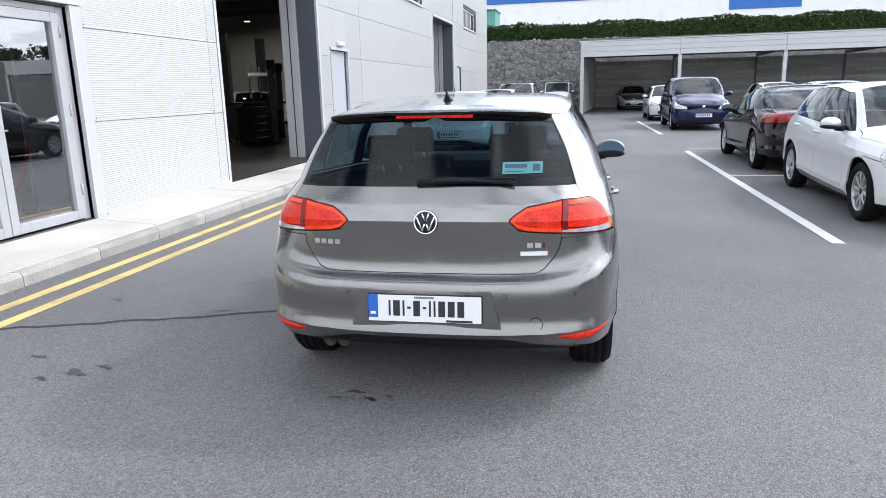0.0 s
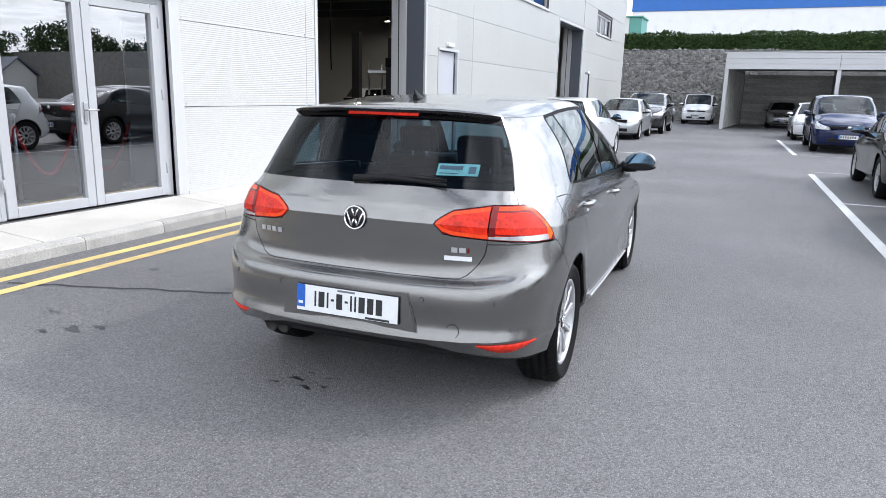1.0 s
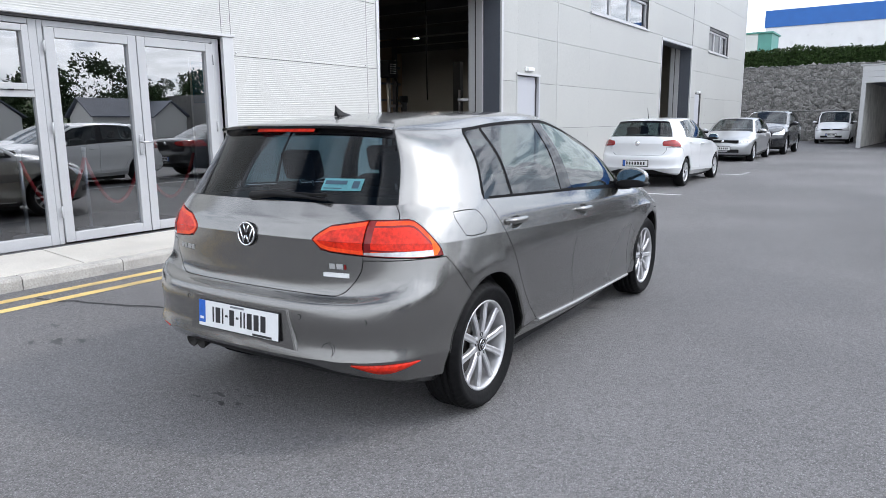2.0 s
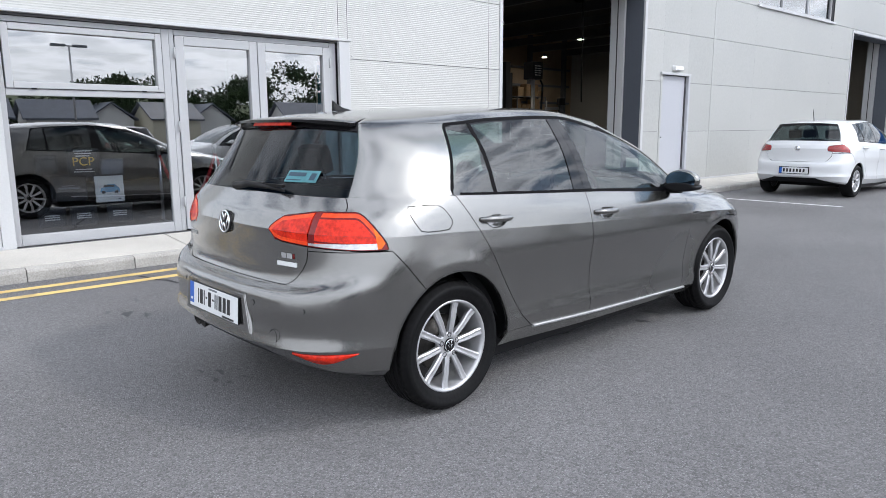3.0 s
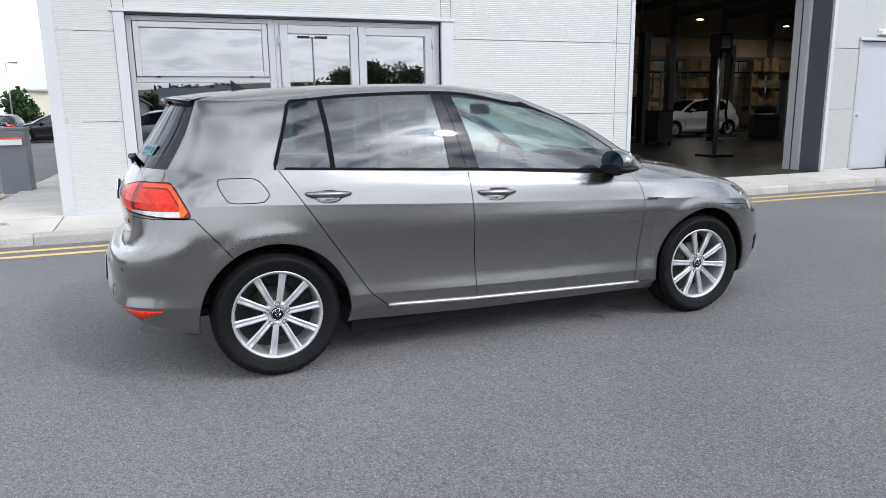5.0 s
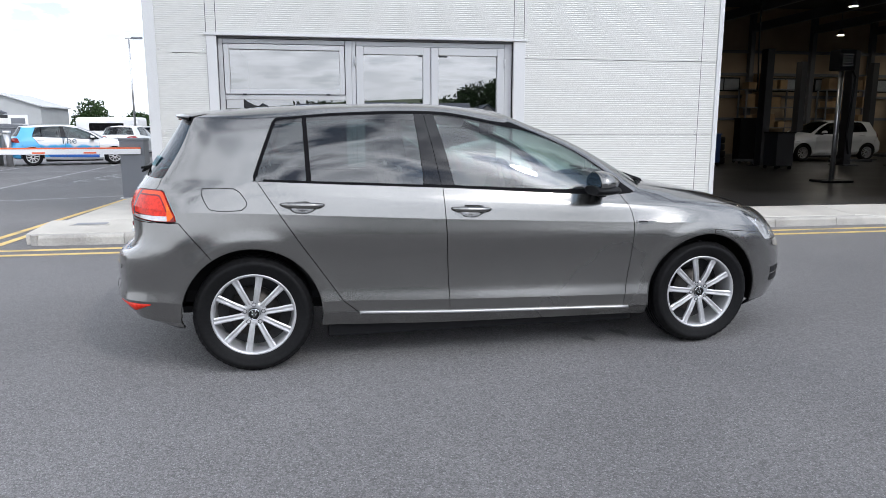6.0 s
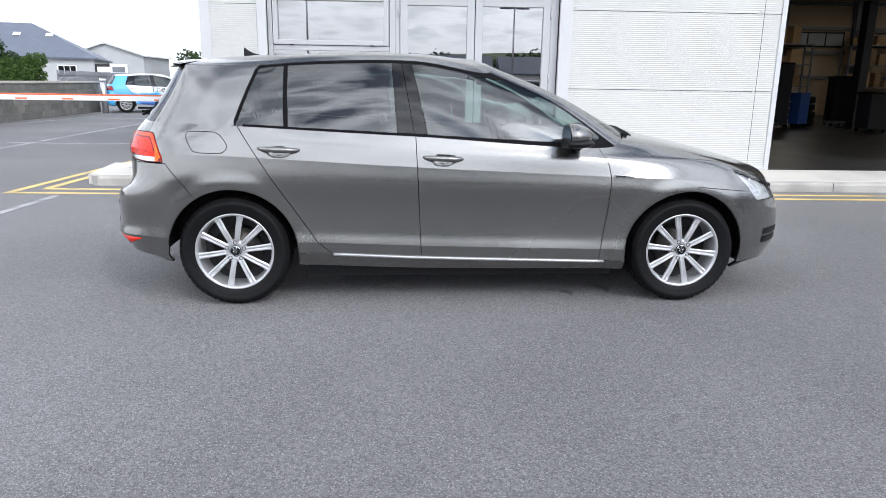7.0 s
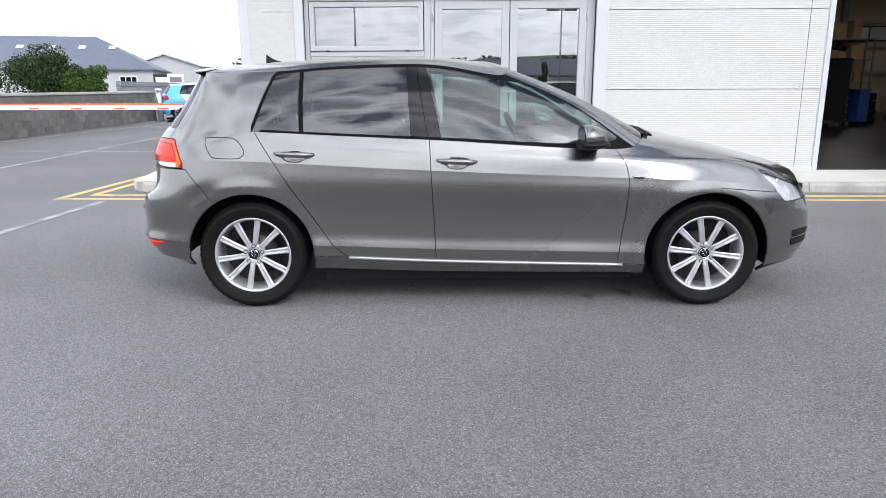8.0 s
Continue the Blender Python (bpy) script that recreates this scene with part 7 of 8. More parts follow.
def rock_verts(r, c, size):
    pts = []
    t = (1 + 5 ** 0.5) / 2
    for a in (-1, 1):
        for b in (-t, t):
            pts += [(0, a, b), (a, b, 0), (b, 0, a)]
    e = Vector((r.uniform(0.7, 1.25), r.uniform(0.6, 0.9), r.uniform(0.6, 1.0)))
    m = Matrix.Rotation(r.uniform(0, 6.28), 3, "Y") @ Matrix.Rotation(r.uniform(-0.5, 0.5), 3, "X")
    return [Vector(c) + m @ Vector((p[0] * e.x, p[1] * e.y, p[2] * e.z)) * (size / 1.9 * r.uniform(0.85, 1.12)) for p in pts]


ICO = []
_p = [Vector(v) for v in rock_verts(random.Random(1), (0, 0, 0), 1.0)]
for i in range(12):
    for j in range(i + 1, 12):
        for k in range(j + 1, 12):
            base = []
            t = (1 + 5 ** 0.5) / 2
            for a in (-1, 1):
                for b in (-t, t):
                    base += [Vector((0, a, b)), Vector((a, b, 0)), Vector((b, 0, a))]
            if abs((base[i] - base[j]).length - 2) < 0.01 and abs((base[j] - base[k]).length - 2) < 0.01 and abs((base[i] - base[k]).length - 2) < 0.01:
                n = (base[j] - base[i]).cross(base[k] - base[i])
                ICO.append((i, j, k) if n.dot(base[i]) > 0 else (i, k, j))


def rocks(name, x0, x1, y, z0, z1, size, mat, parent, seed):
    r = random.Random(seed)
    V, F = [], []
    z = z0 + size * 0.4
    while z < z1:
        x = x0 + r.uniform(0, size)
        while x < x1:
            n = len(V)
            V += rock_verts(r, (x, y + r.uniform(-0.05, 0.05), z + r.uniform(-0.02, 0.02)), size * r.uniform(0.8, 1.35))
            F += [(a + n, b + n, c + n) for a, b, c in ICO]
            x += size * r.uniform(0.8, 1.15)
        z += size * 0.78
    me = bpy.data.meshes.new(name)
    me.from_pydata([tuple(v) for v in V], [], F)
    me.materials.append(mat)
    ob = new(name, me)
    ob.parent = parent
    return tagged(ob, "packed grey quarry stones", kind="stuff")


gab = tagged(new("gabion_wall"), "tall stepped wall of grey stone-filled wire baskets", "wall", kind="structure")
WIRE = material("basket_wire", (0.12, 0.12, 0.12), 0.5, metal=0.6)
for j, (z0, z1, yy) in enumerate(((0.0, 1.85, 50.0), (1.85, 3.72, 50.25), (3.72, 4.66, 50.6))):
    rocks("stones", -16.0, 2.0, yy, z0, z1, 0.17, GABION, gab, 5 + j)
    part("basket_fill", box(bmesh.new(), -30, 60, yy + 0.02, yy + 2.2, z0, z1 - 0.01), GABION, gab)
    for k in range(10):
        part("basket_edge", tube(bmesh.new(), [(-16 + 2 * k, yy - 0.13, z0 + 0.02), (-16 + 2 * k, yy - 0.13, z1)], 0.012, 6), WIRE, gab)
    part("basket_edge", tube(bmesh.new(), [(-16, yy - 0.13, z1), (3, yy - 0.13, z1)], 0.02, 6), WIRE, gab)
tagged(boxed("bank", (-60, 80, 52.4, 60, 0, 4.62), GRASS), "grassy bank behind the stone wall", "ground", kind="structure")


def leaf_cloud(name, centres, size, mat, parent, seed, label="", flat=0.5):
    """Many small bent leaves; centres: (x, y, z) of each."""
    r = np.random.RandomState(seed)
    C = np.asarray(centres, float)
    n = len(C)
    a = r.normal(size=(n, 3))
    a /= np.linalg.norm(a, axis=1, keepdims=True)
    b = np.cross(a, r.normal(size=(n, 3)))
    b /= np.linalg.norm(b, axis=1, keepdims=True)
    s = size * r.uniform(0.6, 1.4, (n, 1))
    c = np.cross(a, b) * s * 0.18
    V = np.stack([C - a * s, C + b * s * flat + c, C + a * s, C - b * s * flat + c], 1).reshape(-1, 3)
    F = np.arange(n * 4).reshape(-1, 4)
    me = bpy.data.meshes.new(name)
    me.from_pydata(V.tolist(), [], F.tolist())
    me.materials.append(mat)
    ob = new(name, me)
    ob.parent = parent
    return tagged(ob, label)


hedge = tagged(new("hedge"), "long clipped dark green hedge above the stone wall", "hedge")
r = np.random.RandomState(3)
n = 24000
hx = r.uniform(-9.5, 34, n)
hy = 51.2 + r.uniform(0, 1, n) ** 2 * 1.2
hz = 4.62 + (1.16 + 0.10 * np.sin(hx * 0.9) + 0.06 * np.sin(hx * 2.3) + r.normal(0, 0.04, n)) * np.clip(r.uniform(0, 1.08, n) ** 0.8, 0, 1)
cl = leaf_cloud("foliage", np.stack([hx, hy, hz], 1), 0.10, LEAF_BUSH, hedge, 4, "dense small leaves")
tagged(cl, kind="stuff")
part("hedge_core", box(bmesh.new(), -9.3, 34, 51.5, 52.3, 4.6, 5.68, 0.1), LEAF_DARK, hedge)

hall = thing("warehouse", "large white warehouse with blue cladding bands far behind the hedge", "building", pose(0, 0, 0))
part("wall", box(bmesh.new(), -12, 44, 80, 110, 0, 10.55), WHITE_GLOSS, hall)
part("blue_panel", box(bmesh.new(), 13.9, 20.9, 79.95, 80.0, 8.9, 10.54), BLUE_CLAD, hall, "bright blue cladding panel")
part("roof_band", box(bmesh.new(), -12.1, 44.1, 79.9, 110.1, 10.56, 12.2), BLUE_CLAD, hall, "bright blue roof band")
kiosk = thing("cabin", "green and white cabin on the bank behind the hedge", "cabin", pose(-9.0, 58, 4.62))
part("wall", box(bmesh.new(), -0.9, 0.35, 0, 3, 0, 3.0, 0.03), WHITE_PAINT, kiosk)
part("green_wall", box(bmesh.new(), 0.36, 1.3, 0.0, 3, 0, 3.0, 0.03), GREEN_CLAD, kiosk, "green end wall")
part("roof", box(bmesh.new(), -1.0, 1.4, -0.1, 3.1, 3.0, 3.12, 0.02), GREEN_CLAD, kiosk)

# ---- entrance: barrier, block wall, far buildings ----
barrier = thing("road_barrier", "lowered red and white road barrier with a dark grey drive box", "barrier", pose(-8.85, 0.92, PZ0))
part("drive_box", box(bmesh.new(), -0.17, 0.17, -0.20, 0.20, 0.0, 0.98, 0.02), GREY_METAL, barrier)
part("box_lid", box(bmesh.new(), -0.18, 0.18, -0.21, 0.21, 0.98, 1.03, 0.012), GREY_METAL, barrier)
part("box_label", box(bmesh.new(), 0.17, 0.174, -0.05, 0.05, 0.76, 0.80), ORANGE, barrier)
part("base_plate", box(bmesh.new(), -0.2, 0.2, -0.24, 0.24, 0.0, 0.02), STEEL, barrier)
arm = part("arm", box(bmesh.new(), 0.19, 0.23, -7.2, 0.15, 0.76, 0.85, 0.01), WHITE_GLOSS, barrier, "white barrier arm")
part("arm_edge", box(bmesh.new(), 0.185, 0.235, -7.2, 0.15, 0.85, 0.875, 0.006), ORANGE, arm, "orange-red upper strip")
for k in range(9):
    part("arm_marker", box(bmesh.new(), 0.2305, 0.233, -0.75 - 0.8 * k, -0.55 - 0.8 * k, 0.775, 0.80), ORANGE, arm, "small red reflective marker")
rest = thing("rest_post", "steel rest post of the barrier", "post", pose(-8.65, -6.4, 0))
part("post", box(bmesh.new(), -0.05, 0.05, -0.05, 0.05, 0, 0.86, 0.006), STEEL, rest)

bw_a, bw_b = Vector((-5.0, -6.1, 0)), Vector((-23.6, -7.35, 0))
d_ = bw_b - bw_a
bwall = tagged(new("boundary_wall"), "low weathered concrete block wall with a pale coping", "wall", kind="structure")
bwall.matrix_basis = Matrix.Translation(bw_a) @ Matrix.Rotation(math.atan2(d_.y, d_.x), 4, "Z")
L_ = d_.length
part("wall_core", box(bmesh.new(), 0, L_, 0.012, 0.19, 0, 1.07), MORTAR, bwall)
for k in range(int(L_ / 1.2) + 1):
    part("coping", box(bmesh.new(), 1.2 * k, min(L_ + 0.05, 1.2 * k + 1.192), -0.035, 0.235, 1.07, 1.145, 0.012), CONCRETE, bwall)
blk = mesh_of(box(bmesh.new(), 0, 0.432, 0, 0.03, 0, 0.205, 0.004), "block", BLOCK)
for j in range(5):
    x = -0.22 if j % 2 else 0.0
    while x < L_ - 0.4:
        piece("block", blk, bwall, (max(x, 0) + 0.004, -0.008, 0.004 + 0.2135 * j))
        x += 0.441
wpost = thing("gate_post", "round steel gate post with a white cap", "post", pose(-22.6, -6.75, 0))
part("post", tube(bmesh.new(), [(0, 0, 0), (0, 0, 1.15)], 0.11, 14), STEEL, wpost)
part("cap", tube(bmesh.new(), [(0, 0, 1.15), (0, 0, 1.24)], 0.125, 14), WHITE_GLOSS, wpost)

fence = thing("railings", "dark steel railings beyond the block wall", "fence", pose(-27.0, -10.0, 0, 0, 0, -168))
for z in (0.35, 1.35):
    part("rail", box(bmesh.new(), -2, 24, -0.02, 0.02, z, z + 0.05), GREY_METAL, fence)
pal = mesh_of(box(bmesh.new(), -0.015, 0.015, -0.015, 0.015, 0.05, 1.55), "paling", GREY_METAL)
for k in range(150):
    piece("paling", pal, fence, (-2 + 0.173 * k, 0, 0))


def far_building(name, label, at, w, d, eave, ridge, wall_mat, roof_mat, n_win=0, sky=0, hip=0.0):
    """A gabled building: walls, roof, windows; ridge along its local x."""
    b = thing(name, label, "building", at)
    bm = box(bmesh.new(), 0, w, 0, d, 0, eave)
    for x in (0.0, w):
        if not hip:
            bm.faces.new([bm.verts.new((x, y, z)) for y, z in ((0, eave), (d, eave), (d / 2, ridge))])
    part("wall", bm, wall_mat, b)
    bm = bmesh.new()
    o = 0.35
    h = hip
    A = [bm.verts.new(p) for p in ((-o, -o, eave - 0.08), (w + o, -o, eave - 0.08), (w + o - h, d / 2, ridge), (-o + h, d / 2, ridge), (w + o, d + o, eave - 0.08), (-o, d + o, eave - 0.08))]
    bm.faces.new((A[0], A[1], A[2], A[3]))
    bm.faces.new((A[3], A[2], A[4], A[5]))
    if hip:
        bm.faces.new((A[1], A[4], A[2]))
        bm.faces.new((A[0], A[3], A[5]))
    ex = bmesh.ops.extrude_face_region(bm, geom=bm.faces[:])
    for v in ex["geom"]:
        if isinstance(v, bmesh.types.BMVert):
            v.co.z += 0.14
    roof = part("roof", bm, roof_mat, b)
    for k in range(n_win):
        x = w * (k + 0.6) / (n_win + 0.2)
        wn_ = part("window", box(bmesh.new(), x - 0.75, x + 0.75, -0.06, 0.02, eave * 0.42, eave * 0.80), WHITE_GLOSS, b)
        for q in range(3):
            part("pane", box(bmesh.new(), x - 0.68 + 0.47 * q, x - 0.27 + 0.47 * q, -0.075, -0.055, eave * 0.45, eave * 0.77), GLOSS_BLACK, wn_)
    for k in range(sky):
        x = w * (k + 1.5) / (sky + 2)
        f0, f1 = 0.56, 0.66
        slope = (ridge - eave) / (d / 2)
        bm = bmesh.new()
        vs = [bm.verts.new((xx, y, eave + y * slope + 0.24)) for xx, y in ((x - 0.3, d / 2 * f0), (x + 0.3, d / 2 * f0), (x + 0.3, d / 2 * f1), (x - 0.3, d / 2 * f1))]
        bm.faces.new(vs)
        part("skylight", bm, WHITE_GLOSS, roof)
    return b


far_building("school_building", "long pale single-storey building with a blue-grey slate roof", pose(-52.0, -48.3, 0, 0, 0, 108), 26, 14, 2.9, 6.0, SHED_GREY, SLATE, 7, 8, hip=6.0)
far_building("industrial_shed", "pale grey gabled industrial shed", pose(-85.0, -28.6, 0, 0, 0, 180), 9, 9.0, 3.9, 5.35, SHED_GREY, TRIM, 0, 0)
far_building("cream_building", "cream rendered building behind the far car row", pose(-66, -9.0, 0, 0, 0, 94), 12, 10, 3.6, 5.0, CREAM, TRIM, 3, 0)


def tree(label, at, height, spread, mat, seed, name="tree", trunk=0.25, n=2600, leaf=0.12, lift=0.3):
    """A trunk with limbs and a ragged crown of small leaves."""
    r = random.Random(seed)
    t = thing(name, label, "tree" if name == "tree" else "bush", at)
    bm = bmesh.new()
    tube(bm, [(0, 0, 0), (0.05 * height * 0.3, 0, height * 0.3), (0.02, 0.05, height * 0.75)], [trunk * 0.5, trunk * 0.36, trunk * 0.1], 8)
    tips = []
    for k in range(9):
        a, z0 = r.uniform(0, 6.28), height * r.uniform(0.2, 0.6)
        q = Vector((math.cos(a) * spread * r.uniform(0.35, 0.75), math.sin(a) * spread * r.uniform(0.35, 0.75), z0 + height * r.uniform(0.1, 0.32)))
        tube(bm, [(0, 0, z0), q * 0.5 + Vector((0, 0, z0 * 0.5)), q], [trunk * 0.16, trunk * 0.1, trunk * 0.03], 6)
        tips.append(q)
    part("trunk", bm, BARK, t)
    C = []
    blobs = [(q, spread * r.uniform(0.28, 0.5)) for q in tips] + [(Vector((r.uniform(-0.4, 0.4) * spread, r.uniform(-0.4, 0.4) * spread, height * r.uniform(lift + 0.1, 0.85))), spread * r.uniform(0.3, 0.5)) for _ in range(9)]
    for k in range(n):
        c, s = blobs[r.randrange(len(blobs))]
        v = Vector((r.gauss(0, 1), r.gauss(0, 1), r.gauss(0, 0.8)))
        v = v.normalized() * s * r.uniform(0.55, 1.05)
        p = c + v
        if p.z > height * lift * 0.5 and p.z < height * 1.05:
            C.append(tuple(p))
    cr = leaf_cloud("crown", C, leaf, mat, t, seed, "ragged leafy crown")
    return t


tree("large rounded dark green bush behind the block wall", pose(-30.0, -15.45, 0), 3.15, 1.95, LEAF_BUSH, 21, "bush", 0.2, 20000, 0.065, 0.02)
tree("smaller fresh green bush behind the block wall", pose(-29.6, -13.45, 0), 2.25, 1.1, LEAF, 22, "bush", 0.15, 10000, 0.06, 0.02)
for k, (x, y, h, s) in enumerate(((-90, -24.8, 4.7, 2.9), (-92, -20.0, 3.4, 2.4), (-94, -12.0, 3.4, 2.2), (-75, -6.0, 5.5, 3.2), (-60, -8.5, 3.6, 1.6), (-64, 1.0, 5.0, 2.5))):
    tree("distant dark tree beyond the entrance road", pose(x, y, 0), h, s, LEAF_DARK, 40 + k, "tree", 0.3, 1800, 0.2, 0.15)


def lamp_post(at, h, heads, label):
    lp = thing("lamp_post", label, "lamp post", at)
    part("base", tube(bmesh.new(), [(0, 0, 0), (0, 0, 0.9)], 0.09, 12), STEEL, lp)
    part("pole", tube(bmesh.new(), [(0, 0, 0.9), (0, 0, h)], [0.06, 0.04], 10), STEEL, lp)
    for s in heads:
        part("head", box(bmesh.new(), -0.12, 0.12, s * 0.15, s * 0.75, h - 0.04, h + 0.07, 0.02), GREY_METAL, lp)
    part("crossbar", tube(bmesh.new(), [(0, -0.2, h), (0, 0.2, h)], 0.03, 8), STEEL, lp)
    return lp


lamp_post(pose(-40, -6.9, 0), 6.5, (1,), "tall grey street lamp beyond the entrance")
lamp_post(pose(-56, -8.4, 0), 5.2, (1,), "grey street lamp in the distance")
lamp_post(pose(22, 9.9, 0), 5.05, (-1, 1), "tall twin-headed yard lamp post")
lamp_post(pose(22, -0.7, 0), 7.5, (-1, 1), "tall twin-headed yard lamp post")
for k, (y, m) in enumerate(((-13.75, POSTER_BLACK), (-12.85, WHITE_GLOSS))):
    sg = thing("sign_board", "small sign board on posts beside the railings", "sign", pose(-40.0, y - 0.4, 0, 0, 0, 10))
    part("post", tube(bmesh.new(), [(0, -0.35, 0), (0, -0.35, 2.0)], 0.03, 8), STEEL, sg)
    part("post", tube(bmesh.new(), [(0, 0.35, 0), (0, 0.35, 2.0)], 0.03, 8), STEEL, sg)
    bd = part("board", box(bmesh.new(), 0.03, 0.06, -0.5, 0.5, 1.45, 2.1, 0.01), m, sg)
    part("board_print", box(bmesh.new(), 0.061, 0.064, -0.36, 0.36, 1.6, 1.92), GREY_METAL if k else PAPER, bd)
camper = thing("caravan", "white caravan parked in the distance", "caravan", pose(-41.5, -8.6, 0, 0, 0, 85))
part("body", box(bmesh.new(), -1.8, 1.8, -0.9, 0.9, 0.45, 2.0, 0.18), WHITE_GLOSS, camper)
part("window", box(bmesh.new(), -1.0, 1.0, -0.915, -0.88, 1.2, 1.65, 0.03), GLOSS_BLACK, camper)
for s in (-1, 1):
    part("wheel", tube(bmesh.new(), [(0.0, s * 0.72, 0.3), (0.0, s * 0.88, 0.3)], 0.3, 16), RUBBER, camper)

# ---- the hillside opposite the facade ----
def hill_z(x, y):
    f = min(1, max(0, (x - 140) / 130))
    return f * f * (3 - 2 * f) * (9.5 + 3.0 * math.sin(y * 0.011 + 0.6) + 1.2 * math.sin(y * 0.035))


bm = bmesh.new()
grid = {}
for i in range(25):
    for j in range(61):
        x, y = 90 + i * 12, -300 + j * 10
        z = hill_z(x, y) + 0.1 * noise.noise((x * 0.1, y * 0.1, 0))
        grid[i, j] = bm.verts.new((x, y, z - 0.05))
for i in range(24):
    for j in range(60):
        bm.faces.new((grid[i, j], grid[i + 1, j], grid[i + 1, j + 1], grid[i, j + 1])).smooth = True
tagged(part("hillside", bm, GRASS), "grassy hillside opposite the yard", "hill", kind="structure")


r = random.Random(8)
for k in range(17):
    x, y = r.uniform(52, 59), -26 + 5.6 * k + r.uniform(-1, 1)
    far_building("house", "distant white gabled house opposite the yard", pose(x, y, 0, 0, 0, r.choice((0, 90, 80))), 5, 4.0, 2.2, 3.5 + 0.03 * k, WHITE_PAINT if k % 3 else CREAM, SLATE, 2, 0)
woods = tagged(new("woods"), "tall dark trees in a row behind the houses", "woods", kind="stuff")
C = []
for k in range(560):
    x, y = r.uniform(61, 72), r.uniform(-60, 85)
    top = min(9.3, max(4.4, 4.9 + (y - 3) * 0.115)) * (0.80 + 0.14 * math.sin(y * 0.33) + 0.06 * r.uniform(-1, 1))
    s = r.uniform(1.0, 1.9)
    z = r.uniform(0.15, 1.0) * max(0.3, top - s) if k % 3 else top - s
    for q in range(170):
        v = Vector((r.gauss(0, 1), r.gauss(0, 1), r.gauss(0, 0.8))).normalized() * s * r.uniform(0.5, 1.05)
        C.append((x + v.x, y + v.y, max(0.1, z + v.z)))
leaf_cloud("crowns", C, 0.22, LEAF_DARK, woods, 9, "many dark tree crowns")

# ---- wall lamps ----
for y, z in ((14.8, 2.5), (28.9, 2.42)):
    wl_ = thing("wall_lamp", "small white bulkhead lamp over the staff door", "lamp", pose(W + 0.002, y, z))
    part("backplate", box(bmesh.new(), 0, 0.03, -0.16, 0.16, -0.05, 0.05, 0.008), WHITE_GLOSS, wl_)
    part("diffuser", box(bmesh.new(), 0.03, 0.085, -0.15, 0.15, -0.042, 0.042, 0.02), WHITE_GLOSS, wl_)


def text(name, body, size, at, mat, parent=None, label=""):
    cu = bpy.data.curves.new(name, "FONT")
    cu.body, cu.size, cu.extrude = body, size, 0.0006
    cu.align_x = "CENTER"
    cu.materials.append(mat)
    ob = new(name, cu)
    ob.parent = parent
    ob.matrix_basis = at
    return tagged(ob, label)


# ---- posters behind the showroom window ----
PX = W - 0.128


def poster(label, y0, y1, z0, z1, mat):
    p = thing("poster", label, "poster", pose(PX, (y0 + y1) / 2, (z0 + z1) / 2), "window posters")
    a, b = (y1 - y0) / 2, (z1 - z0) / 2
    part("sheet", box(bmesh.new(), -0.002, 0.002, -a, a, -b, b), mat, p)
    return p, a, b


def bars(p, rows, mat, x=0.0025):
    for y0, y1, z0, z1 in rows:
        part("print_bar", box(bmesh.new(), x, x + 0.0008, y0, y1, z0, z1), mat, p)


p, a, b = poster("black poster with yellow letters stuck inside the window", 3.42, 3.72, 0.84, 1.14, POSTER_BLACK)
text("poster_word", "PCP", 0.125, pose(0.003, 0, -0.03, 90, 0, 90), PCP_YELLOW, p, "bold yellow letters")
bars(p, [(-0.09 + 0.01 * k, 0.09 - 0.012 * k, 0.115 - 0.026 * k, 0.127 - 0.026 * k) for k in range(3)] + [(-0.08, 0.08, -0.075, -0.065), (-0.10, 0.10, -0.10, -0.09)], PAPER)
p, a, b = poster("white poster with a blue car picture", 3.66, 3.95, 0.56, 0.84, PAPER)
bm = bmesh.new()
vs = [bm.verts.new((0.003, y, z)) for y, z in ((-0.10, -0.03), (-0.085, 0.01), (-0.05, 0.02), (-0.02, 0.05), (0.05, 0.05), (0.085, 0.018), (0.105, 0.0), (0.10, -0.035))]
bm.faces.new(vs)
part("car_print", bm, POSTER_BLUE, p)
bars(p, [(-0.06, 0.05, 0.022, 0.042), (-0.08, -0.045, -0.045, -0.02), (0.05, 0.085, -0.045, -0.02)], POSTER_BLACK, 0.0045)
bars(p, [(0.08, 0.11, -0.12, -0.105)], GREY_METAL)
p, a, b = poster("dark poster with a car picture", 3.24, 3.58, 0.60, 0.86, POSTER_BLACK)
bars(p, [(-0.10, 0.11, -0.01, 0.012), (-0.07, 0.06, 0.02, 0.03)], GREY_METAL)
for y0 in (3.10, 3.40, 3.76):
    p, a, b = poster("small dark poster with white print", y0, y0 + 0.26, 0.335, 0.545, POSTER_BLACK)
    bars(p, [(-0.07, 0.07, 0.01 - 0.022 * k, 0.021 - 0.022 * k) for k in range(3)], PAPER)
p, a, b = poster("dark grey paper notice", 3.74, 3.96, 0.86, 1.02, GREY_METAL)
p, a, b = poster("dark grey paper notice", 3.12, 3.32, 0.88, 1.08, POSTER_BLACK)

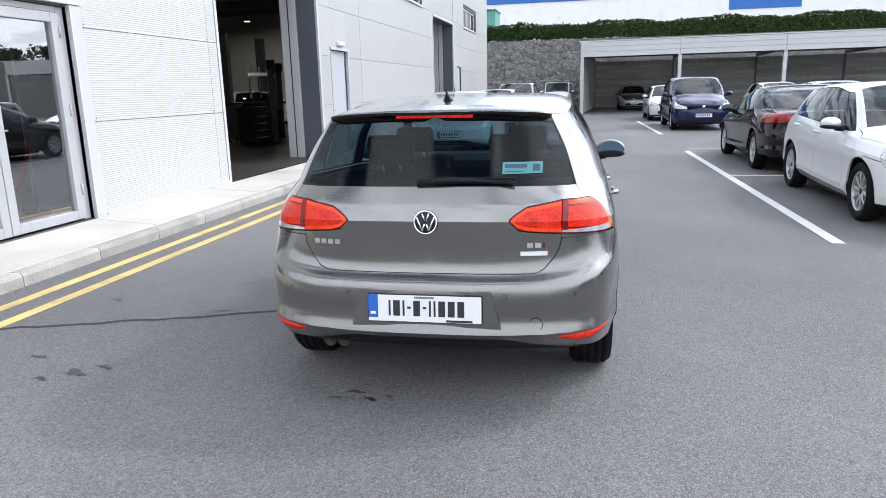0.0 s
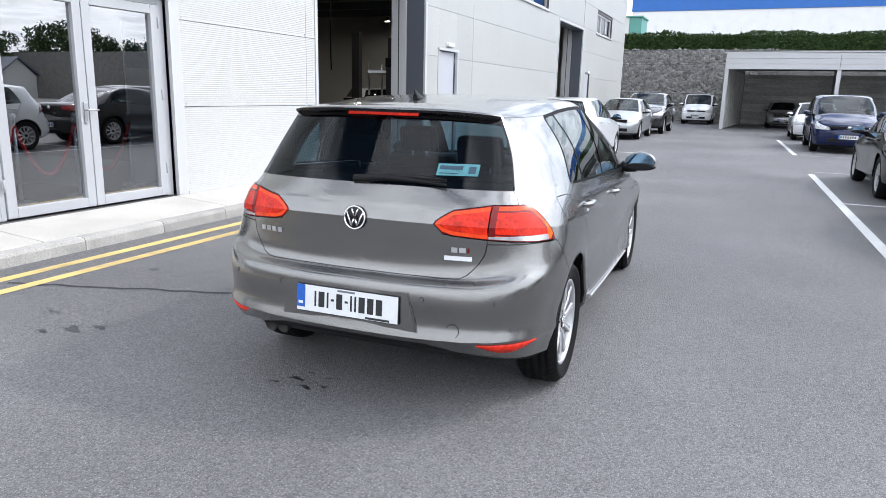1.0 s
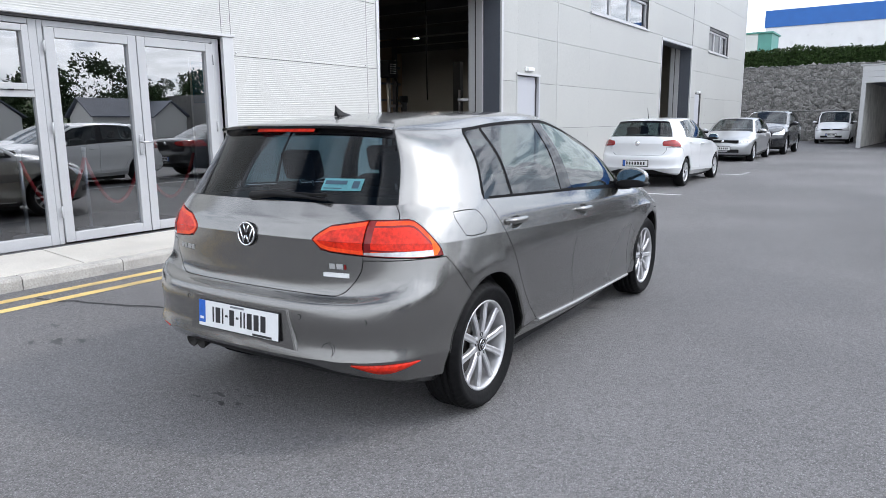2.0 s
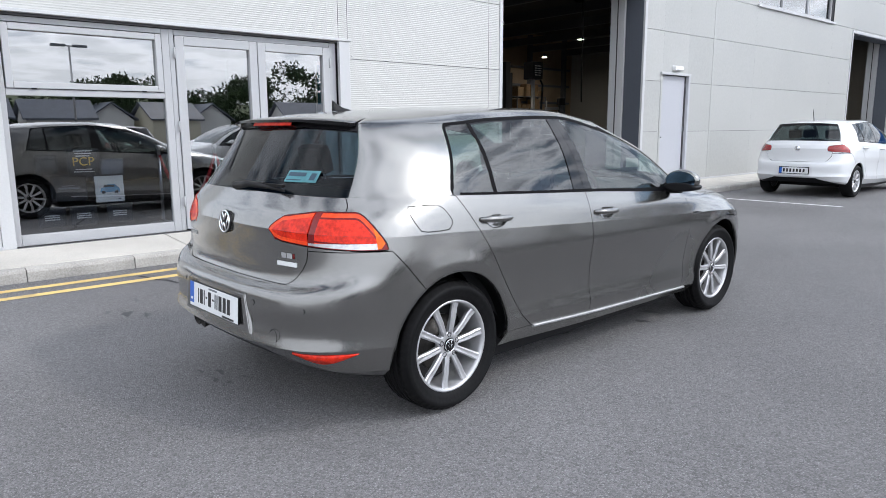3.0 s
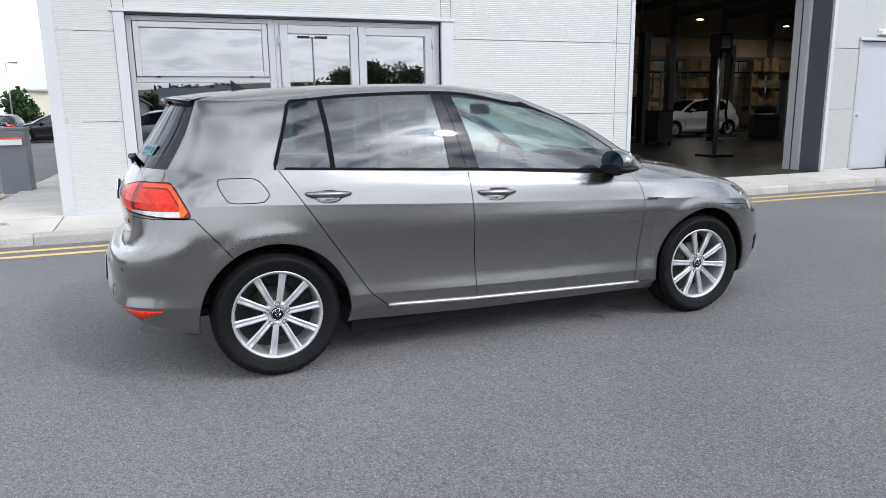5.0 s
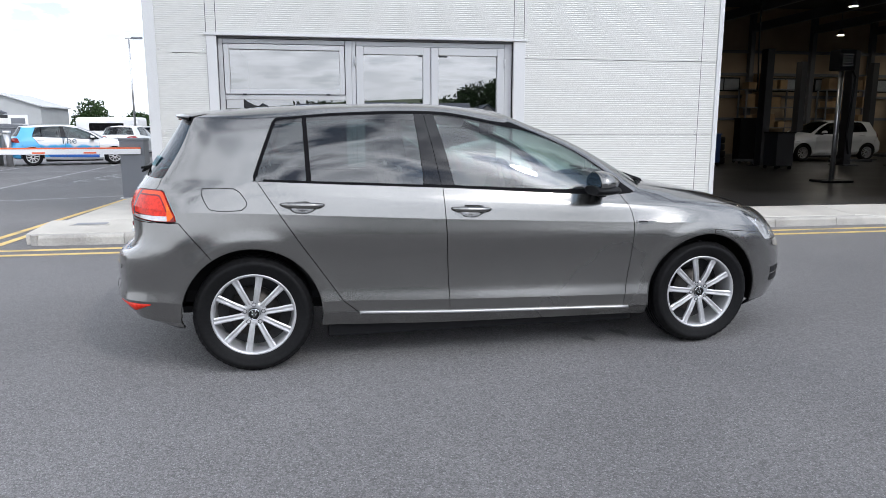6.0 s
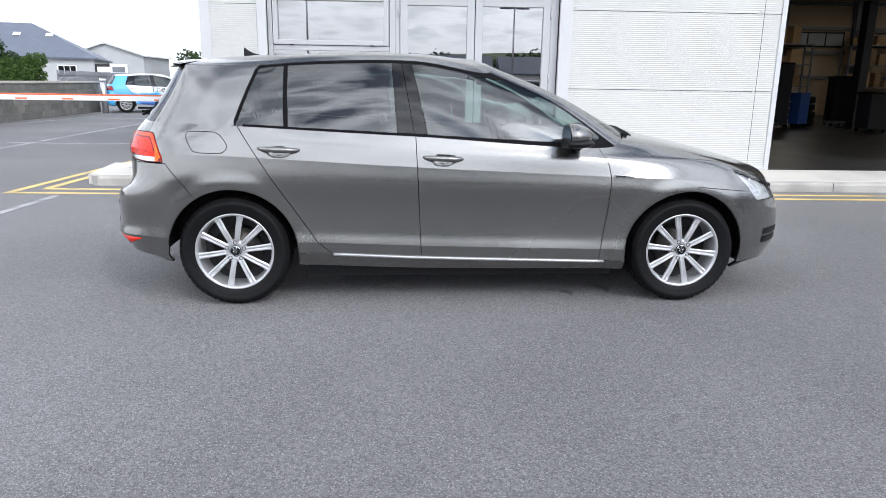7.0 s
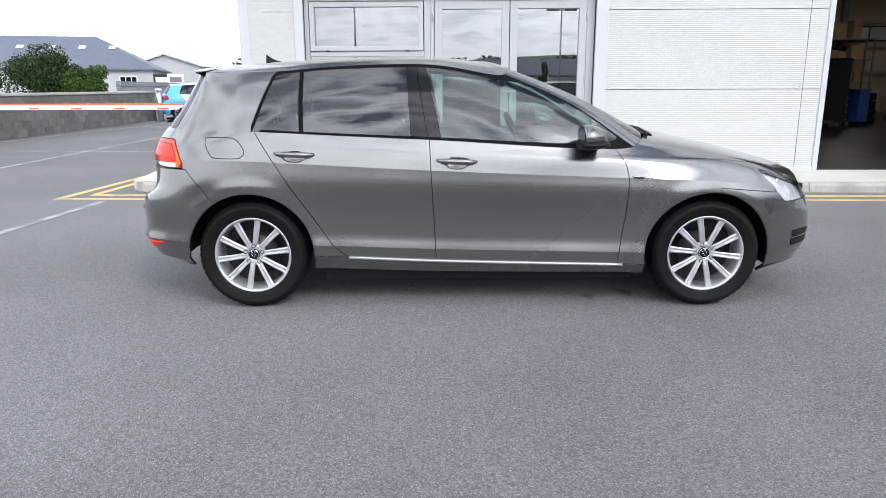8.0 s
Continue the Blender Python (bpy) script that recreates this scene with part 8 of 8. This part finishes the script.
# ---- the showroom ----
posts = [(-6.28, 4.62), (-6.25, 5.32), (-6.22, 6.02), (-6.15, 6.74)]
for x, y in posts:
    st = thing("rope_post", "slim steel barrier post on a round base", "barrier post", pose(x, y, 0.172), "rope barrier")
    part("base", turned(bmesh.new(), [(0.0, 0.03), (0.05, 0.03), (0.15, 0.012), (0.155, 0.0), (0.0, 0.0)], 24), STEEL, st, smooth=True)
    part("pole", tube(bmesh.new(), [(0, 0, 0.02), (0, 0, 0.92)], 0.02, 12), STEEL, st)
    part("knob", turned(bmesh.new(), [(0.0, 0.97), (0.025, 0.96), (0.032, 0.935), (0.02, 0.91), (0.0, 0.91)], 16), STEEL, st, smooth=True)
for (xa, ya), (xb, yb) in zip(posts, posts[1:]):
    pts = [(xa + (xb - xa) * k / 14, ya + (yb - ya) * k / 14, 0.172 + 0.84 - 0.55 * (1 - (2 * k / 14 - 1) ** 2)) for k in range(15)]
    rp = part("barrier_rope", tube(bmesh.new(), pts, 0.022, 8), RED)
    tagged(rp, "red velvet rope hanging between barrier posts", "rope", "rope barrier")
ban = thing("display_stand", "tall blue and white display stand in the showroom", "display", pose(-6.35, 7.27, 0.172))
part("panel", box(bmesh.new(), -0.02, 0.02, -0.35, 0.35, 0.05, 2.1, 0.005), PAPER, ban)
part("blue_field", box(bmesh.new(), 0.021, 0.024, -0.34, 0.34, 1.5, 2.05), POSTER_BLUE, ban)
part("foot", box(bmesh.new(), -0.2, 0.2, -0.35, 0.35, 0.0, 0.05, 0.01), GREY_METAL, ban)
ENTRANCE_MAT = material("entrance_mat", (0.05, 0.045, 0.04), 0.95, vary=0.2, fine=150, bump=0.2)
tagged(boxed("entrance_mat", (-7.6, -5.75, 4.7, 6.5, 0.172, 0.18), ENTRANCE_MAT), "dark brown entrance mat inside the door", "mat")

# ---- the workshop ----
def lift(x, y, label="dark two-post car lift with steel arms"):
    lf = thing("car_lift", label, "car lift", pose(x, y, 0.172), "car lifts")
    for s in (-1, 1):
        part("column", box(bmesh.new(), -0.16, 0.16, s * 1.45 - 0.12, s * 1.45 + 0.12, 0.02, 3.5, 0.015), LIFT_DARK, lf)
        part("foot_plate", box(bmesh.new(), -0.35, 0.35, s * 1.45 - 0.25, s * 1.45 + 0.25, 0, 0.025), LIFT_DARK, lf)
        for q in (-1, 1):
            part("arm", box(bmesh.new(), 0, 0.9, -0.05, 0.05, 0.12, 0.2, 0.01, Matrix.Translation((0, s * 1.3, 0)) @ Matrix.Rotation(radians(90 - s * 90 - s * q * 55), 4, "Z")), LIFT_DARK, lf)
    return lf


for x, y in ((-15.0, 12.6), (-15.6, 18.9), (-20.5, 15.5), (-19.0, 22.6), (-13.2, 25.5)):
    lift(x, y)
ms = thing("exhaust_stand", "pale steel stand with a dark perforated box on top", "stand", pose(-9.3, 14.85, 0.172))
part("pole", tube(bmesh.new(), [(0, 0, 0.04), (0, 0, 2.35)], 0.05, 12), STEEL, ms)
part("foot", box(bmesh.new(), -0.3, 0.3, -0.3, 0.3, 0, 0.05, 0.01), BLACK, ms)
part("head", box(bmesh.new(), -0.16, 0.16, -0.19, 0.19, 2.32, 2.74, 0.03), BLACK, ms)
for j in range(5):
    for k in range(5):
        part("vent_dot", box(bmesh.new(), 0.16, 0.166, -0.115 + 0.05 * j, -0.095 + 0.05 * j, 2.41 + 0.055 * k, 2.43 + 0.055 * k), PAPER, ms)
pts = [(0.02, 0.19, 2.4), (0.05, 0.30, 2.2), (0.05, 0.26, 1.6), (0.04, 0.22, 1.0), (0.05, 0.3, 0.6)]
part("hose", tube(bmesh.new(), pts, 0.025, 8), BLACK, ms)
for k, (x, y, w_, h, m, lb) in enumerate(((-8.6, 16.9, 0.7, 0.95, BLACK, "black tool trolley"), (-9.7, 18.2, 0.9, 1.05, LIFT_DARK, "dark grey tool cabinet on castors"), (-16.0, 15.95, 0.42, 0.95, BLUE_BIN, "blue plastic waste bin"), (-16.5, 13.0, 1.2, 1.0, BLACK, "black workbench cabinet"), (-8.2, 20.5, 0.6, 1.2, BLACK, "tall black tool trolley"), (-15.2, 15.0, 0.6, 1.75, BLACK, "tall black tool cupboard"), (-17.2, 17.9, 0.8, 1.45, RUBBER, "black diagnostic cabinet"), (-14.0, 16.9, 0.7, 1.0, LIFT_DARK, "dark grey steel tool trolley"))):
    tr = thing("tool_trolley" if k != 2 else "waste_bin", lb + " standing on the workshop floor", "trolley" if k != 2 else "bin", pose(x, y, 0.172, 0, 0, 12 * k))
    part("body", box(bmesh.new(), -0.25, 0.25, -w_ / 2, w_ / 2, 0.1, h, 0.02), m, tr)
    part("top", box(bmesh.new(), -0.27, 0.27, -w_ / 2 - 0.02, w_ / 2 + 0.02, h, h + 0.04, 0.01), m if k == 2 else RUBBER, tr)
    for sx in (-1, 1):
        for sy in (-1, 1):
            part("castor", tube(bmesh.new(), [(sx * 0.2, sy * (w_ / 2 - 0.06) - 0.02, 0.05), (sx * 0.2, sy * (w_ / 2 - 0.06) + 0.02, 0.05)], 0.05, 12), RUBBER, tr)
    if k != 2:
        for q in range(4):
            part("drawer_handle", box(bmesh.new(), 0.25, 0.265, -w_ / 2 + 0.08, w_ / 2 - 0.08, 0.2 + 0.18 * q, 0.22 + 0.18 * q), STEEL, tr)
def tyre_machine(x, y, turn):
    """A tyre changer: cabinet, turntable with a wheel, column with a swing arm."""
    tm = thing("tyre_changer", "dark tyre changing machine with a wheel clamped on top", "machine", pose(x, y, 0.172, 0, 0, turn), "tyre machines")
    part("cabinet", box(bmesh.new(), -0.35, 0.35, -0.4, 0.4, 0.03, 0.85, 0.04), BLACK, tm)
    part("foot", box(bmesh.new(), -0.42, 0.42, -0.45, 0.45, 0.0, 0.03), LIFT_DARK, tm)
    part("turntable", turned(bmesh.new(), [(0.0, 0.85), (0.3, 0.85), (0.3, 0.9), (0.0, 0.9)], 28), STEEL, tm)
    wh = part("wheel", turned(bmesh.new(), [(0.2, 0.9), (0.3, 0.9), (0.33, 0.94), (0.33, 1.08), (0.3, 1.11), (0.21, 1.11), (0.2, 0.9)], 30), RUBBER, tm, smooth=True)
    part("rim", turned(bmesh.new(), [(0.2, 0.93), (0.2, 1.09), (0.17, 1.07), (0.06, 1.03), (0.0, 1.03)], 30), ALLOY, wh, smooth=True)
    part("column", box(bmesh.new(), -0.1, 0.1, 0.42, 0.6, 0.0, 1.95, 0.02), LIFT_DARK, tm)
    part("arm", box(bmesh.new(), -0.05, 0.05, -0.1, 0.6, 1.78, 1.88, 0.015), STEEL, tm)
    part("spindle", tube(bmesh.new(), [(0, -0.05, 1.2), (0, -0.05, 2.1)], 0.03, 10), STEEL, tm)
    part("control_box", box(bmesh.new(), -0.16, 0.16, 0.4, 0.62, 1.95, 2.2, 0.02), BLACK, tm)


for x, y, turn in ((-8.9, 17.6, -60), (-9.6, 19.6, -40), (-17.9, 15.2, 20), (-14.6, 21.6, -30)):
    tyre_machine(x, y, turn)
for x, y, n in ((-17.0, 16.75, 4), (-16.2, 18.6, 3), (-12.0, 21.5, 4)):
    for k in range(n):
        ty = part("tyre", turned(bmesh.new(), [(0.19, 0.0), (0.22, -0.01), (0.30, 0.0), (0.32, 0.03), (0.32, 0.17), (0.30, 0.2), (0.22, 0.21), (0.19, 0.2), (0.19, 0.0)], 28, "Z", Matrix.Translation((x + 0.02 * (k % 2), y - 0.015 * k, 0.183 + 0.221 * k))), RUBBER, None, smooth=True)
        tagged(ty, "worn black tyre in a stack on the workshop floor", "tyre", "stacked tyres")
for x, y, z in ((-12.9, 15.2, 3.2), (-11.5, 19.4, 3.0)):
    hs = thing("hose_reel", "dark air hose hanging from the workshop roof", "hose", pose(x, y, 0), "air hoses")
    part("drum", turned(bmesh.new(), [(0.0, -0.09), (0.2, -0.09), (0.2, 0.09), (0.0, 0.09)], 20, "Y", Matrix.Translation((0, 0, 5.3))), BLACK, hs)
    part("hose", tube(bmesh.new(), [(0.1, 0, 5.2), (0.14, 0, 4.3), (0.1, 0.05, z), (0.05, 0.12, z - 0.5), (0.08, 0.1, z - 0.9)], 0.022, 8), BLACK, hs)
    part("bracket", box(bmesh.new(), -0.04, 0.04, -0.04, 0.04, 5.45, 6.7), GREY_METAL, hs)
for z in (1.7, 2.7, 3.7, 4.7):
    tagged(boxed("wall_rail", (WEST + 0.3, WEST + 0.42, 9.6, 36.4, z, z + 0.12), GREY_METAL), "dark steel rail along the workshop back wall", "wall rail", kind="structure")
for k in range(9):
    y = 11.0 + 3.1 * k
    tagged(boxed("wall_stanchion", (WEST + 0.3, WEST + 0.55, y - 0.1, y + 0.1, 0.172, 6.6), GREY_METAL), "steel stanchion of the workshop frame", "column", kind="structure")
    tagged(boxed("roof_beam", (WEST + 0.3, W - 0.32, y - 0.08, y + 0.08, 5.6, 5.95), GREY_METAL), "dark steel roof beam", "beam", kind="structure")
# opaque pale grey panes: the daylight behind them is put into the colour
BACK_GLASS = material("daylit_back_glass", (0.34, 0.37, 0.40), 0.25, vary=0.2, large=1.5, bump=0.0)
for k in range(7):
    y = 11.3 + 3.1 * k
    bwn = tagged(new("window_back"), "dusty strip window in the workshop back wall", "window", kind="structure")
    boxed("window_frame", (WEST + 0.3, WEST + 0.36, y, y + 2.4, 3.0, 3.62), BLACK, bwn)
    for q in range(3):
        boxed("pane", (WEST + 0.36, WEST + 0.37, y + 0.06 + 0.78 * q, y + 0.78 + 0.78 * q, 3.06, 3.56), BACK_GLASS, bwn)
for k in range(6):
    y = 12 + 4.0 * k
    sh_ = thing("storage_rack", "tall steel rack with cardboard boxes", "rack", pose(WEST + 0.95, y, 0.172), "storage racks")
    CARD = material("cardboard", (0.30, 0.20, 0.11), 0.9, vary=0.15, large=3, rand=0.25) if k == 0 else CARD
    for sx in (-0.3, 0.3):
        for sy in (-1.2, 1.2):
            part("upright", box(bmesh.new(), sx - 0.03, sx + 0.03, sy - 0.03, sy + 0.03, 0, 2.9), GREY_METAL, sh_)
    rr = random.Random(k)
    for z in (0.3, 1.2, 2.1, 2.9):
        part("shelf", box(bmesh.new(), -0.33, 0.33, -1.23, 1.23, z - 0.04, z), GREY_METAL, sh_)
        yy = -1.1
        while yy < 0.8:
            w_, h = rr.uniform(0.25, 0.5), rr.uniform(0.25, 0.7)
            tagged(boxed("cardboard_box", (WEST + 0.95 - 0.25, WEST + 0.95 + 0.25, y + yy, y + yy + w_, z + 0.172, z + 0.172 + h), CARD, None, 0.01), "brown cardboard box on a rack shelf", "box", "boxes on the racks")
            yy += w_ + rr.uniform(0.03, 0.3)
# the northern lamps are added to brighten the far end, not placed by sight
for x, y in ((-10, 12), (-10, 18), (-11, 24), (-16, 20.5), (-22, 19), (-22, 25), (-17, 26.5), (-23, 31), (-12, 31), (-17, 33.5)):
    cl_ = thing("ceiling_lamp", "round bright high-bay workshop lamp", "lamp", pose(x, y, 5.05), "workshop lamps")
    part("shade", turned(bmesh.new(), [(0.05, 0.2), (0.08, 0.16), (0.17, 0.0), (0.165, 0.0), (0.07, 0.15), (0.0, 0.15)], 20), GREY_METAL, cl_, smooth=True)
    part("bulb", turned(bmesh.new(), [(0.0, 0.01), (0.12, 0.01), (0.13, 0.03), (0.0, 0.03)], 16), LAMP_GLOW, cl_)
    part("rod", tube(bmesh.new(), [(0, 0, 0.2), (0, 0, 1.66)], 0.012, 6), GREY_METAL, cl_)
tagged(copy_thing(small_hatch, pose(-19.0, 23.4, 0.172, 0, 0, -90)), "white hatchback on the workshop floor", "car", "cars in the workshop")
tagged(copy_thing(small_hatch, pose(-14.2, 26.0, 0.172, 0, 0, 40)), "white hatchback deep in the workshop", "car", "cars in the workshop")

text("door_word", "The", 0.34, pose(1.15, -0.915, 0.78, 90, 0, 0), STICKER_DARK, demo_car, "dark lettering")
